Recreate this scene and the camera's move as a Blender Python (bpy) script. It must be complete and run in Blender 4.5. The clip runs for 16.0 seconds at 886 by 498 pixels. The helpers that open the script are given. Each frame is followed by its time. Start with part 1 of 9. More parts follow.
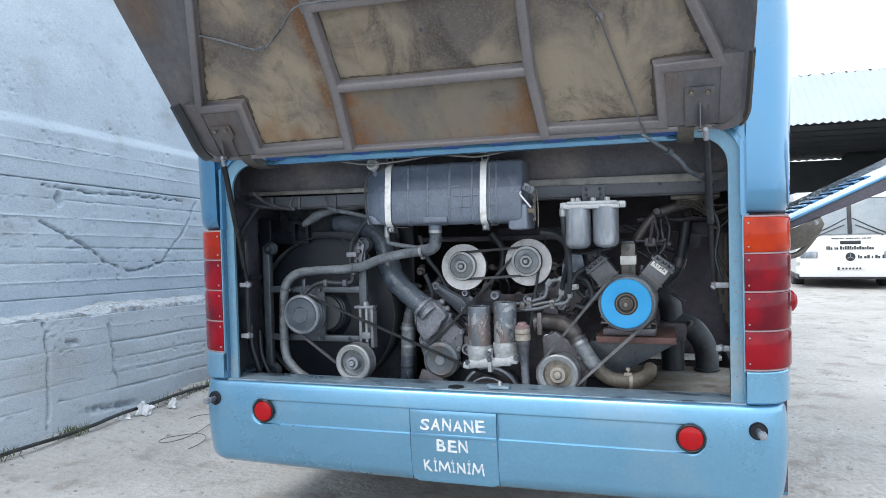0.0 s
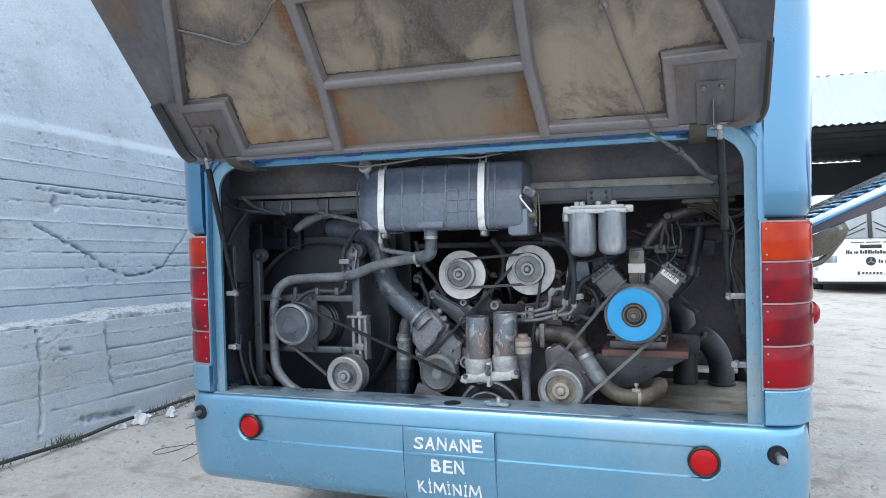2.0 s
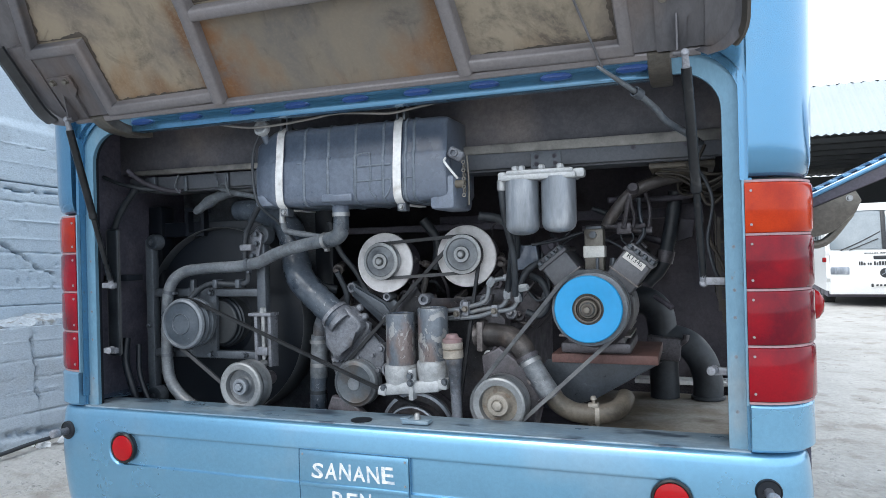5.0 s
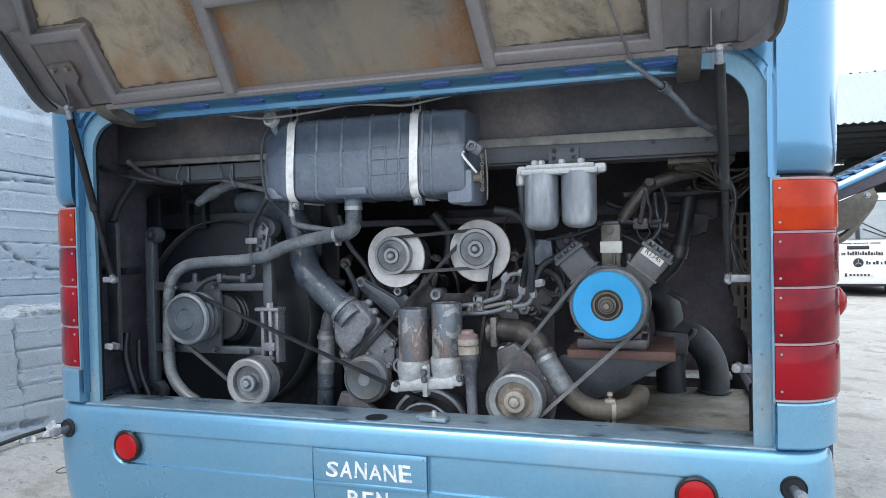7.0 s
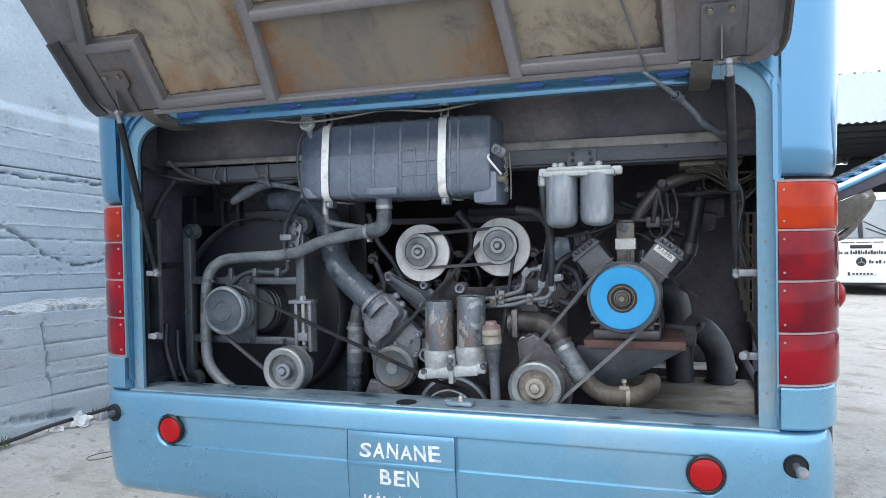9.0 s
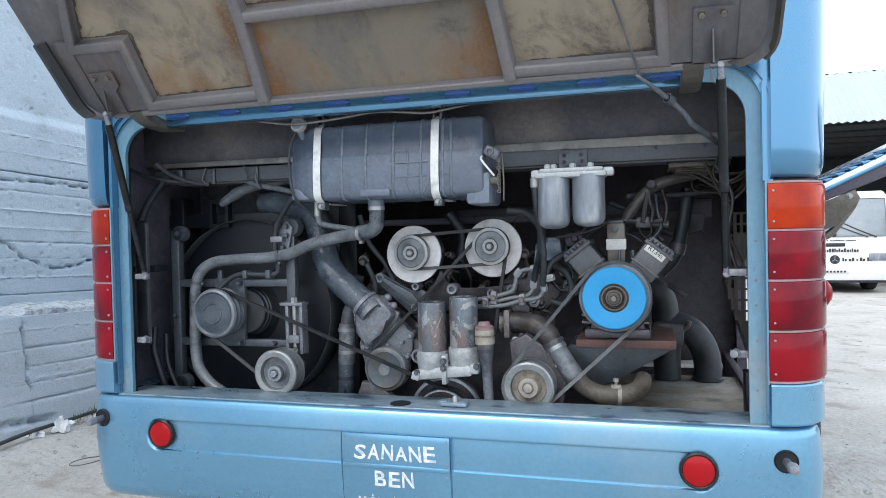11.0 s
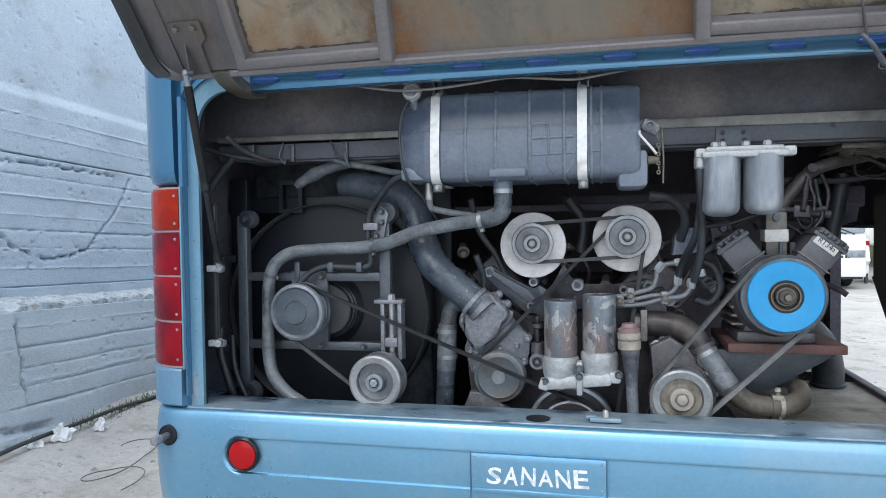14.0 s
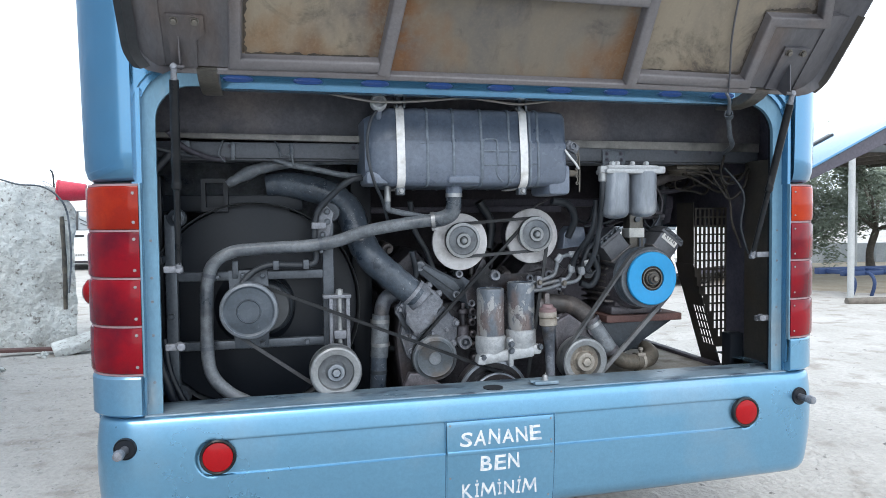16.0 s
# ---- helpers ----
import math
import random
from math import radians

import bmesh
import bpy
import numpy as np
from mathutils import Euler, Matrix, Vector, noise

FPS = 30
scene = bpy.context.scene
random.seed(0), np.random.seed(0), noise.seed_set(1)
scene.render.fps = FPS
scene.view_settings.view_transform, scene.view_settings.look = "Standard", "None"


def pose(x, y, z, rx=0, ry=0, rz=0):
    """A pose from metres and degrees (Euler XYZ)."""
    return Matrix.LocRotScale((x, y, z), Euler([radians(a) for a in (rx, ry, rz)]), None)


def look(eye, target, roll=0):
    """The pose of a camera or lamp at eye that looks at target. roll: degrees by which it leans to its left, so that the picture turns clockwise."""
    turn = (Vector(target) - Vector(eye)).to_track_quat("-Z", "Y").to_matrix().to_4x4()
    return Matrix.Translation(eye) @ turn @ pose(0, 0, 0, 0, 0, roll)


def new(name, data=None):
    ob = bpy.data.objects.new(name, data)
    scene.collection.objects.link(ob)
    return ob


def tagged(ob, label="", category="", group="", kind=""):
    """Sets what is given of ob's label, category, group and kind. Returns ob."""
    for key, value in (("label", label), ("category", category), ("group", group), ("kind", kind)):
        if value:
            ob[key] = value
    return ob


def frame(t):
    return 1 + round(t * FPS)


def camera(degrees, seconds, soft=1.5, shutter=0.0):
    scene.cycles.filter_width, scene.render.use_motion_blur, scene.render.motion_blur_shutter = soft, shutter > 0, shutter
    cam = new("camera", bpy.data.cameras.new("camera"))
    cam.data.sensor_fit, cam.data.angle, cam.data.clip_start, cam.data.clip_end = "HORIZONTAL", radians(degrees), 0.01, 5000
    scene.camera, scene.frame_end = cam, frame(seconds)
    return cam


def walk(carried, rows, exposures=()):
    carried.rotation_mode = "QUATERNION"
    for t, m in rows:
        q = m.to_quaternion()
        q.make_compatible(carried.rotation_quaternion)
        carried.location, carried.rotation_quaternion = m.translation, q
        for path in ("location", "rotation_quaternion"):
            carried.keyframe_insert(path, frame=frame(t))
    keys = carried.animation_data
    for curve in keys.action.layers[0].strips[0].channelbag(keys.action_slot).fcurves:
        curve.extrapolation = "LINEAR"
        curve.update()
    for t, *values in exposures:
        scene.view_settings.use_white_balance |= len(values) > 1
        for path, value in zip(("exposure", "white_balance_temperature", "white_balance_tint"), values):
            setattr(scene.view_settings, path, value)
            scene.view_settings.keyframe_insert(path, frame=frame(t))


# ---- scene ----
cam = camera(65.4, 16.0, soft=0.45)
PATH = [
    (0, (0.821, -2.665, 1.425), (0.205, -0.763, 1.367), -1.5),
    (0.5, (0.858, -2.482, 1.413), (0.249, -0.579, 1.347), -1.5),
    (1, (0.837, -2.503, 1.417), (0.214, -0.603, 1.355), -1.4),
    (1.5, (0.841, -2.494, 1.426), (0.2, -0.601, 1.365), -1.5),
    (2, (0.837, -2.478, 1.434), (0.183, -0.589, 1.386), -1.5),
    (2.5, (0.828, -2.344, 1.416), (0.165, -0.458, 1.386), -1.45),
    (3, (0.859, -2.158, 1.381), (0.168, -0.281, 1.369), -1.65),
    (3.5, (0.927, -2.102, 1.348), (0.222, -0.23, 1.361), -1.55),
    (4, (0.955, -1.972, 1.3), (0.255, -0.098, 1.32), -1.55),
    (4.2, (0.961, -1.927, 1.291), (0.26, -0.054, 1.301), -1.55),
    (6.3, (0.934, -1.837, 1.308), (0.295, 0.058, 1.3), -1.25),
    (6.5, (0.895, -1.83, 1.312), (0.253, 0.064, 1.296), -1.2),
    (7, (0.829, -1.876, 1.317), (0.216, 0.028, 1.281), -1.25),
    (7.5, (0.857, -1.908, 1.316), (0.255, -0.001, 1.28), -1.2),
    (8, (0.896, -1.944, 1.318), (0.288, -0.038, 1.28), -1.3),
    (8.5, (0.866, -1.98, 1.319), (0.247, -0.078, 1.278), -1.3),
    (9, (0.803, -2.044, 1.315), (0.183, -0.144, 1.274), -1.1),
    (11.5, (0.748, -2.08, 1.322), (0.203, -0.155, 1.279), -1.4),
    (12, (0.73, -2.104, 1.326), (0.195, -0.178, 1.282), -1.35),
    (12.5, (0.718, -2.081, 1.331), (0.181, -0.155, 1.289), -1.4),
    (13, (0.597, -1.959, 1.317), (0.087, -0.026, 1.268), -1.25),
    (13.5, (0.427, -1.882, 1.312), (-0.068, 0.055, 1.25), -1.2),
    (14, (0.154, -1.881, 1.309), (-0.29, 0.068, 1.248), -0.8),
    (14.5, (-0.04, -1.824, 1.301), (-0.332, 0.153, 1.218), -0.9),
    (15, (-0.357, -1.785, 1.319), (-0.301, 0.212, 1.22), -0.75),
    (15.5, (-0.589, -1.95, 1.324), (-0.301, 0.027, 1.236), -0.5),
    (16, (-0.705, -2.133, 1.329), (-0.246, -0.189, 1.247), -0.65),
]
walk(cam, [(t, look(eye, target, roll)) for t, eye, target, roll in PATH])

# ---------- world and light: bright overcast ----------
world = bpy.data.worlds.new("overcast_sky")
scene.world = world
world.use_nodes = True
wn, wl = world.node_tree.nodes, world.node_tree.links
wn.clear()
w_out = wn.new("ShaderNodeOutputWorld")
w_bg = wn.new("ShaderNodeBackground")
w_sky = wn.new("ShaderNodeTexSky")
w_sky.sky_type = "NISHITA"
w_sky.sun_disc = False
w_sky.sun_elevation, w_sky.sun_rotation = radians(48), radians(200)
w_sky.air_density, w_sky.dust_density = 1.0, 4.0
w_scale = wn.new("ShaderNodeVectorMath")
w_scale.operation = "SCALE"
w_scale.inputs["Scale"].default_value = 0.10
w_mix = wn.new("ShaderNodeMix")
w_mix.data_type = "RGBA"
w_mix.inputs["Factor"].default_value = 0.86
w_mix.inputs["B"].default_value = (1.09, 1.23, 1.38, 1)
wl.new(w_sky.outputs["Color"], w_scale.inputs[0])
wl.new(w_scale.outputs["Vector"], w_mix.inputs["A"])
wl.new(w_mix.outputs["Result"], w_bg.inputs["Color"])
w_bg.inputs["Strength"].default_value = 0.92
wl.new(w_bg.outputs["Background"], w_out.inputs["Surface"])
sun = new("sun", bpy.data.lights.new("sun", "SUN"))
sun.data.energy, sun.data.angle, sun.data.color = 0.7, radians(25), (1.0, 0.97, 0.93)
sun.matrix_world = look((-3, -9, 12), (0, 0, 0))
scene.view_settings.exposure = 1.05


# ---------- materials ----------
def surf(name, c1, c2, rough=(0.6, 0.85), metal=0.0, s1=3.0, s2=60.0, bump=0.15, lo=0.35, hi=0.65,
         dust=None, dust_amount=0.6, coat=0.0, depth=0.004, spec=0.5, c3=None, s3=1.3, edge=None, grain_by=0.10, r3=(0.52, 0.68), stretch=None, mottle=0.0, chips=None, s4=70.0, chip_at=0.66):
    """Two colours mixed by a broad and a fine noise, with fine relief, and settled dust where asked."""
    m = bpy.data.materials.new(name)
    m.use_nodes = True
    n, l = m.node_tree.nodes, m.node_tree.links
    b = n["Principled BSDF"]
    geo = n.new("ShaderNodeNewGeometry")
    big = n.new("ShaderNodeTexNoise")
    big.inputs["Scale"].default_value, big.inputs["Detail"].default_value = s1, 7
    big.inputs["Roughness"].default_value = 0.62
    fine = n.new("ShaderNodeTexNoise")
    fine.inputs["Scale"].default_value, fine.inputs["Detail"].default_value = s2, 5
    place = geo.outputs["Position"]
    if stretch:
        squeeze = n.new("ShaderNodeVectorMath")
        squeeze.operation = "MULTIPLY"
        squeeze.inputs[1].default_value = stretch
        l.new(place, squeeze.inputs[0])
        place = squeeze.outputs["Vector"]
    for t in (big, fine):
        l.new(place, t.inputs["Vector"])
    ramp = n.new("ShaderNodeMapRange")
    ramp.inputs["From Min"].default_value, ramp.inputs["From Max"].default_value = lo, hi
    l.new(big.outputs["Fac"], ramp.inputs["Value"])
    mix = n.new("ShaderNodeMix")
    mix.data_type = "RGBA"
    mix.inputs["A"].default_value, mix.inputs["B"].default_value = (*c1, 1), (*c2, 1)
    l.new(ramp.outputs["Result"], mix.inputs["Factor"])
    colour = mix.outputs["Result"]
    if c3:
        third = n.new("ShaderNodeTexNoise")
        third.inputs["Scale"].default_value, third.inputs["Detail"].default_value = s3, 6
        off = n.new("ShaderNodeVectorMath")
        off.inputs[1].default_value = (7.3, 2.1, 5.7)
        l.new(place, off.inputs[0])
        l.new(off.outputs["Vector"], third.inputs["Vector"])
        span = n.new("ShaderNodeMapRange")
        span.inputs["From Min"].default_value, span.inputs["From Max"].default_value = r3
        l.new(third.outputs["Fac"], span.inputs["Value"])
        m3 = n.new("ShaderNodeMix")
        m3.data_type = "RGBA"
        l.new(span.outputs["Result"], m3.inputs["Factor"])
        l.new(colour, m3.inputs["A"])
        m3.inputs["B"].default_value = (*c3, 1)
        colour = m3.outputs["Result"]
    grain = n.new("ShaderNodeMapRange")
    grain.inputs["From Min"].default_value, grain.inputs["From Max"].default_value = 0.3, 0.7
    grain.inputs["To Min"].default_value, grain.inputs["To Max"].default_value = 1 - grain_by, 1 + 0.8 * grain_by
    l.new(fine.outputs["Fac"], grain.inputs["Value"])
    mul = n.new("ShaderNodeVectorMath")
    mul.operation = "SCALE"
    l.new(colour, mul.inputs[0])
    l.new(grain.outputs["Result"], mul.inputs["Scale"])
    colour = mul.outputs["Vector"]
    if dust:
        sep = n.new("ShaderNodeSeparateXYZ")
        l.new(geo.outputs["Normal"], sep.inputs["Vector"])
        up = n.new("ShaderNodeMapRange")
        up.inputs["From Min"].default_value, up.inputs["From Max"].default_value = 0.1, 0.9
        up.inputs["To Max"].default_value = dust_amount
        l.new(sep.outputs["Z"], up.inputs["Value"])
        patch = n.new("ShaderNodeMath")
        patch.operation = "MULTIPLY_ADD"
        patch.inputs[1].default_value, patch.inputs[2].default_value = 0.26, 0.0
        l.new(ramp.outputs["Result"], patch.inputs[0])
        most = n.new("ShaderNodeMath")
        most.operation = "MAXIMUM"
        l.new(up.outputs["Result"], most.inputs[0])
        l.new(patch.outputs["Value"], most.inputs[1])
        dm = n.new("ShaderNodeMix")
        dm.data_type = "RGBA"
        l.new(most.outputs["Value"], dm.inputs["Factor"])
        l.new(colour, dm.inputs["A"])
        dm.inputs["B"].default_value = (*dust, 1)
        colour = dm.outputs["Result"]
    if edge:
        worn = n.new("ShaderNodeMapRange")
        worn.inputs["From Min"].default_value, worn.inputs["From Max"].default_value = 0.52, 0.58
        worn.inputs["To Max"].default_value = 0.75
        l.new(geo.outputs["Pointiness"], worn.inputs["Value"])
        em = n.new("ShaderNodeMix")
        em.data_type = "RGBA"
        l.new(worn.outputs["Result"], em.inputs["Factor"])
        l.new(colour, em.inputs["A"])
        em.inputs["B"].default_value = (*edge, 1)
        colour = em.outputs["Result"]
    if mottle:
        blot = n.new("ShaderNodeTexNoise")
        blot.inputs["Scale"].default_value, blot.inputs["Detail"].default_value = 85, 9
        blot.inputs["Roughness"].default_value, blot.inputs["Distortion"].default_value = 0.72, 0.6
        l.new(place, blot.inputs["Vector"])
        reach = n.new("ShaderNodeMapRange")
        reach.inputs["From Min"].default_value, reach.inputs["From Max"].default_value = 0.39, 0.61
        reach.inputs["To Min"].default_value, reach.inputs["To Max"].default_value = 1 - 0.34 * mottle, 1 + 0.36 * mottle
        l.new(blot.outputs["Fac"], reach.inputs["Value"])
        scale = n.new("ShaderNodeVectorMath")
        scale.operation = "SCALE"
        l.new(colour, scale.inputs[0])
        l.new(reach.outputs["Result"], scale.inputs["Scale"])
        colour = scale.outputs["Vector"]
    if chips:
        flake = n.new("ShaderNodeTexNoise")
        flake.inputs["Scale"].default_value, flake.inputs["Detail"].default_value = s4, 8
        flake.inputs["Roughness"].default_value, flake.inputs["Distortion"].default_value = 0.65, 0.8
        far = n.new("ShaderNodeVectorMath")
        far.inputs[1].default_value = (3.7, 9.1, 1.3)
        l.new(place, far.inputs[0])
        l.new(far.outputs["Vector"], flake.inputs["Vector"])
        cut = n.new("ShaderNodeMapRange")
        cut.inputs["From Min"].default_value, cut.inputs["From Max"].default_value = chip_at, chip_at + 0.04
        cut.inputs["To Max"].default_value = 0.6
        l.new(flake.outputs["Fac"], cut.inputs["Value"])
        cm = n.new("ShaderNodeMix")
        cm.data_type = "RGBA"
        l.new(cut.outputs["Result"], cm.inputs["Factor"])
        l.new(colour, cm.inputs["A"])
        cm.inputs["B"].default_value = (*chips, 1)
        colour = cm.outputs["Result"]
    l.new(colour, b.inputs["Base Color"])
    rr = n.new("ShaderNodeMapRange")
    rr.inputs["From Min"].default_value, rr.inputs["From Max"].default_value = 0.3, 0.7
    rr.inputs["To Min"].default_value, rr.inputs["To Max"].default_value = rough
    l.new(big.outputs["Fac"], rr.inputs["Value"])
    l.new(rr.outputs["Result"], b.inputs["Roughness"])
    b.inputs["Metallic"].default_value = metal
    b.inputs["Specular IOR Level"].default_value = spec
    b.inputs["Coat Weight"].default_value = coat
    b.inputs["Coat Roughness"].default_value = 0.07
    if bump:
        bp = n.new("ShaderNodeBump")
        bp.inputs["Strength"].default_value, bp.inputs["Distance"].default_value = 0.7 * bump, depth
        l.new(fine.outputs["Fac"], bp.inputs["Height"])
        l.new(bp.outputs["Normal"], b.inputs["Normal"])
    return m


M_blue = surf("metallic_blue_paint", (0.062, 0.205, 0.355), (0.074, 0.228, 0.385), (0.17, 0.25), 0.72, 1.2, 900, 0.02, coat=1.0, depth=0.0004, grain_by=0.05, c3=(0.092, 0.225, 0.355), s3=2.2)
M_blue_worn = surf("scuffed_blue_paint", (0.15, 0.225, 0.295), (0.225, 0.285, 0.33), (0.25, 0.45), 0.15, 10, 60, 0.08, 0.40, 0.64, c3=(0.045, 0.068, 0.098), s3=9, r3=(0.535, 0.60), mottle=0.4, stretch=(0.5, 1, 1), chips=(0.30, 0.345, 0.37), s4=22, chip_at=0.62)
M_blue_jamb = surf("dusty_pale_blue_paint", (0.126, 0.252, 0.3528), (0.168, 0.2814, 0.3612), (0.35, 0.55), 0.2, 2, 40, 0.0, 0.42, 0.72, c3=(0.2268, 0.2772, 0.3108), s3=7, r3=(0.55, 0.70), grain_by=0.04, mottle=0.2, chips=(0.168, 0.126, 0.1008), s4=16, chip_at=0.645, stretch=(1, 1, 0.5))
# Body blue with dust specks, lightened to stand for reflected sky.
M_bumper = surf("dusty_skylit_blue_paint", (0.1378, 0.3233, 0.4876), (0.159, 0.3572, 0.53), (0.24, 0.36), 0.68, 1.2, 900, 0.02, coat=0.65, depth=0.0004, grain_by=0.05, c3=(0.2014, 0.3551, 0.4876), s3=2.6, mottle=0.12)
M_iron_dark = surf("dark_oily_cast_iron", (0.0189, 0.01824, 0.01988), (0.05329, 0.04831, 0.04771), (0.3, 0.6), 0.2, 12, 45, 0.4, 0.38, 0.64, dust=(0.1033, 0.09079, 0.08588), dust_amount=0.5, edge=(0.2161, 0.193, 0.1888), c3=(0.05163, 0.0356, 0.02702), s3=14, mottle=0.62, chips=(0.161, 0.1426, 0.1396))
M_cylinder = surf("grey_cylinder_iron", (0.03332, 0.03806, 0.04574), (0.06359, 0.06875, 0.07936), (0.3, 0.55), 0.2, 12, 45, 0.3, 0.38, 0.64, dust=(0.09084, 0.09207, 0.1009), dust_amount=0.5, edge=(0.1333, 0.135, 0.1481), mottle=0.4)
M_hub_dark = surf("oily_brown_steel", (0.0375, 0.0315, 0.027), (0.0825, 0.0705, 0.0615), (0.3, 0.55), 0.4, 20, 70, 0.1, edge=(0.1875, 0.1725, 0.15), mottle=0.5)
M_navy = surf("dark_blue_plastic", (0.010, 0.045, 0.18), (0.014, 0.06, 0.22), (0.3, 0.45), 0, 8, 200, 0.03)
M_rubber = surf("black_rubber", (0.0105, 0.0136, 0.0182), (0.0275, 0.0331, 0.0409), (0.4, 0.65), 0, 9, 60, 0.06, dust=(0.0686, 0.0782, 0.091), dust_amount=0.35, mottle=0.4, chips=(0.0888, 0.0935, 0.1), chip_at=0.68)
M_gloss = surf("black_strut_enamel", (0.008, 0.0096, 0.012), (0.0192, 0.0208, 0.0232), (0.25, 0.42), 0, 14, 60, 0.04, c3=(0.045, 0.045, 0.047), s3=30, r3=(0.6, 0.72), mottle=0.3, spec=0.25)
M_belt = surf("worn_belt_rubber", (0.015, 0.0165, 0.0195), (0.036, 0.0382, 0.042), (0.45, 0.7), 0, 20, 200, 0.05, mottle=0.35)
M_belt_dusty = surf("dusty_belt_rubber", (0.075, 0.078, 0.084), (0.135, 0.138, 0.142), (0.55, 0.8), 0, 14, 200, 0.05, mottle=0.4)
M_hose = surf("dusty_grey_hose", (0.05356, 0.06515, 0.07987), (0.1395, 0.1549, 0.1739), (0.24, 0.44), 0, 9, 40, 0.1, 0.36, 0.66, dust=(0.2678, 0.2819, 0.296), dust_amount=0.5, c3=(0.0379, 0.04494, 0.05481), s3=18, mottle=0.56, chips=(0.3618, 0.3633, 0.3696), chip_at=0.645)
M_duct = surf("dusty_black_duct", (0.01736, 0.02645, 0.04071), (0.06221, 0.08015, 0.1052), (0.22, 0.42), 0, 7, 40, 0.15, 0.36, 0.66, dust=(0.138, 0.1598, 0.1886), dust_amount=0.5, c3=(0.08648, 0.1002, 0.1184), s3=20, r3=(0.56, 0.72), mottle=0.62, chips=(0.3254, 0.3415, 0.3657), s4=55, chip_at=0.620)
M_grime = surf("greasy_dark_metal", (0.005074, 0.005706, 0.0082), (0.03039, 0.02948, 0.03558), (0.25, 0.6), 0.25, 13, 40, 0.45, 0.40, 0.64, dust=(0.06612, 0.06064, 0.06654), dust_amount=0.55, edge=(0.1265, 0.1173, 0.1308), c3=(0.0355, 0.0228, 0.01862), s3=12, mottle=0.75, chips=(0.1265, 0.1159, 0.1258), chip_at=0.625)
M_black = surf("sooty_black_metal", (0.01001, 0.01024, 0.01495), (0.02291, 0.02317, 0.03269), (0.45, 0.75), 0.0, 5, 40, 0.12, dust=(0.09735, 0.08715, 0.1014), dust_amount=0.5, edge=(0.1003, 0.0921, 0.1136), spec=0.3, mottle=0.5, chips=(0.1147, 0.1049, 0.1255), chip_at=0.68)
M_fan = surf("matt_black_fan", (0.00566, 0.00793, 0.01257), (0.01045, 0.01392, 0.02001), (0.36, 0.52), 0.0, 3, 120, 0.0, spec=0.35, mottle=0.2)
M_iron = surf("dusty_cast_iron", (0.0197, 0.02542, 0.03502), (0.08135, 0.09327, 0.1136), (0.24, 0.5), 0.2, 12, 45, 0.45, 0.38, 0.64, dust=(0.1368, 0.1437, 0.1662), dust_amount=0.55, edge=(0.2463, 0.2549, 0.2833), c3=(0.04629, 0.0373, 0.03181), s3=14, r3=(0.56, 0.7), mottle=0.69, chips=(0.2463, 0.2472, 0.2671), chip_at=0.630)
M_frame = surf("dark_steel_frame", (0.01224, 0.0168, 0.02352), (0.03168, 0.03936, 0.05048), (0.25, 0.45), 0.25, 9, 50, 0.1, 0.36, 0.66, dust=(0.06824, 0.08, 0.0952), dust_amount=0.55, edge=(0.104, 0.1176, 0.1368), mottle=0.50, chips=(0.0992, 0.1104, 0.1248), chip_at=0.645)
M_pulley = surf("worn_pulley_steel", (0.103, 0.1135, 0.1267), (0.1848, 0.1954, 0.2086), (0.28, 0.48), 0.4, 10, 50, 0.06, 0.36, 0.66, edge=(0.3423, 0.3502, 0.3529), c3=(0.0616, 0.06442, 0.06838), s3=20, r3=(0.56, 0.72), mottle=0.35)
M_pulley_dark = surf("dark_pulley_steel", (0.0321, 0.0436, 0.0577), (0.0728, 0.0887, 0.109), (0.35, 0.55), 0.2, 10, 50, 0.05, edge=(0.288, 0.312, 0.345), mottle=0.44, chips=(0.191, 0.206, 0.226), chip_at=0.655)
M_pump = surf("greyish_pump_steel", (0.0679, 0.082, 0.0954), (0.1115, 0.125, 0.1399), (0.35, 0.55), 0.2, 10, 50, 0.05, c3=(0.1018, 0.085, 0.0742), s3=12, edge=(0.3201, 0.34, 0.3657), mottle=0.35)
M_hub = surf("rust_tinged_hub", (0.2, 0.176, 0.148), (0.264, 0.234, 0.195), (0.45, 0.7), 0.2, 20, 70, 0.1, c3=(0.128, 0.082, 0.0546), s3=25, edge=(0.357, 0.328, 0.289), r3=(0.56, 0.72), mottle=0.4)
M_white_disc = surf("off_white_painted_disc", (0.66, 0.64, 0.645), (0.56, 0.545, 0.55), (0.4, 0.6), 0, 7, 60, 0.04, c3=(0.42, 0.40, 0.39), s3=14, r3=(0.58, 0.75), mottle=0.12)
M_blue_disc = surf("bright_blue_disc_paint", (0.010, 0.25, 0.53), (0.014, 0.275, 0.57), (0.4, 0.55), 0, 6, 60, 0.02, grain_by=0.05)
M_red_oxide = surf("red_oxide_paint", (0.09576, 0.02333, 0.02174), (0.04774, 0.02333, 0.02434), (0.5, 0.8), 0, 12, 60, 0.15, dust=(0.09576, 0.06998, 0.0648), dust_amount=0.55, edge=(0.1462, 0.07776, 0.06739), mottle=0.5, chips=(0.1123, 0.0828, 0.07776))
M_alu = surf("brushed_aluminium", (0.277, 0.301, 0.338), (0.176, 0.196, 0.223), (0.28, 0.45), 0.4, 9, 30, 0.06, 0.36, 0.66, c3=(0.386, 0.408, 0.446), s3=18, grain_by=0.16, stretch=(1, 1, 0.25), mottle=0.25)
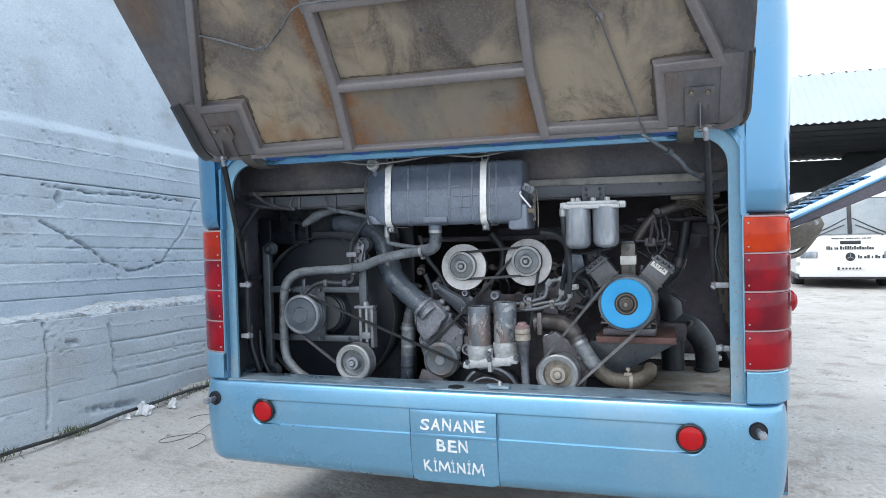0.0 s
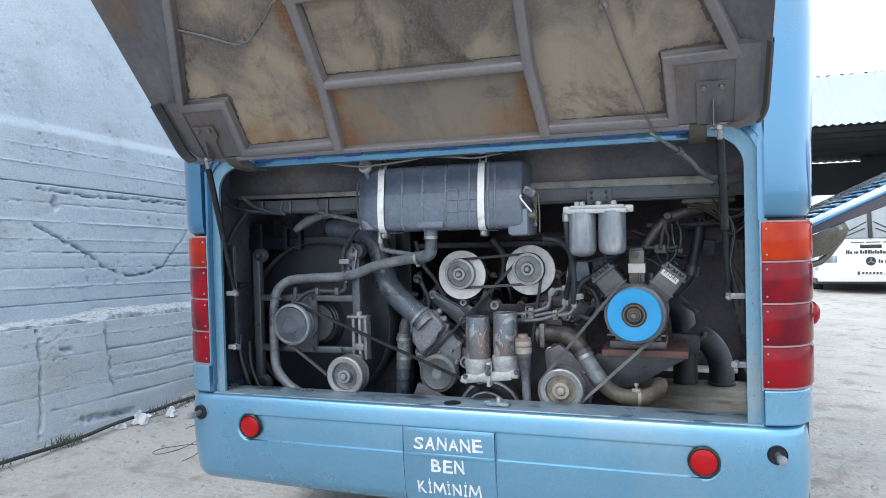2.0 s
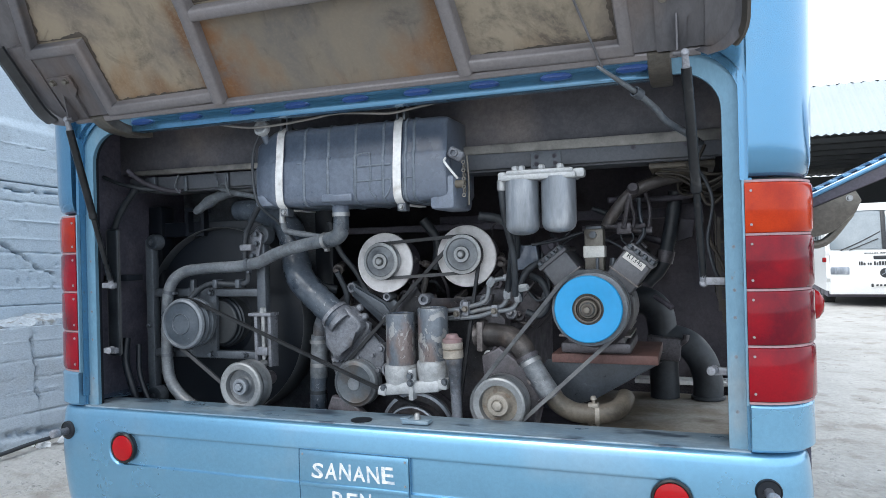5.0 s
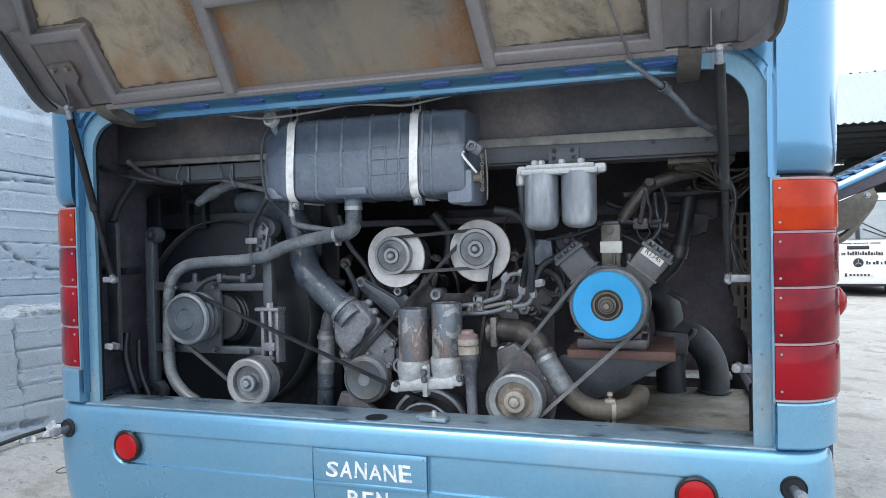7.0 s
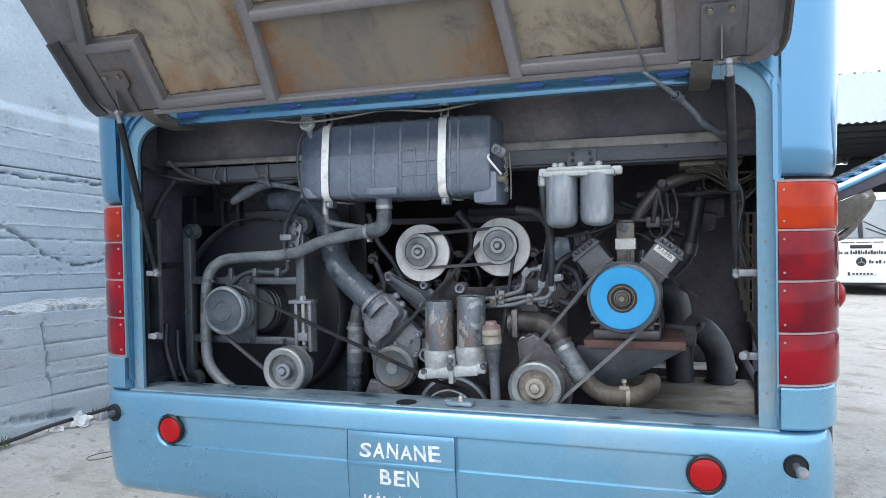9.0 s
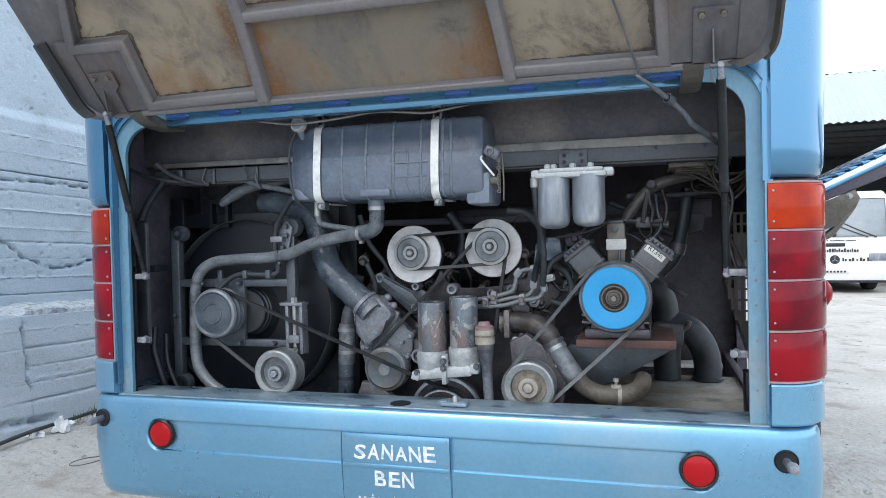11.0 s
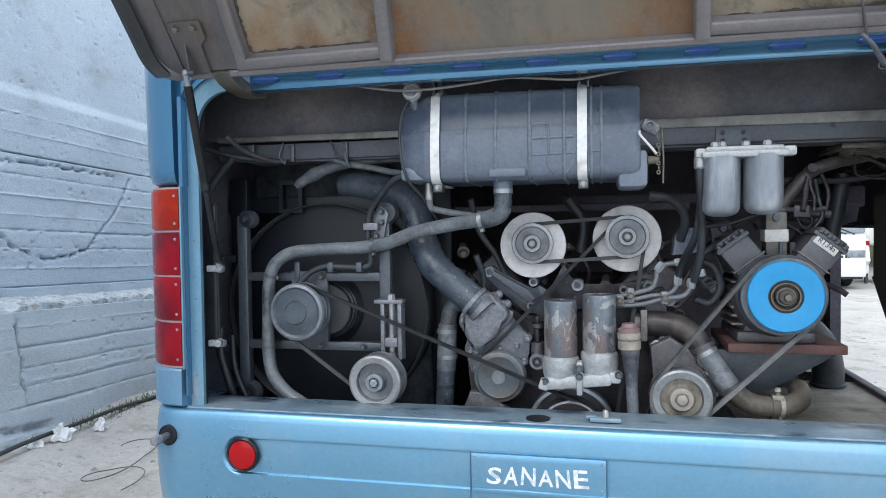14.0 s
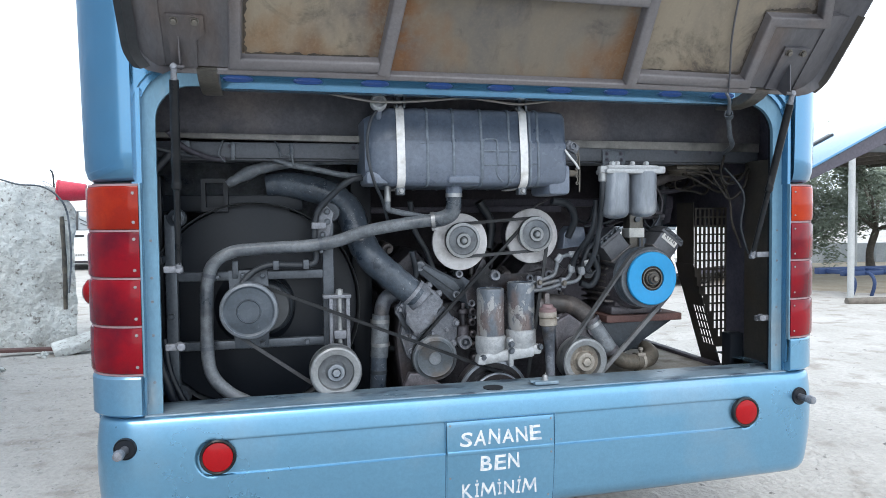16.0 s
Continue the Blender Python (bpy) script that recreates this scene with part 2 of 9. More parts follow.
M_alu_cast = surf("cast_aluminium", (0.231, 0.243, 0.255), (0.359, 0.373, 0.39), (0.4, 0.65), 0.25, 14, 60, 0.3, c3=(0.128, 0.122, 0.111), s3=14, edge=(0.462, 0.477, 0.491), r3=(0.56, 0.70), mottle=0.4)
M_can = surf("flaking_filter_paint", (0.045, 0.060, 0.084), (0.085, 0.105, 0.137), (0.22, 0.45), 0.2, 9, 45, 0.12, c3=(0.11, 0.062, 0.05), s3=9, r3=(0.54, 0.62), edge=(0.1811, 0.195, 0.2098), stretch=(1, 1, 0.6), mottle=0.4, chips=(0.36, 0.36, 0.35), s4=24, chip_at=0.535)
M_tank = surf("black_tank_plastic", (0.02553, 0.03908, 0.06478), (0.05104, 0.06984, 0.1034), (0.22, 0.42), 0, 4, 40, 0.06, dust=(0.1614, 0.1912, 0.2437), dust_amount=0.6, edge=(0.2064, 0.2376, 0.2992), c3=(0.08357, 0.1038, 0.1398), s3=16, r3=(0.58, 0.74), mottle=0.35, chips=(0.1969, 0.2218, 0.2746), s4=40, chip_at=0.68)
M_drum = surf("dark_bearing_drum", (0.016, 0.021, 0.028), (0.040, 0.048, 0.057), (0.35, 0.55), 0.2, 8, 60, 0.06, edge=(0.12, 0.125, 0.13), mottle=0.3)
M_tank_ridge = surf("scuffed_tank_ridges", (0.09563, 0.1177, 0.1475), (0.1515, 0.1796, 0.2171), (0.4, 0.6), 0, 30, 80, 0.05, mottle=0.4)
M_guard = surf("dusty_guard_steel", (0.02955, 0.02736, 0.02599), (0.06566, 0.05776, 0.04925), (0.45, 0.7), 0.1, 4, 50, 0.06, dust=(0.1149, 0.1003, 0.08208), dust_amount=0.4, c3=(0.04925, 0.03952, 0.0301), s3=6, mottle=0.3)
# Bay sides and lining, paled in colour to lift the dark inside.
M_bay_side = surf("lifted_dark_panel", (0.05796, 0.0568, 0.07651), (0.1049, 0.1001, 0.1275), (0.5, 0.8), 0.0, 5, 40, 0.12, spec=0.2, c3=(0.1601, 0.146, 0.1594), s3=4, r3=(0.56, 0.72), mottle=0.4)
M_lining = surf("lifted_bay_lining", (0.04868, 0.04591, 0.05666), (0.08405, 0.07651, 0.08705), (0.6, 0.85), 0.0, 4, 40, 0.1, spec=0.2, c3=(0.0354, 0.03061, 0.03339), s3=5, mottle=0.35)
M_loom = surf("brown_dusty_cables", (0.020, 0.017, 0.014), (0.042, 0.034, 0.027), (0.55, 0.8), 0, 12, 60, 0.1, mottle=0.4)
M_stain_shade = surf("dark_stain_and_shade", (0.040, 0.034, 0.029), (0.105, 0.083, 0.064), (0.6, 0.9), 0, 16, 60, 0.2, mottle=0.4)
M_strap = surf("white_metal_strap", (0.62, 0.615, 0.61), (0.70, 0.695, 0.69), (0.35, 0.5), 0.2, 10, 60, 0.03, c3=(0.45, 0.43, 0.41), s3=20, r3=(0.58, 0.72), mottle=0.12)
M_zinc = surf("zinc_plated_steel", (0.36, 0.365, 0.37), (0.24, 0.245, 0.25), (0.3, 0.5), 0.6, 20, 90, 0.06)
M_rail = surf("dusty_rail_steel", (0.172, 0.166, 0.157), (0.267, 0.255, 0.239), (0.4, 0.65), 0.25, 4, 60, 0.05, c3=(0.103, 0.1, 0.0966), s3=9, mottle=0.25)
M_beam = surf("grey_beam_steel", (0.04288, 0.05242, 0.06878), (0.07439, 0.08509, 0.1051), (0.4, 0.65), 0.2, 4, 60, 0.06, c3=(0.04868, 0.04695, 0.04723), s3=6, edge=(0.1144, 0.1204, 0.1349), mottle=0.35)
M_back = surf("dusty_back_panel", (0.05174, 0.05361, 0.06587), (0.1294, 0.1253, 0.1417), (0.6, 0.85), 0, 3, 40, 0.06, c3=(0.1834, 0.1611, 0.1562), s3=2.4, mottle=0.4)
M_lid_skin = surf("stained_lid_skin", (0.07079, 0.07149, 0.08259), (0.1384, 0.1334, 0.142), (0.4, 0.6), 0.2, 4.5, 40, 0.05, 0.36, 0.64, c3=(0.118, 0.08897, 0.07598), s3=5, mottle=0.3, stretch=(1, 0.4, 0.4))
M_lid = surf("grey_lid_steel", (0.07315, 0.07142, 0.07837), (0.1297, 0.121, 0.1253), (0.4, 0.62), 0.2, 4.5, 40, 0.05, 0.38, 0.64, c3=(0.1053, 0.07782, 0.06502), s3=5, edge=(0.2192, 0.2034, 0.2084), mottle=0.25)


def stained_board(name, tan, grey, rust, soot, rust_at, soot_at, turn, runs=()):
    """Old hardboard: a tan ground greyed in broad clouds, with soft rust blooms, soot blotches and fine streaks."""
    m = bpy.data.materials.new(name)
    m.use_nodes = True
    n, l = m.node_tree.nodes, m.node_tree.links
    b = n["Principled BSDF"]
    geo = n.new("ShaderNodeNewGeometry")

    def cloud(scale, detail, rough, shift, lo, hi, twist=0.0, squeeze=(1, 1, 1)):
        v = n.new("ShaderNodeVectorMath")
        v.operation = "MULTIPLY_ADD"
        v.inputs[1].default_value, v.inputs[2].default_value = squeeze, shift
        l.new(geo.outputs["Position"], v.inputs[0])
        t = n.new("ShaderNodeTexNoise")
        t.inputs["Scale"].default_value, t.inputs["Detail"].default_value = scale, detail
        t.inputs["Roughness"].default_value, t.inputs["Distortion"].default_value = rough, twist
        l.new(v.outputs["Vector"], t.inputs["Vector"])
        r = n.new("ShaderNodeMapRange")
        r.interpolation_type = "SMOOTHSTEP"
        r.inputs["From Min"].default_value, r.inputs["From Max"].default_value = lo, hi
        l.new(t.outputs["Fac"], r.inputs["Value"])
        return r.outputs["Result"]

    def blend(fac, base, top, amount=1.0):
        k = n.new("ShaderNodeMath")
        k.operation = "MULTIPLY"
        k.inputs[1].default_value = amount
        l.new(fac, k.inputs[0])
        x = n.new("ShaderNodeMix")
        x.data_type = "RGBA"
        l.new(k.outputs["Value"], x.inputs["Factor"])
        if isinstance(base, tuple):
            x.inputs["A"].default_value = (*base, 1)
        else:
            l.new(base, x.inputs["A"])
        x.inputs["B"].default_value = (*top, 1)
        return x.outputs["Result"]

    c = blend(cloud(2.1, 5, 0.6, (turn, 0.3, 1.1), 0.40, 0.62, 0.5), tan, grey)
    c = blend(cloud(1.5, 4, 0.6, (3.1, turn, 7.7), rust_at, rust_at + 0.20, 0.4, (1.5, 0.9, 0.9)), c, rust, 0.85)
    c = blend(cloud(3.4, 7, 0.66, (9.2, 4.4, turn), soot_at, soot_at + 0.17, 0.8), c, soot, 0.85)
    for x, reach, colour in runs:
        # rust that has crept out from a rib at x
        sep = n.new("ShaderNodeSeparateXYZ")
        l.new(geo.outputs["Position"], sep.inputs["Vector"])
        away = n.new("ShaderNodeMath")
        away.operation = "SUBTRACT"
        away.inputs[1].default_value = x
        l.new(sep.outputs["X"], away.inputs[0])
        size = n.new("ShaderNodeMath")
        size.operation = "ABSOLUTE"
        l.new(away.outputs["Value"], size.inputs[0])
        near = n.new("ShaderNodeMapRange")
        near.interpolation_type = "SMOOTHSTEP"
        near.inputs["From Min"].default_value, near.inputs["From Max"].default_value = reach, 0.25 * reach
        l.new(size.outputs["Value"], near.inputs["Value"])
        both = n.new("ShaderNodeMath")
        both.operation = "MULTIPLY"
        l.new(near.outputs["Result"], both.inputs[0])
        l.new(cloud(6, 7, 0.65, (x, 2.2, turn), 0.32, 0.56, 0.5), both.inputs[1])
        c = blend(both.outputs["Value"], c, colour, 0.9)
    c = blend(cloud(26, 6, 0.7, (0, 0, 0), 0.52, 0.72, 0.3, (1, 0.35, 0.35)), c, soot, 0.28)
    c = blend(cloud(110, 5, 0.6, (5, 5, 5), 0.45, 0.7), c, (tan[0] * 1.25, tan[1] * 1.25, tan[2] * 1.25), 0.20)
    l.new(c, b.inputs["Base Color"])
    b.inputs["Roughness"].default_value = 0.86
    b.inputs["Specular IOR Level"].default_value = 0.3
    return m


M_board = stained_board("stained_tan_board", (0.285, 0.238, 0.178), (0.13, 0.112, 0.104), (0.22, 0.120, 0.055), (0.045, 0.040, 0.038), 0.51, 0.52, 1.7, [(-0.42, 0.05, (0.16, 0.085, 0.045))])
M_board_grey = stained_board("greyed_tan_board", (0.265, 0.225, 0.172), (0.12, 0.105, 0.098), (0.15, 0.09, 0.05), (0.045, 0.040, 0.038), 0.55, 0.50, 3.4)
M_board_rust = stained_board("rust_stained_panel", (0.205, 0.175, 0.138), (0.135, 0.126, 0.12), (0.21, 0.105, 0.045), (0.06, 0.052, 0.047), 0.49, 0.58, 6.9, [(-0.385, 0.14, (0.20, 0.095, 0.042)), (0.375, 0.08, (0.16, 0.085, 0.04))])
M_floor = surf("dusty_bay_floor", (0.20, 0.165, 0.125), (0.34, 0.325, 0.30), (0.8, 0.95), 0, 3.5, 60, 0.12, 0.42, 0.6, c3=(0.13, 0.105, 0.08), s3=5, mottle=0.25)
M_brass = surf("dusty_brown_pipe", (0.052, 0.0468, 0.039), (0.14, 0.119, 0.092), (0.4, 0.65), 0.1, 9, 50, 0.12, 0.38, 0.64, c3=(0.04, 0.0374, 0.0359), s3=9, dust=(0.184, 0.16, 0.133), dust_amount=0.5, mottle=0.5)
M_pinkcap = surf("faded_pink_cap", (0.24, 0.15, 0.155), (0.17, 0.13, 0.13), (0.5, 0.7), 0, 20, 70, 0.12)
M_white = surf("white_letter_paint", (0.72, 0.73, 0.72), (0.60, 0.62, 0.63), (0.5, 0.7), 0, 40, 120, 0.05, c3=(0.40, 0.47, 0.54), s3=45, r3=(0.5, 0.62), mottle=0.2, chips=(0.17, 0.38, 0.56), s4=70, chip_at=0.60)
M_label = surf("white_label", (0.70, 0.69, 0.66), (0.6, 0.59, 0.57), (0.6, 0.8), 0, 30, 200, 0.03)
M_ink = surf("dark_ink", (0.03, 0.03, 0.035), (0.05, 0.05, 0.05), (0.6, 0.8), 0, 30, 200, 0.0)
M_bezel = surf("black_bezel_rubber", (0.012, 0.014, 0.017), (0.03, 0.032, 0.036), (0.35, 0.55), 0, 20, 150, 0.03)
M_seam = surf("dusty_pink_seam", (0.342, 0.2145, 0.231), (0.27, 0.1815, 0.198), (0.6, 0.8), 0, 30, 90, 0.05)


def lens(name, c1, c2):
    # Two tones in broad patches stand for reflections inside the lens.
    return surf(name, c1, c2, (0.08, 0.16), 0, 4, 260, 0.10, lo=0.42, hi=0.58, coat=0.22, depth=0.001, spec=0.14)


M_red = lens("red_lamp_plastic", (0.10, 0.001, 0.009), (0.22, 0.001, 0.008))
M_red2 = lens("bright_red_lamp_plastic", (0.20, 0.002, 0.005), (0.33, 0.004, 0.008))
M_orange = lens("orange_lamp_plastic", (0.25, 0.012, 0.003), (0.40, 0.030, 0.003))
M_concrete = surf("blue_grey_painted_concrete", (0.4037, 0.4634, 0.5251), (0.4845, 0.5471, 0.5981), (0.8, 0.95), 0, 2.2, 120, 1.0, c3=(0.3657, 0.3995, 0.4361), s3=5, depth=0.0045, stretch=(1, 0.55, 1), mottle=0.12, r3=(0.55, 0.72), chips=(0.1235, 0.141, 0.1646), s4=75, chip_at=0.645)
M_concrete_low = surf("worn_painted_concrete", (0.4025, 0.4465, 0.4968), (0.4704, 0.5111, 0.5538), (0.8, 0.95), 0, 2.2, 120, 1.0, c3=(0.385, 0.395, 0.405), s3=2.4, depth=0.0045, stretch=(1, 0.55, 1), mottle=0.14, r3=(0.55, 0.72), chips=(0.1358, 0.1425, 0.1564), s4=75, chip_at=0.645)
M_ledge = surf("crumbled_ledge_plaster", (0.41, 0.44, 0.475), (0.55, 0.575, 0.60), (0.85, 0.97), 0, 7, 40, 0.8, c3=(0.30, 0.29, 0.275), s3=18, depth=0.03, r3=(0.52, 0.64), mottle=0.3)
M_whitewash = surf("whitewashed_concrete", (0.68, 0.72, 0.77), (0.6, 0.65, 0.70), (0.8, 0.95), 0, 3, 40, 0.3, depth=0.01)
M_rubble = surf("rough_rubble_plaster", (0.426, 0.429, 0.409), (0.672, 0.689, 0.672), (0.85, 0.97), 0, 3.5, 24, 1.0, c3=(0.224, 0.209, 0.19), s3=24, depth=0.05, r3=(0.58, 0.70))
M_ground = surf("dusty_pale_ground", (0.36, 0.34, 0.315), (0.46, 0.44, 0.415), (0.85, 0.98), 0, 1.1, 26, 1.0, c3=(0.29, 0.265, 0.235), s3=4.2, depth=0.03, r3=(0.54, 0.70))
M_pebble = surf("pale_pebbles", (0.343, 0.331, 0.312), (0.437, 0.424, 0.403), (0.8, 0.95), 0, 25, 90, 0.3, c3=(0.203, 0.193, 0.182), s3=14)
M_plastic_bag = surf("crumpled_white_plastic", (0.72, 0.72, 0.72), (0.62, 0.62, 0.63), (0.4, 0.6), 0, 20, 90, 0.2)
M_grass = surf("short_grass", (0.055, 0.085, 0.03), (0.11, 0.12, 0.05), (0.7, 0.9), 0, 12, 60, 0.0)
M_leaf = surf("olive_leaves", (0.109, 0.145, 0.102), (0.232, 0.268, 0.203), (0.5, 0.7), 0, 3, 40, 0.0)
M_bark = surf("grey_bark", (0.11, 0.095, 0.08), (0.17, 0.15, 0.13), (0.85, 0.95), 0, 12, 60, 0.5)
M_bus_white = surf("white_bus_paint", (0.78, 0.78, 0.77), (0.72, 0.72, 0.71), (0.3, 0.45), 0, 1.2, 80, 0.02, coat=0.4)
M_glass = surf("dusty_windscreen", (0.20, 0.23, 0.25), (0.28, 0.31, 0.33), (0.08, 0.2), 0, 2, 50, 0.0, spec=0.8)
M_tyre = surf("tyre_rubber", (0.02, 0.02, 0.021), (0.045, 0.043, 0.04), (0.8, 0.95), 0, 10, 90, 0.2)
M_sheet = surf("white_corrugated_sheet", (0.336, 0.374, 0.404), (0.378, 0.416, 0.447), (0.5, 0.7), 0.0, 0.8, 30, 0.05)
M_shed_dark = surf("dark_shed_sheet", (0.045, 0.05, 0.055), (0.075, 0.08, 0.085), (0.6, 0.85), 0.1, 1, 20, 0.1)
M_post = surf("pale_galvanised_post", (0.38, 0.39, 0.39), (0.46, 0.47, 0.47), (0.5, 0.7), 0.3, 4, 60, 0.1)
M_farm_blue = surf("blue_implement_paint", (0.015, 0.036, 0.105), (0.021, 0.045, 0.119), (0.5, 0.7), 0, 5, 60, 0.1)
M_bucket = surf("red_plastic_bucket", (0.62, 0.035, 0.07), (0.70, 0.05, 0.09), (0.35, 0.5), 0, 6, 60, 0.03)
M_far_wall = surf("far_grey_block_wall", (0.33, 0.36, 0.38), (0.40, 0.42, 0.44), (0.85, 0.95), 0, 2, 20, 0.2)
M_hill = surf("hazy_hill", (0.42, 0.47, 0.52), (0.48, 0.53, 0.57), (0.9, 1.0), 0, 0.05, 1, 0.0)
M_earth = surf("brown_earth", (0.30, 0.25, 0.19), (0.38, 0.34, 0.27), (0.9, 1.0), 0, 2, 22, 0.4)


# ---------- mesh helpers ----------
def base_of(ob):
    v = Vector()
    while ob:
        v += ob.location
        ob = ob.parent
    return v


def thing(name, base, label, category, group="", kind=""):
    ob = new(name)
    ob.location, ob.empty_display_size = base, 0.1
    return tagged(ob, label, category, group, kind)


def mesh_of(name, bm, material, offset=Vector(), angle=35):
    bm.transform(Matrix.Translation(-offset))
    bmesh.ops.recalc_face_normals(bm, faces=bm.faces)
    me = bpy.data.meshes.new(name)
    bm.to_mesh(me)
    bm.free()
    me.materials.append(material)
    me.shade_smooth()
    me.set_sharp_from_angle(angle=radians(angle))
    return me


def part(name, bm, material, parent=None, label="", angle=35):
    ob = new(name, mesh_of(name, bm, material, base_of(parent), angle))
    ob.parent = parent
    return tagged(ob, label)


def piece(name, me, parent, m):
    ob = new(name, me)
    ob.parent = parent
    ob.matrix_basis = Matrix.Translation(-base_of(parent)) @ m
    return ob


def B():
    return bmesh.new()


def obox(bm, m, dx, dy, dz, bev=0.0, seg=2):
    made = bmesh.ops.create_cube(bm, size=1, matrix=m @ Matrix.Diagonal((dx, dy, dz, 1)))
    if bev:
        edges = list({e for v in made["verts"] for e in v.link_edges})
        bmesh.ops.bevel(bm, geom=edges, offset=bev, segments=seg, affect="EDGES", profile=0.5)
    return bm


def box(bm, x0, x1, y0, y1, z0, z1, bev=0.0, seg=2):
    return obox(bm, Matrix.Translation(((x0 + x1) / 2, (y0 + y1) / 2, (z0 + z1) / 2)), x1 - x0, y1 - y0, z1 - z0, bev, seg)


def aim(origin, way=(0, -1, 0)):
    """A pose at origin whose z axis points along way."""
    return Matrix.Translation(origin) @ Vector(way).to_track_quat("Z", "Y").to_matrix().to_4x4()


def lathe(bm, prof, m, seg=40):
    rings = []
    for r, h in prof:
        if r < 1e-6:
            rings.append([bm.verts.new(m @ Vector((0, 0, h)))])
        else:
            rings.append([bm.verts.new(m @ Vector((r * math.cos(2 * math.pi * i / seg), r * math.sin(2 * math.pi * i / seg), h))) for i in range(seg)])
    for a, b in zip(rings, rings[1:]):
        for i in range(seg):
            j = (i + 1) % seg
            if len(a) == 1 and len(b) > 1:
                bm.faces.new((a[0], b[i], b[j]))
            elif len(b) == 1 and len(a) > 1:
                bm.faces.new((a[i], b[0], a[j]))
            elif len(a) > 1:
                bm.faces.new((a[i], b[i], b[j], a[j]))
    return bm


def spline(pts, res=6):
    pts = [Vector(p) for p in pts]
    if len(pts) < 3 or res < 2:
        return pts
    ext = [2 * pts[0] - pts[1]] + pts + [2 * pts[-1] - pts[-2]]
    out = []
    for i in range(1, len(ext) - 2):
        p0, p1, p2, p3 = ext[i - 1:i + 3]
        for k in range(res):
            t = k / res
            out.append(0.5 * (2 * p1 + (p2 - p0) * t + (2 * p0 - 5 * p1 + 4 * p2 - p3) * t * t + (3 * p1 - p0 - 3 * p2 + p3) * t ** 3))
    return out + [pts[-1]]


def tube(bm, pts, r, seg=14, res=6, cap=True, wobble=0.0):
    line = spline(pts, res)
    n = len(line)
    side = None
    rings = []
    for i, p in enumerate(line):
        way = (line[min(i + 1, n - 1)] - line[max(i - 1, 0)]).normalized()
        if side is None:
            side = way.orthogonal().normalized()
        side = (side - way * side.dot(way)).normalized()
        up = way.cross(side)
        k = i / (n - 1)
        if isinstance(r, (list, tuple)):
            f = k * (len(r) - 1)
            j = min(int(f), len(r) - 2)
            rad = r[j] + (r[j + 1] - r[j]) * (f - j)
        else:
            rad = r
        if wobble:
            rad *= 1 + wobble * noise.noise(p * 40)
        rings.append([bm.verts.new(p + rad * (math.cos(2 * math.pi * s / seg) * side + math.sin(2 * math.pi * s / seg) * up)) for s in range(seg)])
    for a, b in zip(rings, rings[1:]):
        for s in range(seg):
            t = (s + 1) % seg
            bm.faces.new((a[s], b[s], b[t], a[t]))
    if cap:
        bm.faces.new(rings[0])
        bm.faces.new(rings[-1])
    return bm


def front(y):
    """A pose that lays a drawing (x, y) on the upright plane at y, its z axis towards the rear of the bus."""
    return Matrix(((1, 0, 0, 0), (0, 0, -1, y), (0, 1, 0, 0), (0, 0, 0, 1)))


def prism(bm, poly, m, depth, bev=0.0):
    low = [bm.verts.new(m @ Vector((x, y, 0))) for x, y in poly]
    top = [bm.verts.new(m @ Vector((x, y, depth))) for x, y in poly]
    n = len(poly)
    faces = [bm.faces.new(low), bm.faces.new(top)]
    for i in range(n):
        faces.append(bm.faces.new((low[i], low[(i + 1) % n], top[(i + 1) % n], top[i])))
    if bev:
        bmesh.ops.bevel(bm, geom=list(faces[1].edges), offset=bev, segments=2, affect="EDGES", profile=0.5)
    return bm


def ring_prism(bm, inner, outer, m, depth):
    """A flat frame between two outlines of as many points, extruded."""
    n = len(inner)
    v = [[bm.verts.new(m @ Vector((x, y, z))) for x, y in line] for z in (0, depth) for line in (inner, outer)]
    a0, b0, a1, b1 = v
    for i in range(n):
        j = (i + 1) % n
        for q in ((a0[i], a0[j], b0[j], b0[i]), (a1[i], b1[i], b1[j], a1[j]), (a0[i], a1[i], a1[j], a0[j]), (b0[i], b0[j], b1[j], b1[i])):
            bm.faces.new(q)
    return bm


def hull(points):
    pts = sorted(set(points))
    def half(seq):
        out = []
        for p in seq:
            while len(out) > 1 and (out[-1][0] - out[-2][0]) * (p[1] - out[-2][1]) - (out[-1][1] - out[-2][1]) * (p[0] - out[-2][0]) <= 0:
                out.pop()
            out.append(p)
        return out[:-1]
    return half(pts) + half(pts[::-1])


def belt(bm, circles, ys, width, thick):
    """A belt round the outer tangents of circles (x, z, r); ys gives its plane: y at x = 0 and its slope."""
    pts = hull([(round(x + r * math.cos(a * math.pi / 32), 5), round(z + r * math.sin(a * math.pi / 32), 5)) for x, z, r in circles for a in range(64)])
    n = len(pts)
    rows = []
    for i, (x, z) in enumerate(pts):
        px, pz = pts[i - 1]
        qx, qz = pts[(i + 1) % n]
        out = Vector((qz - pz, -(qx - px))).normalized()
        y = ys[0] + ys[1] * x
        rows.append([bm.verts.new((x + out.x * o, y + w, z + out.y * o)) for o, w in ((0, 0.25 * width), (thick, 0), (thick, width), (0, 0.75 * width))])
    for i in range(n):
        a, b = rows[i], rows[(i + 1) % n]
        for k in range(4):
            bm.faces.new((a[k], b[k], b[(k + 1) % 4], a[(k + 1) % 4]))
    return bm


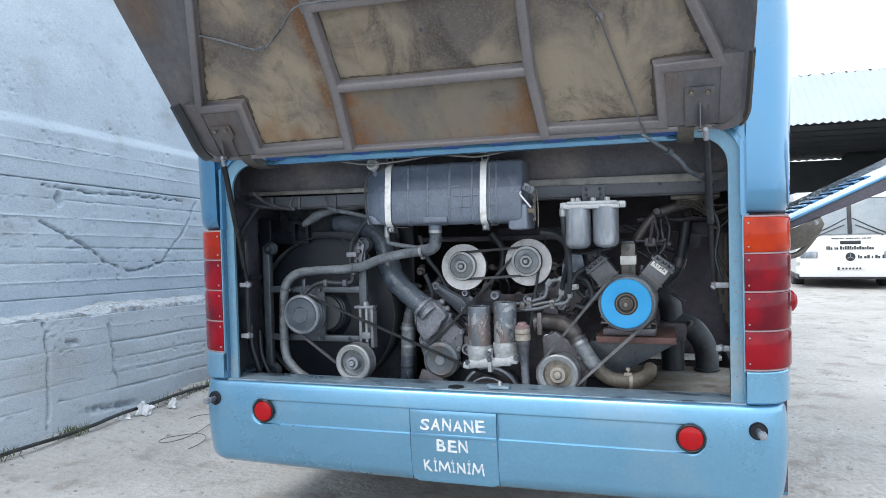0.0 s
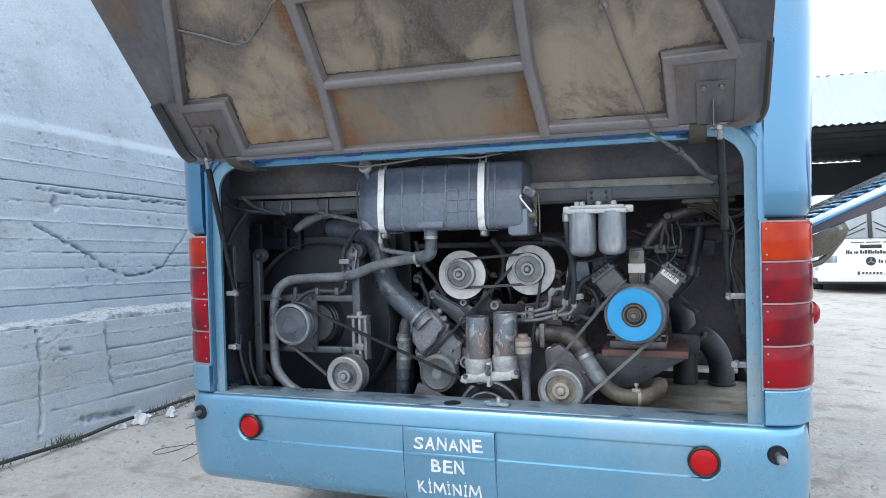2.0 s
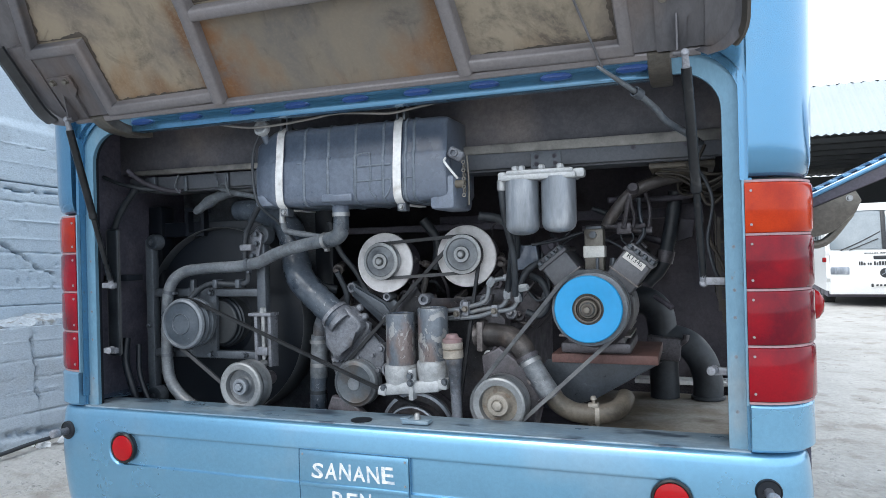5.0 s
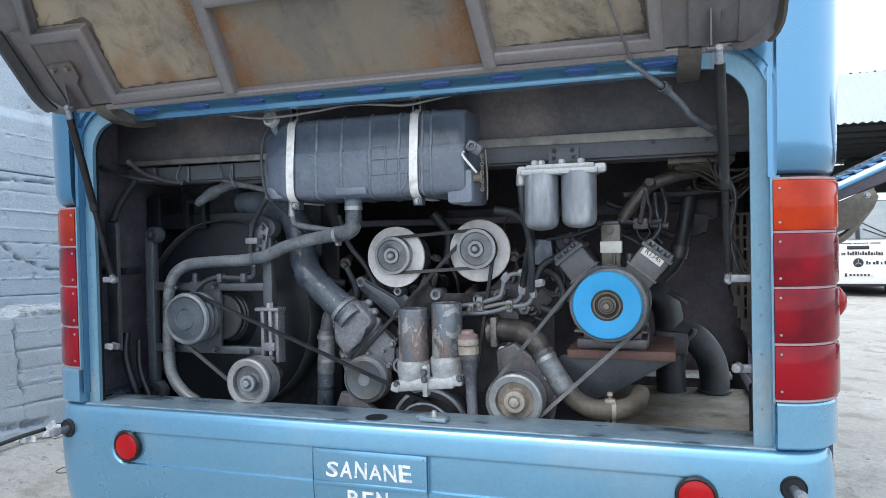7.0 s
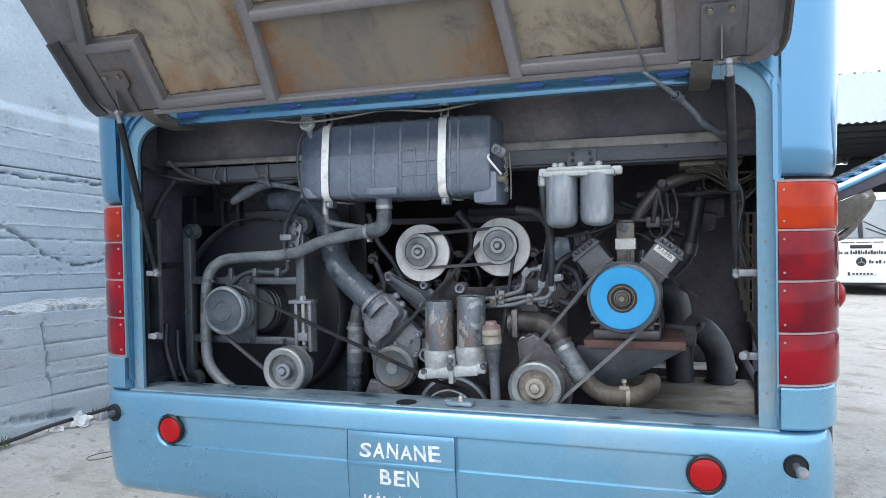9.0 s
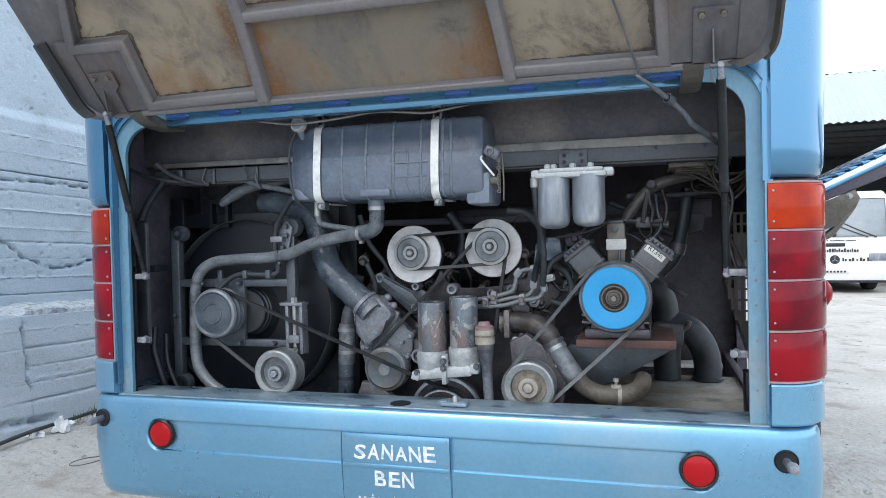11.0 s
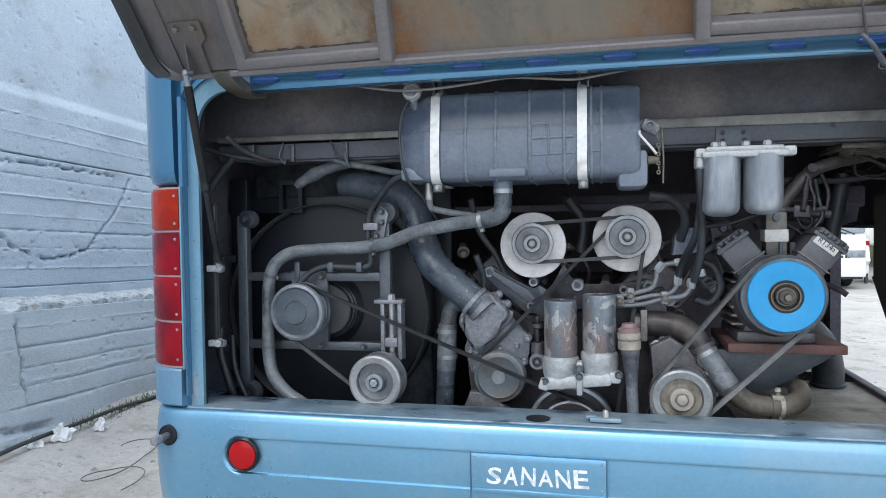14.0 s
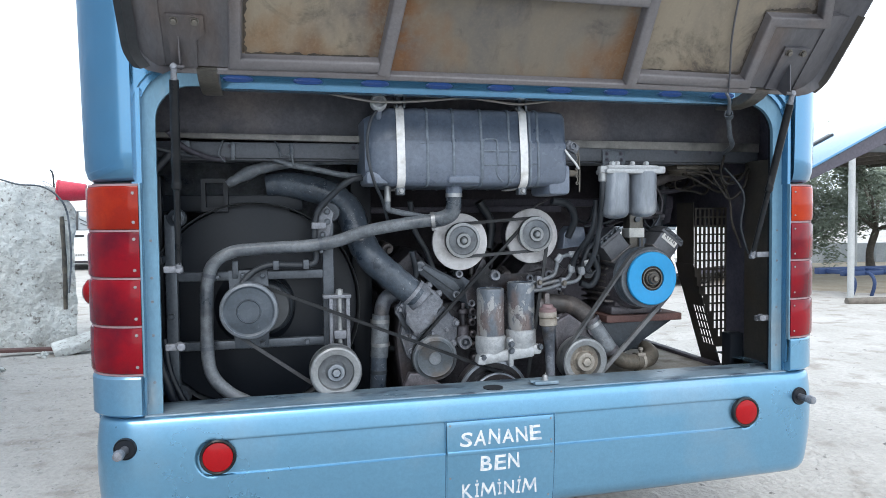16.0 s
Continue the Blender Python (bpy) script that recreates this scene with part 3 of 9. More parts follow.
def bolt_mesh(name, r, h, material):
    bm = B()
    lathe(bm, [(0, -0.002), (r * 1.35, -0.002), (r * 1.35, 0.15 * h), (r, 0.15 * h)], Matrix(), 12)
    lathe(bm, [(r, 0.15 * h), (r, 0.85 * h), (r * 0.85, h), (0, h)], Matrix(), 6)
    return mesh_of(name, bm, material, angle=25)


BOLT = bolt_mesh("bolt", 0.009, 0.011, M_frame)
BOLT_BRIGHT = bolt_mesh("bolt", 0.007, 0.009, M_zinc)
BOLT_DARK = bolt_mesh("bolt", 0.0085, 0.010, M_hub_dark)


def clamp(parent, at, way, r, material=None, label="metal hose clamp"):
    bm = B()
    m = aim(at, way)
    lathe(bm, [(r, -0.0065), (r + 0.0022, -0.0065), (r + 0.0022, 0.0065), (r, 0.0065)], m, 24)
    obox(bm, m @ Matrix.Translation((0, -(r + 0.005), 0)), 0.020, 0.010, 0.012, 0.002)
    return part("hose_clamp", bm, material or M_zinc, parent, label)


def lettering(name, text, size, m, material, parent, thick=0.0015, bold=0.0, spread=1.0, label=""):
    cu = bpy.data.curves.new(name, "FONT")
    cu.body, cu.size, cu.extrude, cu.offset, cu.space_character = text, size, thick, bold, spread
    cu.align_x, cu.align_y, cu.resolution_u = "CENTER", "CENTER", 3
    tmp = bpy.data.objects.new(name, cu)
    scene.collection.objects.link(tmp)
    me = bpy.data.meshes.new_from_object(tmp.evaluated_get(bpy.context.evaluated_depsgraph_get()))
    bpy.data.objects.remove(tmp)
    me.transform(Matrix.Translation(-base_of(parent)) @ m)
    me.materials.clear()
    me.materials.append(material)
    ob = new(name, me)
    ob.parent = parent
    return tagged(ob, label)


# ---------- the ground and the walls ----------
def gz(x, y):
    return -0.009 * x - 0.005 * y


def ground_sheet():
    xs = np.concatenate([np.linspace(-900, -14, 10), np.linspace(-12, 14, 105), np.linspace(17, 900, 10)])
    ys = np.concatenate([np.linspace(-900, -8, 8), np.linspace(-6, 20, 105), np.linspace(24, 1500, 12)])
    verts, faces = [], []
    for y in ys:
        for x in xs:
            far = max(abs(x) - 14, abs(y) - 22, 0)
            z = gz(max(-40, min(40, x)), max(-40, min(60, y)))
            if far == 0:
                p = Vector((x, y, 0))
                z += 0.022 * noise.noise(p * 0.9) + 0.012 * noise.noise(p * 3.1)
                bank = max(0, min(1, (-2.75 - x) / 0.5)) * max(0, min(1, (5.0 - y) / 0.6))
                z += 0.07 * bank * (0.7 + 0.5 * noise.noise(p * 2.3))
            verts.append((x, y, z))
    n = len(xs)
    for j in range(len(ys) - 1):
        for i in range(n - 1):
            faces.append((j * n + i, j * n + i + 1, (j + 1) * n + i + 1, (j + 1) * n + i))
    me = bpy.data.meshes.new("ground")
    me.from_pydata(verts, [], faces)
    me.materials.append(M_ground)
    me.shade_smooth()
    return tagged(new("ground", me), "pale dusty gravel yard with loose stones", "ground", kind="structure")


ground_sheet()


def pebbles():
    rnd = random.Random(4)
    shape = [(1, 0, 0), (0, 1, 0), (-1, 0, 0), (0, -1, 0), (0, 0, 1)]
    verts, faces = [], []
    for k in range(17000):
        zone = rnd.random()
        if zone < 0.55:
            x, y = rnd.uniform(-3.4, -1.0), rnd.uniform(-0.8, 6.0)
        elif zone < 0.8:
            x, y = rnd.uniform(1.3, 5.5), rnd.uniform(-0.5, 9)
        else:
            x, y = rnd.uniform(-6, 9), rnd.uniform(-2, 13)
        if -1.25 < x < 1.25 and y > 0.3:
            continue
        p = Vector((x, y, 0))
        s = 0.004 + 0.024 * rnd.random() ** 4
        near_wall = max(0, min(1, (-2.75 - x) / 0.5)) * max(0, min(1, (5.0 - y) / 0.6))
        z = gz(x, y) + 0.022 * noise.noise(p * 0.9) + 0.012 * noise.noise(p * 3.1) + 0.07 * near_wall * (0.7 + 0.5 * noise.noise(p * 2.3))
        a, b = rnd.uniform(0, 6.28), rnd.uniform(0.6, 1.3)
        k0 = len(verts)
        for u, v, w in shape:
            j = rnd.uniform(0.7, 1.2)
            verts.append((x + s * j * (u * math.cos(a) - b * v * math.sin(a)), y + s * j * (u * math.sin(a) + b * v * math.cos(a)), z - 0.002 + 0.42 * s * w * j))
        for i in range(4):
            faces.append((k0 + i, k0 + (i + 1) % 4, k0 + 4))
    me = bpy.data.meshes.new("gravel")
    me.from_pydata(verts, [], faces)
    me.materials.append(M_pebble)
    tagged(new("gravel", me), "small pale loose stones scattered on the yard", "gravel", kind="stuff")


pebbles()


SLOPE = -0.042


def cast_wall(name, y0, y1, z0, z1, fine, face, thick, seams, cracks, material, label, seed, extra=None):
    """A wall along y, cast against boards: its courses fall gently along y, with open joints,
    proud fins of paste and small pits; cracks are carved along their lines."""
    rows = list(np.arange(z0, fine, 0.014)) + list(np.linspace(fine, z1, max(2, int((z1 - fine) / 0.12))))
    for s, kind, much in seams:
        rows += [s + o for o in (-0.012, -0.007, -0.003, 0.0, 0.003, 0.007, 0.012)]
    rows = sorted(r for r in rows if z0 <= r <= z1)
    rows = [r for i, r in enumerate(rows) if i == 0 or r - rows[i - 1] > 0.0022]
    cols = sorted(set(np.round(np.concatenate([np.arange(y0, 0.6, 0.08), np.arange(0.6, y1, 0.0125), [y1]]), 4)))
    segs = [(Vector(a), Vector(b), w) for line, w in cracks for a, b in zip(line, line[1:])]

    def near_crack(y, z):
        best = 0.0
        p = Vector((y + 0.016 * noise.noise(Vector((y * 16, z * 16, 7))), z + 0.016 * noise.noise(Vector((y * 16, z * 16, 2)))))
        for a, b, w in segs:
            if not (min(a.x, b.x) - 0.05 < p.x < max(a.x, b.x) + 0.05 and min(a.y, b.y) - 0.05 < p.y < max(a.y, b.y) + 0.05):
                continue
            t = max(0, min(1, (p - a).dot(b - a) / (b - a).length_squared))
            d = (p - a - (b - a) * t).length / w
            best = max(best, 1 - d)
        return best

    verts, faces = [], []
    for r in rows:
        for y in cols:
            z = r + SLOPE * (y - 2.3)
            p = Vector((seed * 3.1, y, z))
            x = face(y, z) + 0.005 * noise.noise(p * 1.6)
            if y > 0.55 and r < fine + 0.1:
                x += 0.0012 * noise.noise(Vector((seed, y * 9, z * 24))) + 0.0012 * noise.noise(Vector((seed, y * 28, z * 45)))
                pit = noise.noise(Vector((seed + 4, y * 24, z * 47))) + 0.3 * noise.noise(Vector((seed, y * 3, z * 3)))
                if pit > 0.42:
                    x -= 0.035 * (pit - 0.42)
                wander = 0.004 * noise.noise(Vector((y * 2.2, seed, 1))) + 0.003 * noise.noise(Vector((y * 21, seed, 5)))
                for k, (s, kind, much) in enumerate(seams):
                    d = r - s + wander * (0.4 if kind == "joint" else 1.0)
                    if abs(d) > 0.03:
                        continue
                    run = 0.55 + 0.9 * noise.noise(Vector((y * 1.1, k * 7.7, seed))) + 0.8 * noise.noise(Vector((y * 13, k * 3.1, seed)))
                    run = max(0.0, min(1.0, run if kind != "joint" else run + 0.4)) * much * (0.45 if thick > 0.5 and y < 1.62 else 1.0)
                    if kind == "fin":
                        x += 0.009 * run * math.exp(-(d / 0.007) ** 2)
                    else:
                        x -= 0.026 * run * math.exp(-(d / (0.0042 if kind == "joint" else 0.0075)) ** 2)
                c = near_crack(y, z)
                if c > 0:
                    x -= 0.045 * min(1, 1.6 * c) * max(0, min(1, 0.75 + 1.3 * noise.noise(Vector((y * 22, z * 22, 9)))))
            if extra:
                x += extra(y, r)
            verts.append((x, y, z))
    n, nz = len(cols), len(rows) - 1
    for j in range(nz):
        for i in range(n - 1):
            faces.append((j * n + i, (j + 1) * n + i, (j + 1) * n + i + 1, j * n + i + 1))
    ring = [j * n for j in range(nz + 1)], list(range(n)), [j * n + n - 1 for j in range(nz + 1)], [nz * n + i for i in range(n)]
    back = {}
    for line in ring:
        for v in line:
            if v not in back:
                back[v] = len(verts)
                verts.append((face(*verts[v][1:]) - thick, verts[v][1], verts[v][2]))
        for a, b in zip(line, line[1:]):
            faces.append((a, b, back[b], back[a]))
    me = bpy.data.meshes.new(name)
    me.from_pydata(verts, [], faces)
    bm = bmesh.new()
    bm.from_mesh(me)
    bmesh.ops.recalc_face_normals(bm, faces=bm.faces)
    bm.to_mesh(me)
    bm.free()
    me.materials.append(material)
    me.shade_smooth()
    me.set_sharp_from_angle(angle=radians(75))
    return tagged(new(name, me), label, "wall", kind="structure")


def face_up(y, z):
    return -3.67 - 0.006 * (z - 0.8) - 0.012 * (y - 2)


def face_low(y, z):
    return -3.33 + 0.12 * (0.8 - z) - 0.012 * (y - 2)


def set_back(y, r):
    """The wall above the highest board steps back behind a sloping shoulder."""
    return -0.040 * max(0, min(1, (r - 2.24) / 0.07))


def left_bay(y, r):
    """The part of the footing south of its cold joint stands a little proud and is smoother."""
    return 0.010 if y < 1.62 + 0.015 * noise.noise(Vector((3, r * 12, 1))) else 0.0


SEAMS_UP = [(2.117, "fin", 0.8), (1.983, "fin", 0.8), (1.84, "joint", 1.0), (1.70, "open", 0.5), (1.56, "fin", 1.0), (1.428, "fin", 0.7), (1.325, "open", 0.8), (1.204, "open", 0.45), (1.062, "fin", 1.0), (0.938, "joint", 0.6)]
CRACKS_UP = [([(1.36, 1.56), (1.62, 1.435), (1.81, 1.35), (1.97, 1.23), (2.12, 1.17), (2.27, 1.125), (2.49, 1.14), (2.68, 1.19), (2.78, 1.27), (2.87, 1.36), (3.01, 1.47), (3.2, 1.75)], 0.0125), ([(1.40, 1.835), (1.75, 1.81), (1.90, 1.79), (2.10, 1.80), (2.5, 1.785), (3.0, 1.765)], 0.009), ([(1.53, 1.76), (1.545, 1.72)], 0.04)]
cast_wall("wall_west", -5.0, 4.95, 0.78, 5.2, 3.15, face_up, 0.45, SEAMS_UP, CRACKS_UP, M_concrete, "tall board-marked concrete wall painted pale blue grey, cracked", 2, set_back)
SEAMS_LOW = [(0.707, "fin", 0.6), (0.581, "open", 0.55), (0.454, "open", 0.35), (0.344, "open", 0.5), (0.226, "open", 0.8), (0.372, "fin", 0.7)]
CRACKS_LOW = [([(1.03, 0.83), (1.035, 0.60), (1.0, 0.42), (0.985, 0.27), (0.95, 0.13)], 0.014), ([(1.62, 0.75), (1.625, 0.60), (1.615, 0.40), (1.62, 0.33)], 0.014), ([(1.21, 0.69), (1.25, 0.665), (1.29, 0.67)], 0.014), ([(1.3, 0.16), (1.55, 0.13), (1.8, 0.10)], 0.03)]
cast_wall("wall_west_base", -5.0, 4.25, -0.22, 0.80, 0.80, face_low, 0.8, SEAMS_LOW, CRACKS_LOW, M_concrete_low, "thicker worn concrete footing of the painted wall, split by a crack", 5, left_bay)

# rough ragged top of the footing
bm = B()
rnd = random.Random(8)
ny, nx = 560, 9
grid = []
for i in range(ny + 1):
    y = -4.9 + 9.1 * i / ny
    row = []
    for j in range(nx + 1):
        u = j / nx
        p = Vector((j * 0.05, y, 0))
        x = face_low(y, 0.8) + (0.010 if j else -0.05) - u * 0.42 + 0.022 * noise.noise(p * 5) + 0.02 * noise.noise(Vector((1, y * 17, 0)))
        z = 0.797 + SLOPE * (y - 2.3) + (-0.03 - 0.045 * abs(noise.noise(Vector((4, y * 9, 2)))) if j == 0 else 0.03 * math.sin(min(1, u * 3) * 1.57) * (1.0 + 1.2 * max(0, min(1, (y - 1.5) * 3))) + 0.02 * noise.noise(p * 4) + 0.022 * noise.noise(p * 13))
        row.append(bm.verts.new((x, y, z)))
    grid.append(row)
for a, b in zip(grid, grid[1:]):
    for j in range(nx):
        bm.faces.new((a[j], b[j], b[j + 1], a[j + 1]))
ledge = part("wall_west_ledge", bm, M_ledge, angle=80)
tagged(ledge, "crumbling pale ledge on top of the footing", "ledge", kind="structure")


# whitewashed patch at the wall's end
bm = B()
for ya, yb, za, zb in ((4.35, 4.955, 1.82, 2.62), (3.7, 4.35, 2.35, 2.60), (3.9, 4.35, 1.95, 2.15)):
    box(bm, face_up(ya, za) - 0.2, face_up((ya + yb) / 2, (za + zb) / 2) + 0.032, ya, yb + 0.012, za, zb, 0.012)
tagged(part("wall_patch", bm, M_whitewash), "whitewashed blocks at the end of the wall", "wall patch", kind="structure")


# rubble wall behind, ending in a rounded shoulder
def rubble_wall():
    bm = B()
    n, mz = 110, 74
    x0, x1, yf = -6.0, -2.88, 6.1
    def height(x):
        h = 1.86 - 0.10 * (x + 4.2)
        k = max(0, (x - (x1 - 0.30)) / 0.30)
        return h - 0.26 * k ** 2.6
    hole = (-3.90, -3.64, 0.55, 0.85)
    def at(i, j, side):
        x = x0 + (x1 - x0) * i / n
        z = -0.1 + (height(x) + 0.1) * j / mz
        p = Vector((x, side * 5, z))
        d = 0.035 * noise.noise(p * 3.0) + 0.030 * abs(noise.noise(p * 8)) + 0.012 * noise.noise(p * 22)
        lean = 0.10 * max(0, (j / mz - 0.8)) / 0.2 * (1 if side == 0 else -1)
        round_off = side * 0.30 * max(0, (x - (x1 - 0.9)) / 0.9) ** 2
        return Vector((x + 0.02 * noise.noise(p * 6) - round_off, yf + side * 0.62 + (-d if side == 0 else d) + lean, z))
    v = [[[bm.verts.new(at(i, j, s)) for j in range(mz + 1)] for i in range(n + 1)] for s in (0, 1)]
    for i in range(n):
        for j in range(mz):
            c = (v[0][i][j].co + v[0][i + 1][j + 1].co) / 2
            if hole[0] < c.x < hole[1] and hole[2] < c.z < hole[3]:
                continue
            bm.faces.new((v[0][i][j], v[0][i + 1][j], v[0][i + 1][j + 1], v[0][i][j + 1]))
        for j in range(0, mz):
            bm.faces.new((v[1][i][j], v[1][i][j + 1], v[1][i + 1][j + 1], v[1][i + 1][j]))
        bm.faces.new((v[0][i][mz], v[0][i + 1][mz], v[1][i + 1][mz], v[1][i][mz]))
    for j in range(mz):
        bm.faces.new((v[0][n][j], v[1][n][j], v[1][n][j + 1], v[0][n][j + 1]))
        bm.faces.new((v[0][0][j], v[0][0][j + 1], v[1][0][j + 1], v[1][0][j]))
    ob = part("wall_north", bm, M_rubble, angle=80)
    tagged(ob, "rough rubble wall with coarse whitewashed plaster", "wall", kind="structure")
    bm = B()
    box(bm, hole[0] - 0.03, hole[1] + 0.03, yf + 0.30, yf + 0.33, hole[2] - 0.03, hole[3] + 0.03)
    box(bm, hole[0] - 0.10, hole[0] + 0.005, yf + 0.06, yf + 0.30, hole[2] - 0.03, hole[3] + 0.03, 0.004)
    box(bm, hole[1] - 0.005, hole[1] + 0.10, yf + 0.06, yf + 0.30, hole[2] - 0.03, hole[3] + 0.03, 0.004)
    box(bm, hole[0] - 0.03, hole[1] + 0.03, yf + 0.06, yf + 0.30, hole[2] - 0.10, hole[2] + 0.005, 0.004)
    box(bm, hole[0] - 0.03, hole[1] + 0.03, yf + 0.06, yf + 0.30, hole[3] - 0.005, hole[3] + 0.10, 0.004)
    tagged(part("wall_niche", bm, M_earth), "square hole through the rubble wall", "wall niche", kind="structure")


rubble_wall()

# ---------- the bus ----------
bus = thing("bus", (0, 2.9, 0), "metallic blue coach with its rear engine lid raised", "bus")
XC, HALF, RAD = -0.008, 1.245, 0.13


def plan(y0=0.0, deep=0.6, steps=10, x_from=None, turn=90, right_only=False, grow=0.0, rad=RAD):
    """The outline of the bus's rear in plan: place and outward way, from the left side round to the right."""
    out = []
    for i in range(steps + 1):
        a = radians(turn) * i / steps
        out.append((XC + HALF - rad + (rad + grow) * math.sin(a), y0 + rad - (rad + grow) * math.cos(a), math.sin(a), -math.cos(a)))
    if deep:
        out.append((XC + HALF + grow, deep, 1, 0))
    if x_from is not None:
        out.insert(0, (XC + x_from, y0 - grow, 0, -1))
    left = [(2 * XC - x, y, -nx, ny) for x, y, nx, ny in out][::-1]
    return out if right_only else left + out


def mirror_line(line):
    return [(2 * XC - x, y, -nx, ny) for x, y, nx, ny in line][::-1]


def sweep(bm, line, prof, closed=False, cap=False):
    rows = [[bm.verts.new((x + nx * o, y + ny * o, z)) for o, z in prof] for x, y, nx, ny in line]
    m = len(prof)
    for a, b in zip(rows, rows[1:]):
        for k in range(m if closed else m - 1):
            bm.faces.new((a[k], b[k], b[(k + 1) % m], a[(k + 1) % m]))
    if cap and closed:
        bm.faces.new(rows[0])
        bm.faces.new(rows[-1])
    return bm


# bumper: a swept shell whose rear face carries a shallow sunk band between the reflectors
def sunk(x, z):
    x = abs(x - XC)
    zc, hz, hx = 0.632, 0.052, 0.894
    if x < hx:
        return 1 - max(0, min(1, (abs(z - zc) - hz + 0.0012) / 0.0026))
    d = math.hypot(x - hx, z - zc) - hz - 0.006 * min(1, (x - hx) / 0.03)
    return 1 - max(0, min(1, (d + 0.003) / 0.006))


def bulge(z):
    """How far the bumper's rear face falls back at a height, from its fullest line."""
    d = max(0.40, min(0.745, z)) - 0.635
    return 0.75 * d * d if d > 0 else 0.40 * d * d


def bowed(ob):
    """Bend a flat piece on the bumper to the bumper's own curve."""
    for v in ob.data.vertices:
        v.co.y += bulge(v.co.z)
    return ob


def slice_z(bm, z0, z1, n):
    for i in range(1, n):
        bmesh.ops.bisect_plane(bm, geom=bm.verts[:] + bm.edges[:] + bm.faces[:], plane_co=(0, 0, z0 + (z1 - z0) * i / n), plane_no=(0, 0, 1))
    return bm


bm = B()
side = plan(-0.012, 0.42, 12, right_only=True)
flat = sorted(set(np.linspace(-(HALF - RAD), HALF - RAD, 90)[1:-1]) | {s * x for x in np.arange(0.886, 0.966, 0.004) for s in (-1, 1)})
line = mirror_line(side) + [(XC + x, -0.012, 0, -1) for x in flat] + side
zs = sorted(list(np.linspace(0.43, 0.735, 50)) + [0.5780, 0.5795, 0.5810, 0.5825, 0.6815, 0.6830, 0.6845, 0.6860])
rows = []
for x, y, nx, ny in line:
    prof = [(-0.16, 0.764), (-0.030, 0.764), (-0.012, 0.761), (-0.004, 0.753), (0.0, 0.742)]
    prof += [(-0.008 * sunk(x, z) if nx == 0 else 0.0, z) for z in zs[::-1]]
    prof += [(-0.003, 0.412), (-0.012, 0.396), (-0.03, 0.384), (-0.06, 0.378), (-0.16, 0.378)]
    low = 0.012 * max(0, 1 - ((x - XC) / 1.1) ** 2)
    rows.append([bm.verts.new((x + nx * (o - bulge(z)), y + ny * (o - bulge(z)), z - (low if z < 0.5 else 0))) for o, z in prof])
for a, b in zip(rows, rows[1:]):
    for k in range(len(a) - 1):
        bm.faces.new((a[k], b[k], b[k + 1], a[k + 1]))
bumper = part("bumper", bm, M_bumper, bus, "metallic blue rear bumper", 50)
bm = B()
box(bm, XC - 1.095, XC + 1.095, 0.016, 0.17, 0.755, 0.7668, 0.004, 3)
part("bumper_step", bm, M_blue_worn, bumper, "scuffed upper ledge of the bumper", 30)
bm = B()
lathe(bm, [(0.0, 0.0), (0.028, 0.0), (0.034, 0.001), (0.034, 0.003), (0.0, 0.003)], Matrix.Translation((-0.02, 0.06, 0.7668)), 20)
part("ledge_hole", bm, M_fan, bumper)

# hatch plate in the bumper with the painted words
bm = B()
plate = [(-0.200, 0.684), (0.166, 0.684), (0.168, 0.395), (0.150, 0.380), (-0.178, 0.380), (-0.198, 0.395)]
prism(bm, plate, front(-0.008), 0.0085, 0.003)
slice_z(bm, 0.38, 0.684, 16)
bowed(part("hatch_plate", bm, M_bumper, bumper, "small blue hatch plate with painted words"))
bm = B()
for x0, x1, z0, z1 in ((-0.2035, -0.2012, 0.385, 0.6865), (0.1685, 0.1708, 0.385, 0.6865), (-0.2035, 0.1708, 0.6845, 0.6865)):
    box(bm, x0, x1, -0.0140, -0.004, z0, z1)
slice_z(bm, 0.38, 0.684, 16)
bowed(part("plate_gap", bm, M_blue, bumper, "darker blue gap round the hatch plate"))
bm = B()
box(bm, -0.198, 0.166, -0.0205, -0.015, 0.574, 0.588, 0.0025)
bowed(part("plate_ridge", bm, M_bumper, bumper))
SCREW = bolt_mesh("screw", 0.0028, 0.003, M_zinc)
for x, z in ((-0.188, 0.672), (0.155, 0.672), (0.155, 0.602), (0.157, 0.56), (-0.188, 0.50), (0.152, 0.41), (-0.185, 0.42)):
    piece("screw", SCREW, bumper, aim((x, -0.0165 + bulge(z), z)))


def font_letter(c):
    cu = bpy.data.curves.new("letter", "FONT")
    cu.body, cu.size, cu.extrude, cu.offset, cu.resolution_u = c, 1.0, 0.02, 0.014, 3
    tmp = bpy.data.objects.new("letter", cu)
    scene.collection.objects.link(tmp)
    me = bpy.data.meshes.new_from_object(tmp.evaluated_get(bpy.context.evaluated_depsgraph_get()))
    bpy.data.objects.remove(tmp)
    return me


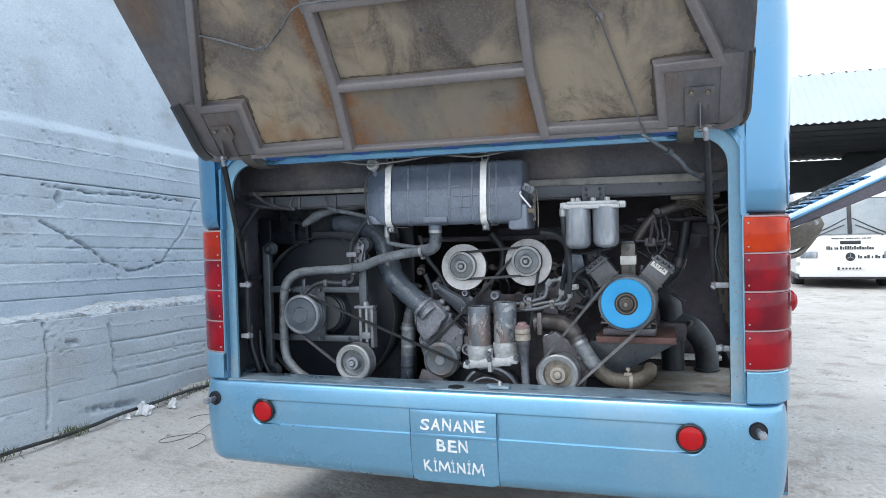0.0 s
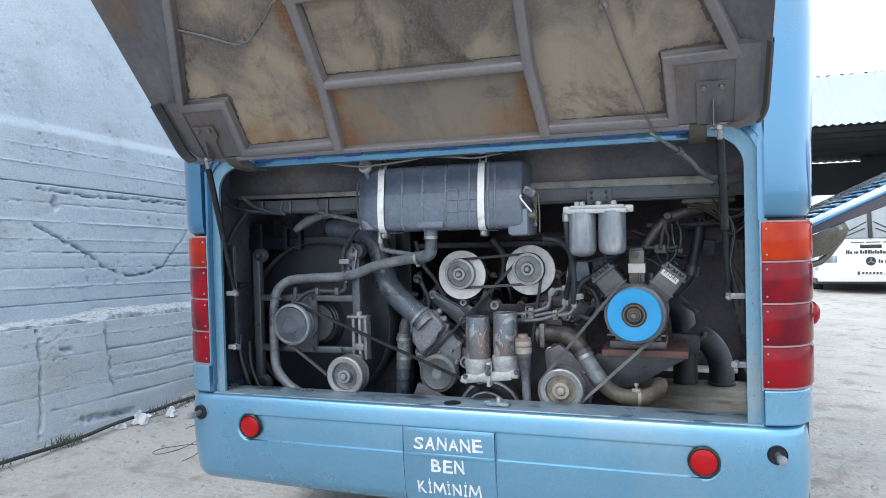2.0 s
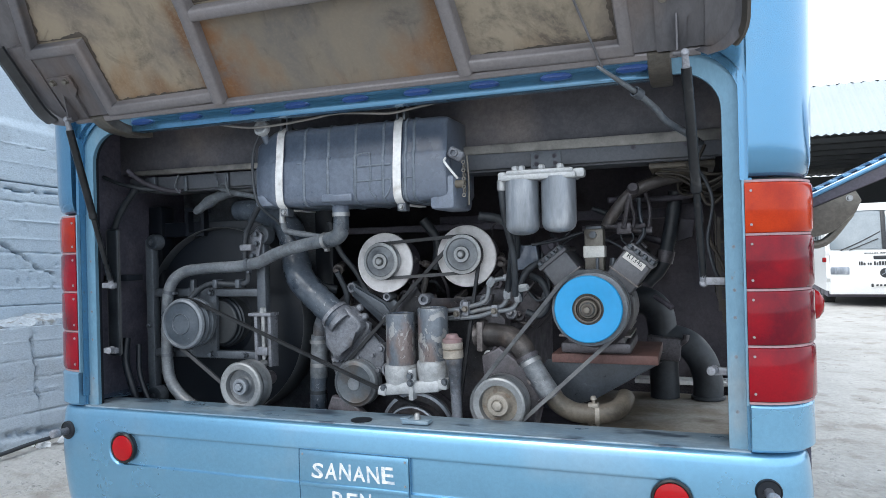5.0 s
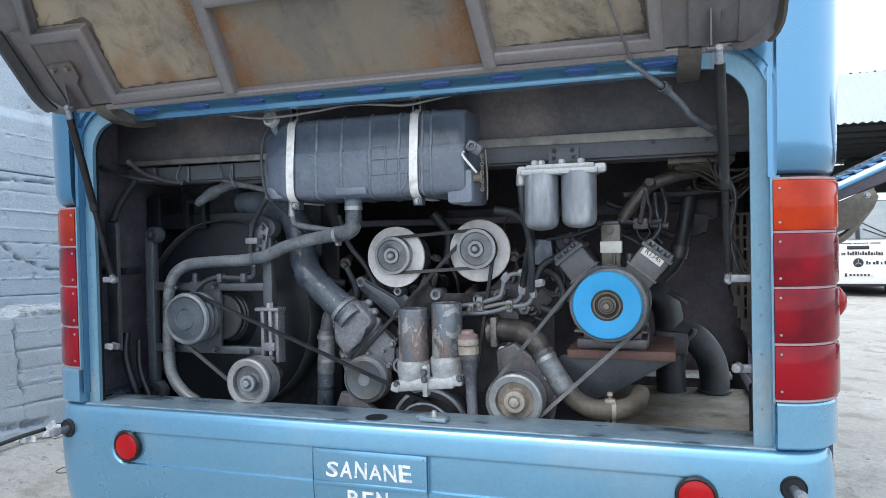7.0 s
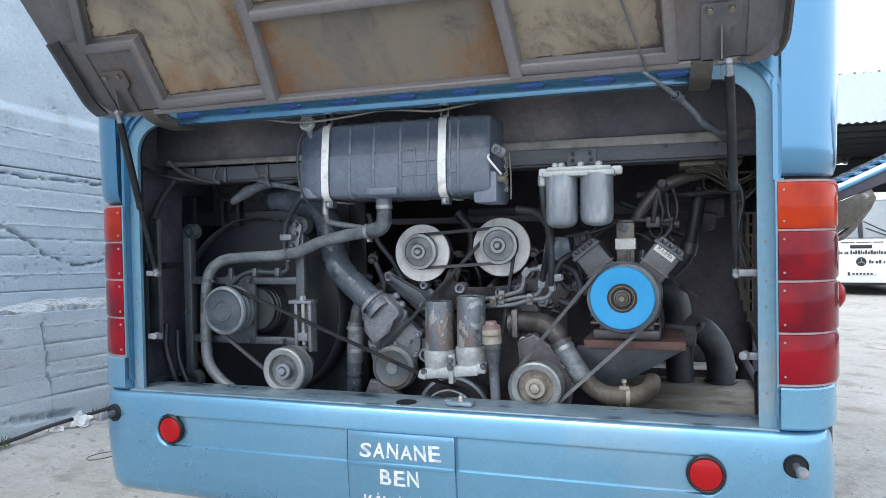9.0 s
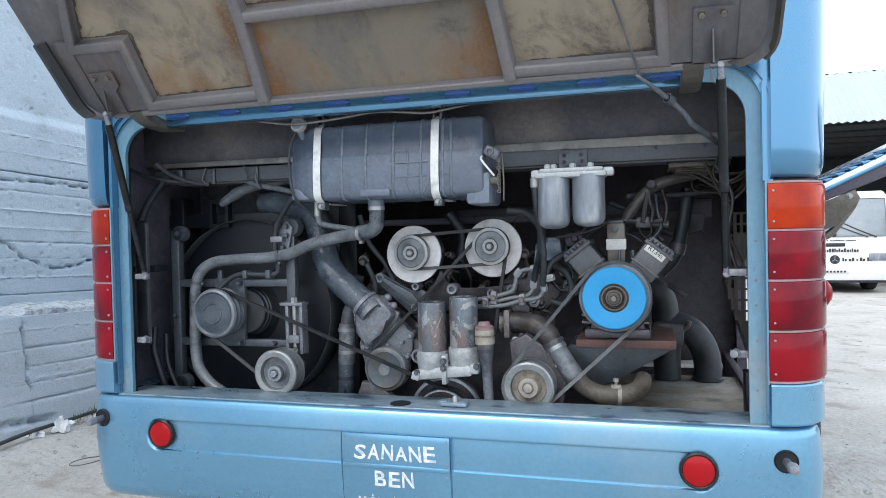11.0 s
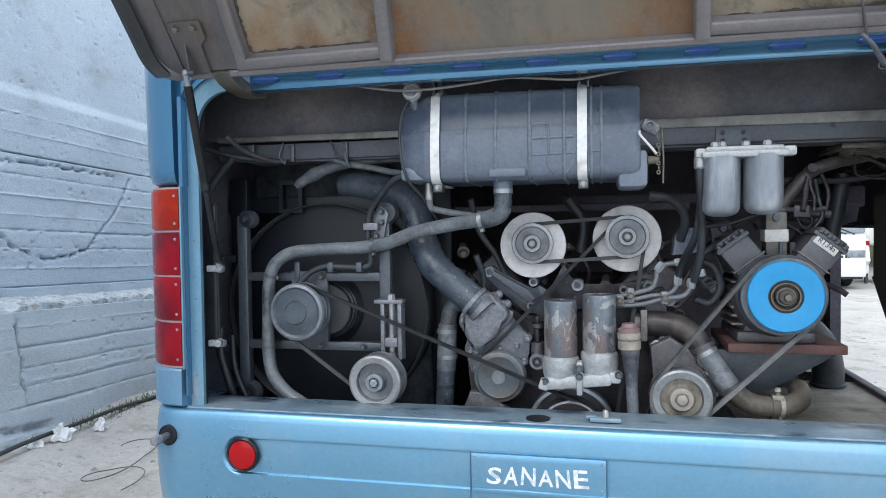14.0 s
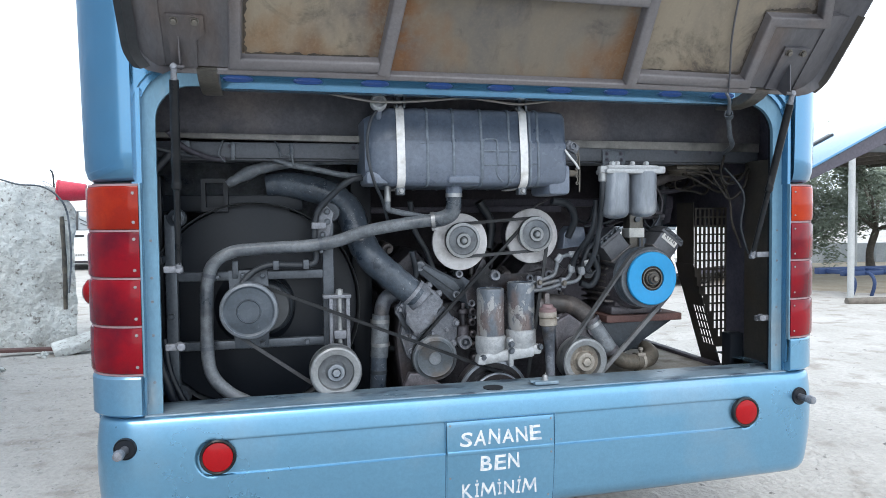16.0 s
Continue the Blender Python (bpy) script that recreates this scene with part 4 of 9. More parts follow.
def brushed_m():
    """An M with splayed legs and a short middle."""
    outline = [(0.0, 0.0), (0.08, 1.0), (0.20, 1.0), (0.5, 0.40), (0.80, 1.0), (0.92, 1.0), (1.0, 0.0), (0.89, 0.0), (0.82, 0.70), (0.53, 0.12), (0.47, 0.12), (0.18, 0.70), (0.11, 0.0)]
    bm = bmesh.new()
    top, low = ([bm.verts.new((x, y, z)) for x, y in outline] for z in (0.02, -0.02))
    n = len(outline)
    caps = [bm.faces.new(top), bm.faces.new(low[::-1])]
    for k in range(n):
        bm.faces.new((top[k], low[k], low[(k + 1) % n], top[(k + 1) % n]))
    bm.normal_update()
    bmesh.ops.triangulate(bm, faces=caps)
    me = bpy.data.meshes.new("letter")
    bm.to_mesh(me)
    bm.free()
    return me


def painted_word(word, x0, x1, zc, h, seed):
    """Brush lettering: each letter a little out of line, out of size and off upright."""
    rnd = random.Random(seed)
    share = [0.36 if c in "İI" else 1.45 if c == "M" else 1.0 for c in word]
    gap = 0.24
    unit = (x1 - x0) / (sum(share) + gap * (len(word) - 1))
    x = x0
    whole = B()
    for c, k in zip(word, share):
        if c == "M":
            me = brushed_m()
        else:
            me = font_letter(c)
        us, vs = [v.co.x for v in me.vertices], [v.co.y for v in me.vertices]
        tall = h * (1.22 if c == "İ" else 1.0) * rnd.uniform(0.94, 1.06)
        su, sv = k * unit / (max(us) - min(us)), tall / (max(vs) - min(vs))
        lean, turn = rnd.uniform(-0.10, 0.10), radians(rnd.uniform(-4, 4))
        low = zc - h / 2 + rnd.uniform(-0.04, 0.04) * h
        for v in me.vertices:
            u, w = (v.co.x - min(us)) * su, (v.co.y - min(vs)) * sv
            flare = 1 + 0.10 * (0.5 - w / tall)
            u = k * unit / 2 + (u - k * unit / 2) * flare + lean * w
            u, w = u * math.cos(turn) - w * math.sin(turn), u * math.sin(turn) + w * math.cos(turn)
            z = low + w
            v.co = Vector((x + u, -0.0168 - (0.0012 if v.co.z > 0 else 0) + bulge(z), z))
        whole.from_mesh(me)
        x += (k + gap) * unit
    bmesh.ops.remove_doubles(whole, verts=whole.verts, dist=1e-6)
    return part("lettering", whole, M_white, bumper, "hand-painted white word " + word)


for seed, (word, x0, x1, zc, h) in enumerate((("SANANE", -0.157, 0.121, 0.627, 0.047), ("BEN", -0.087, 0.045, 0.540, 0.050), ("KİMİNİM", -0.146, 0.108, 0.452, 0.048))):
    painted_word(word, x0, x1, zc, h, 40 + seed)

# round red reflectors
for x in (-0.897, 0.895):
    m = aim((x, -0.010, 0.637))
    bm = B()
    lathe(bm, [(0.050, -0.01), (0.053, 0.002), (0.052, 0.009), (0.048, 0.012), (0.0445, 0.010), (0.0445, 0.0)], m, 40)
    bezel = part("reflector", bm, M_gloss, bumper, "black rubber ring of a round red reflector")
    bm = B()
    lathe(bm, [(0.0445, 0.002), (0.043, 0.010), (0.030, 0.014), (0.0, 0.016)], m, 40)
    part("reflector_disc", bm, M_red2, bumper, "round bright red reflector")

# towing pins in round holes near the bumper's ends
for x, z in ((-1.151, 0.681), (1.121, 0.677)):
    s = 1 if x > 0 else -1
    bm = B()
    lathe(bm, [(0.0, 0.010), (0.027, 0.010), (0.030, 0.013), (0.032, 0.010), (0.032, -0.02)], aim((x, -0.004 + (0.001 if s < 0 else 0.002), z), (0.12 * s, -1, 0)), 28)
    part("pin_hole", bm, M_fan, bumper, "dark round hole in the bumper")
    bm = B()
    tube(bm, [(x - 0.004 * s, 0.03, z), (x + 0.002 * s, -0.02, z - 0.002), (x + 0.008 * s, -0.058, z - 0.002)], [0.016, 0.012, 0.013], 14, 4)
    lathe(bm, [(0.0, 0.02), (0.013, 0.014), (0.016, 0.0), (0.013, -0.012), (0.0, -0.012)], aim((x + 0.008 * s, -0.056, z - 0.002), (0.15 * s, -1, -0.05)), 16)
    part("towing_pin", bm, M_iron, bumper, "greasy dark towing pin")

# body: rear panel with the arched mouth of the engine bay, corner shells and sides


def arch(half, top, rad, bottom, steps=10):
    pts = [(XC - half, bottom)]
    for i in range(steps + 1):
        a = math.pi - math.pi / 2 * i / steps
        pts.append((XC - half + rad + rad * math.cos(a), top - rad + rad * math.sin(a)))
    pts += [(2 * XC - x, z) for x, z in pts[::-1]]
    return pts


BODY_Y = 0.012
bm = B()
inner = arch(1.1065, 1.80, 0.145, 1.60)
poly = [(XC - HALF + RAD, 1.60)] + inner + [(XC + HALF - RAD, 1.60), (XC + HALF - RAD, 3.05), (XC - HALF + RAD, 3.05)]
prism(bm, poly, front(BODY_Y + 0.03), 0.026)
ln = plan(BODY_Y - 0.002, 9.5, 12, x_from=1.103, right_only=True)
for line in (ln, mirror_line(ln)):
    sweep(bm, line, [(-0.035, 1.452), (-0.010, 1.452), (0.006, 1.462), (0.014, 1.490), (0.016, 1.54), (0.020, 1.75), (0.026, 2.1), (0.0, 2.9), (-0.05, 3.05), (-0.09, 3.05), (-0.04, 2.86)], True, True)
part("rear_panel", bm, M_blue, bus, "metallic blue rear corners of the coach body", 45)
bm = B()
box(bm, XC - HALF + 0.03, XC + HALF - 0.03, 0.06, 9.5, 2.98, 3.06, 0.02)
part("roof", bm, M_blue, bus)
bm = B()
sweep(bm, mirror_line(plan(BODY_Y, 9.5, 12, right_only=True))[:2], [(0.0, 0.40), (0.0, 1.452), (-0.035, 1.452), (-0.035, 0.40)], True, True)
part("side_panel", bm, M_blue, bus)
bm = B()
x = XC + HALF
box(bm, x - 0.03, x, 0.14, 0.40, 0.40, 1.452)
box(bm, x - 0.03, x, 0.40, 1.69, 0.40, 0.50)
box(bm, x - 0.03, x, 0.40, 1.69, 1.285, 1.452)
box(bm, x - 0.03, x, 1.69, 9.5, 0.40, 1.452)
part("side_panel", bm, M_blue, bus)
bm = B()
box(bm, XC - HALF, XC + HALF, 9.45, 9.5, 0.4, 3.0)
box(bm, XC - HALF + 0.05, XC + HALF - 0.05, 1.7, 9.4, 0.55, 0.6)
part("front_panel", bm, M_blue, bus)

# recessed step between the body and the mouth, and the pale flange round the mouth
bm = B()
ring_prism(bm, arch(1.088, 1.785, 0.135, 0.765), arch(1.112, 1.81, 0.15, 0.765), front(0.050), 0.024)
part("mouth_step", bm, M_blue, bus, "recessed blue step round the engine bay", 40)
bm = B()
ring_prism(bm, arch(1.045, 1.735, 0.105, 0.766), arch(1.090, 1.787, 0.137, 0.766), front(0.048), 0.014)
flange = part("mouth_flange", bm, M_blue_jamb, bus, "dusty pale blue flange round the engine bay", 40)
RIVET = bolt_mesh("rivet", 0.0034, 0.002, M_iron)
for s in (-1, 1):
    for z in (0.86, 1.0, 1.10, 1.17, 1.28):
        piece("rivet", RIVET, flange, aim((XC + s * 1.066, 0.034, z)))

# Return coloured near-black, to pass for the shade inside the mouth.
bm = B()
ring_prism(bm, arch(1.050, 1.740, 0.110, 0.766), arch(1.056, 1.746, 0.116, 0.766), front(0.064), 0.014)
part("mouth_return", bm, M_fan, bus, "", 40)

# lip along the mouth's upper edge with its dark blue oval plugs
bm = B()
prism(bm, [(-0.872, 1.734), (-0.868, 1.728), (0.872, 1.728), (0.878, 1.734), (0.878, 1.800), (-0.872, 1.800)], front(0.07), 0.042, 0.004)
lip = part("mouth_lip", bm, M_blue, bus, "bright blue lip along the mouth's upper edge")
bm = B()
oval = [(0.034 * math.cos(a) + math.copysign(0.010, math.cos(a)), 0.0098 * math.sin(a)) for a in [2 * math.pi * i / 24 for i in range(24)]]
prism(bm, oval, Matrix(), 0.012, 0.004)
OVAL = mesh_of("oval_plug", bm, M_navy)
for i in range(9):
    piece("oval_plug", OVAL, lip, front(0.030) @ Matrix.Translation((-0.817 + 0.205 * i, 1.757, 0)))

# tail lamps, four to a side, wrapped round the corner
INNER, BEND = {-1: 1.090, 1: 1.092}, {-1: 0.148, 1: RAD}
ZL = (0.892, 1.032, 1.172, 1.310, 1.442)
SCREW_L = bolt_mesh("lamp_screw", 0.0034, 0.003, M_zinc)
for s in (-1, 1):
    for k in range(4):
        z0, z1 = ZL[k] + 0.002, ZL[k + 1] - 0.002
        ln = plan(BODY_Y - 0.004, 0.0, 10, x_from=INNER[s], turn=86, right_only=True, grow=0.008, rad=BEND[s])
        if s < 0:
            ln = mirror_line(ln)
        bm = B()
        sweep(bm, ln, [(-0.03, z0), (0.0, z0), (0.006, z0 + 0.003), (0.009, z0 + 0.010), (0.0095, (z0 + z1) / 2), (0.009, z1 - 0.010), (0.006, z1 - 0.003), (0.0, z1), (-0.03, z1)], True, True)
        lamp = part("tail_lamp", bm, M_orange if k == 3 else M_red, bus, "orange tail lamp lens" if k == 3 else "dark red tail lamp lens", 40)
        for dz in (0.022, z1 - z0 - 0.022):
            piece("lamp_screw", SCREW_L, lamp, aim((XC + s * (INNER[s] + 0.014), BODY_Y - 0.0205, z0 + dz)))
    for z in ZL:
        bm = B()
        ln = plan(BODY_Y - 0.004, 0.0, 10, x_from=INNER[s], turn=86, right_only=True, grow=0.008, rad=BEND[s])
        sweep(bm, ln if s > 0 else mirror_line(ln), [(-0.02, z - 0.003), (0.0035, z - 0.003), (0.0035, z + 0.003), (-0.02, z + 0.003)], True, True)
        part("lamp_joint", bm, M_seam, bus)
    # pale seal down the inner edge and the blocks above and below
    bm = B()
    x = XC + s * (INNER[s] - 0.0035)
    box(bm, x - 0.003, x + 0.003, -0.006, 0.008, 0.885, 1.446, 0.001)
    part("lamp_seal", bm, M_blue_jamb, bus, "pale seal along the tail lamps")
    bm = B()
    box(bm, x - 0.002, x + 0.003, 0.0085, 0.045, 0.80, 1.446)
    box(bm, x - 0.006, x + 0.006, 0.003, 0.045, 1.4465, 1.72)
    part("lamp_wall", bm, M_blue, bus, "darker blue side of the lamp recess")
    ln = plan(BODY_Y - 0.006, 0.5, 10, x_from=1.096, turn=90, right_only=True)
    if s < 0:
        ln = mirror_line(ln)
    bm = B()
    sweep(bm, ln, [(-0.04, 0.768), (0.0, 0.768), (0.010, 0.776), (0.010, 0.880), (0.004, 0.888), (-0.04, 0.888)], True, True)
    part("corner_block", bm, M_bumper, bus, "blue corner block below the tail lamps", 35)
    bm = B()
    ln2 = plan(BODY_Y + 0.02, 0.14, 10, x_from=1.096, turn=90, right_only=True)
    sweep(bm, ln2 if s > 0 else mirror_line(ln2), [(0.0, 0.88), (0.0, 1.452), (-0.02, 1.452), (-0.02, 0.88)], True, True)
    part("lamp_backing", bm, M_bezel, bus)
    # round red side marker
    bm = B()
    lathe(bm, [(0.0, 0.043), (0.022, 0.040), (0.038, 0.028), (0.045, 0.010), (0.046, 0.0), (0.046, -0.005)], aim((XC + s * (HALF + 0.004), 0.19, 1.122), (s, 0, 0)), 28)
    part("side_marker", bm, M_red2, bus, "round red side marker lamp")

# wheels on the rear axle, hidden far under the body, and the front ones
for x in (-1.02, 1.0):
    for y in (2.9, 8.2):
        bm = B()
        r = 0.47
        lathe(bm, [(0.27, -0.13), (r - 0.03, -0.13), (r, -0.09), (r, 0.09), (r - 0.03, 0.13), (0.27, 0.13)], aim((x, y, gz(x, y) + r - 0.01), (1, 0, 0)), 40)
        wheel = part("wheel", bm, M_tyre, bus, "black wheel and tyre")
        bm = B()
        lathe(bm, [(0.0, -0.08), (0.27, -0.11), (0.27, 0.11), (0.0, 0.08)], aim((x, y, gz(x, y) + r - 0.01), (1, 0, 0)), 30)
        part("rim", bm, M_pulley, wheel)

# raised engine lid: drawn in its own plane, u across, v away from the hinge, w outwards
LID = Matrix(((1, 0, 0, 0), (0, -0.656, 0.755, -0.105), (0, 0.755, 0.656, 1.762), (0, 0, 0, 1)))
bm = B()
nu, nv, wide, tall = 72, 40, 1.092, 1.06


def lid_at(a, b):
    """Rounded outline: a from -1 to 1 across, b from 0 at the hinge to 1."""
    v = -0.012 + (tall + 0.012) * b
    corner = 0.085
    half = wide
    if v < corner - 0.012:
        k = (corner - 0.012 - v) / corner
        half = wide - corner + corner * math.sqrt(max(0, 1 - min(1, k) ** 2))
    u = half * a
    edge = min(half - abs(u), (tall - v) * 1.2)
    drop = max(0, 1 - edge / 0.10)
    return u, v, 0.058 - 0.075 * drop ** 1.7


top = [[None] * (nu + 1) for _ in range(nv + 1)]
low = [[None] * (nu + 1) for _ in range(nv + 1)]
for j in range(nv + 1):
    b = (j / nv) ** 1.3
    for i in range(nu + 1):
        a = math.sin((i / nu - 0.5) * math.pi)
        u, v, w = lid_at(a, b)
        top[j][i] = bm.verts.new(LID @ Vector((u, v, w)))
        low[j][i] = bm.verts.new(LID @ Vector((u * 0.997, v + 0.002, w - 0.012)))
for j in range(nv):
    for i in range(nu):
        bm.faces.new((top[j][i], top[j][i + 1], top[j + 1][i + 1], top[j + 1][i]))
        bm.faces.new((low[j][i], low[j + 1][i], low[j + 1][i + 1], low[j][i + 1]))
for i in range(nu):
    bm.faces.new((top[0][i], low[0][i], low[0][i + 1], top[0][i + 1]))
    bm.faces.new((top[nv][i], top[nv][i + 1], low[nv][i + 1], low[nv][i]))
for j in range(nv):
    bm.faces.new((top[j][0], top[j + 1][0], low[j + 1][0], low[j][0]))
    bm.faces.new((top[j][nu], low[j][nu], low[j + 1][nu], top[j + 1][nu]))
lid = part("engine_lid", bm, M_lid_skin, bus, "raised engine lid, its grey underside stained", 50)


def flat_bar(bm, pts, width, w0, w1, closed=False):
    """Bars of a welded frame along pts (u, v), mitred at the corners."""
    n = len(pts)
    rows = []
    for i, p in enumerate(pts):
        a = Vector(pts[i - 1]) if i else None
        c = Vector(pts[i + 1]) if i < n - 1 else None
        p = Vector(p)
        d1 = (p - a).normalized() if a else (c - p).normalized()
        d2 = (c - p).normalized() if c else d1
        n1, n2 = Vector((-d1.y, d1.x)), Vector((-d2.y, d2.x))
        m = (n1 + n2).normalized()
        m *= 1 / max(0.35, m.dot(n1))
        h = width / 2
        rows.append([bm.verts.new(LID @ Vector((p.x + m.x * o, p.y + m.y * o, w))) for o, w in ((-h - 0.004, w1), (-h - 0.001, w0 + 0.010), (-h + 0.001, w0 + 0.003), (-h + 0.005, w0), (h - 0.005, w0), (h - 0.001, w0 + 0.003), (h + 0.001, w0 + 0.010), (h + 0.004, w1))])
    for a, b in zip(rows, rows[1:]):
        for k in range(8):
            bm.faces.new((a[k], b[k], b[(k + 1) % 8], a[(k + 1) % 8]))
    bm.faces.new(rows[0])
    bm.faces.new(rows[-1])
    return bm


for s in (-1, 1):
    bm = B()
    flat_bar(bm, [(s * 0.40, 0.016), (s * 0.818, 0.010), (s * 0.806, 0.228), (s * 0.998, 0.232), (s * 0.80, 0.69), (s * 0.62, 1.0)], 0.034, -0.002, 0.045)
    part("lid_frame", bm, M_lid, lid, "bent steel stiffening bar", 40)
    bm = B()
    flat_bar(bm, [(-0.399, -0.004), (-0.366, 0.28), (-0.361, 0.60), (-0.35, 1.0)] if s < 0 else [(0.399, -0.004), (0.379, 0.27), (0.386, 0.52), (0.38, 1.0)], 0.036, -0.008, 0.045)
    part("lid_rib", bm, M_lid, lid, "upright steel rib", 40)
for v in (0.268, 0.588, 0.95):
    bm = B()
    flat_bar(bm, [(-0.384, v), (0.384, v - 0.004)], 0.033, -0.006, 0.045)
    part("lid_rib", bm, M_lid, lid, "crosswise steel rib", 40)


def edge_darkening(pts, side, seed, label, most=0.020):
    """A ragged dark run beside a bar, dirt at frames, painted shade at ribs: a thin film whose inner border wanders."""
    bm = B()
    rows, far = [], 0.0
    for (ua, va), (ub, vb) in zip(pts, pts[1:]):
        a, b = Vector((ua, va)), Vector((ub, vb))
        d = (b - a).normalized()
        out = Vector((-d.y, d.x)) * side
        n = max(2, int((b - a).length / 0.006))
        for i in range(n + 1):
            p = a + (b - a) * i / n
            far += 0.006
            w = most * max(0.12, 0.45 + 0.9 * noise.noise(Vector((far * 7, seed, 0))) + 0.5 * noise.noise(Vector((far * 40, seed, 3))) + 0.3 * noise.noise(Vector((far * 120, seed, 5))))
            rows.append([bm.verts.new(LID @ Vector((q.x, q.y, 0.0285))) for q in (p, p + out * w)])
    for a, b in zip(rows, rows[1:]):
        bm.faces.new((a[0], b[0], b[1], a[1]))
    return part("edge_stain_shade", bm, M_stain_shade, lid, label)


for s in (-1, 1):
    edge_darkening([(s * 0.796, 0.035), (s * 0.785, 0.252), (s * 0.965, 0.256), (s * 0.782, 0.69), (s * 0.60, 1.0)], s, 3 + s, "dark dirt along the frame")
    edge_darkening([(s * 0.44, 0.032), (s * 0.79, 0.030)], s, 8 + s, "dark dirt along the frame", 0.014)
# Soft shade beside the ribs, painted as a dark film.
edge_darkening([(-0.345, 0.293), (0.36, 0.288)], 1, 12, "dark strip along the rib, painted as soft shade", 0.009)
edge_darkening([(-0.345, 0.295), (-0.340, 0.57)], -1, 14, "dark strip along the rib, painted as soft shade", 0.007)
bm = B()
flat_bar(bm, [(-0.99, -0.016), (0.99, -0.016)], 0.022, 0.004, 0.05)
part("lid_edge", bm, M_lid, lid, "folded lower edge of the lid", 30)


def lid_board(poly, w, material, label, name="lid_board"):
    bm = B()
    cx, cy = sum(p[0] for p in poly) / len(poly), sum(p[1] for p in poly) / len(poly)
    prism(bm, poly, LID @ Matrix.Translation((0, 0, w)), 0.008)
    return part(name, bm, material, lid, label)


for s in (-1, 1):
    lid_board([(s * 0.40, 0.02), (s * 0.815, 0.02), (s * 0.80, 0.235), (s * 0.992, 0.235), (s * 0.80, 0.69), (s * 0.60, 1.0), (s * 0.38, 1.0)], 0.030, M_board if s < 0 else M_board_grey, "tan board stained with soot")
lid_board([(-0.385, -0.006), (0.385, -0.006), (0.385, 0.27), (-0.385, 0.27)], 0.026, M_board_rust, "brown panel streaked with rust")
lid_board([(-0.385, 0.27), (0.385, 0.27), (0.37, 0.59), (-0.37, 0.59)], 0.030, M_board_grey, "tan board stained with soot")
lid_board([(-0.37, 0.59), (0.37, 0.59), (0.36, 0.98), (-0.36, 0.98)], 0.030, M_board, "tan board stained with soot")
bm = B()
lathe(bm, [(0.0, 0.0), (0.007, 0.0), (0.008, 0.002), (0.0, 0.003)], LID @ Matrix.Translation((0.02, 0.448, 0.031)) @ pose(0, 0, 0, 180), 14)
part("board_hole", bm, M_black, lid)
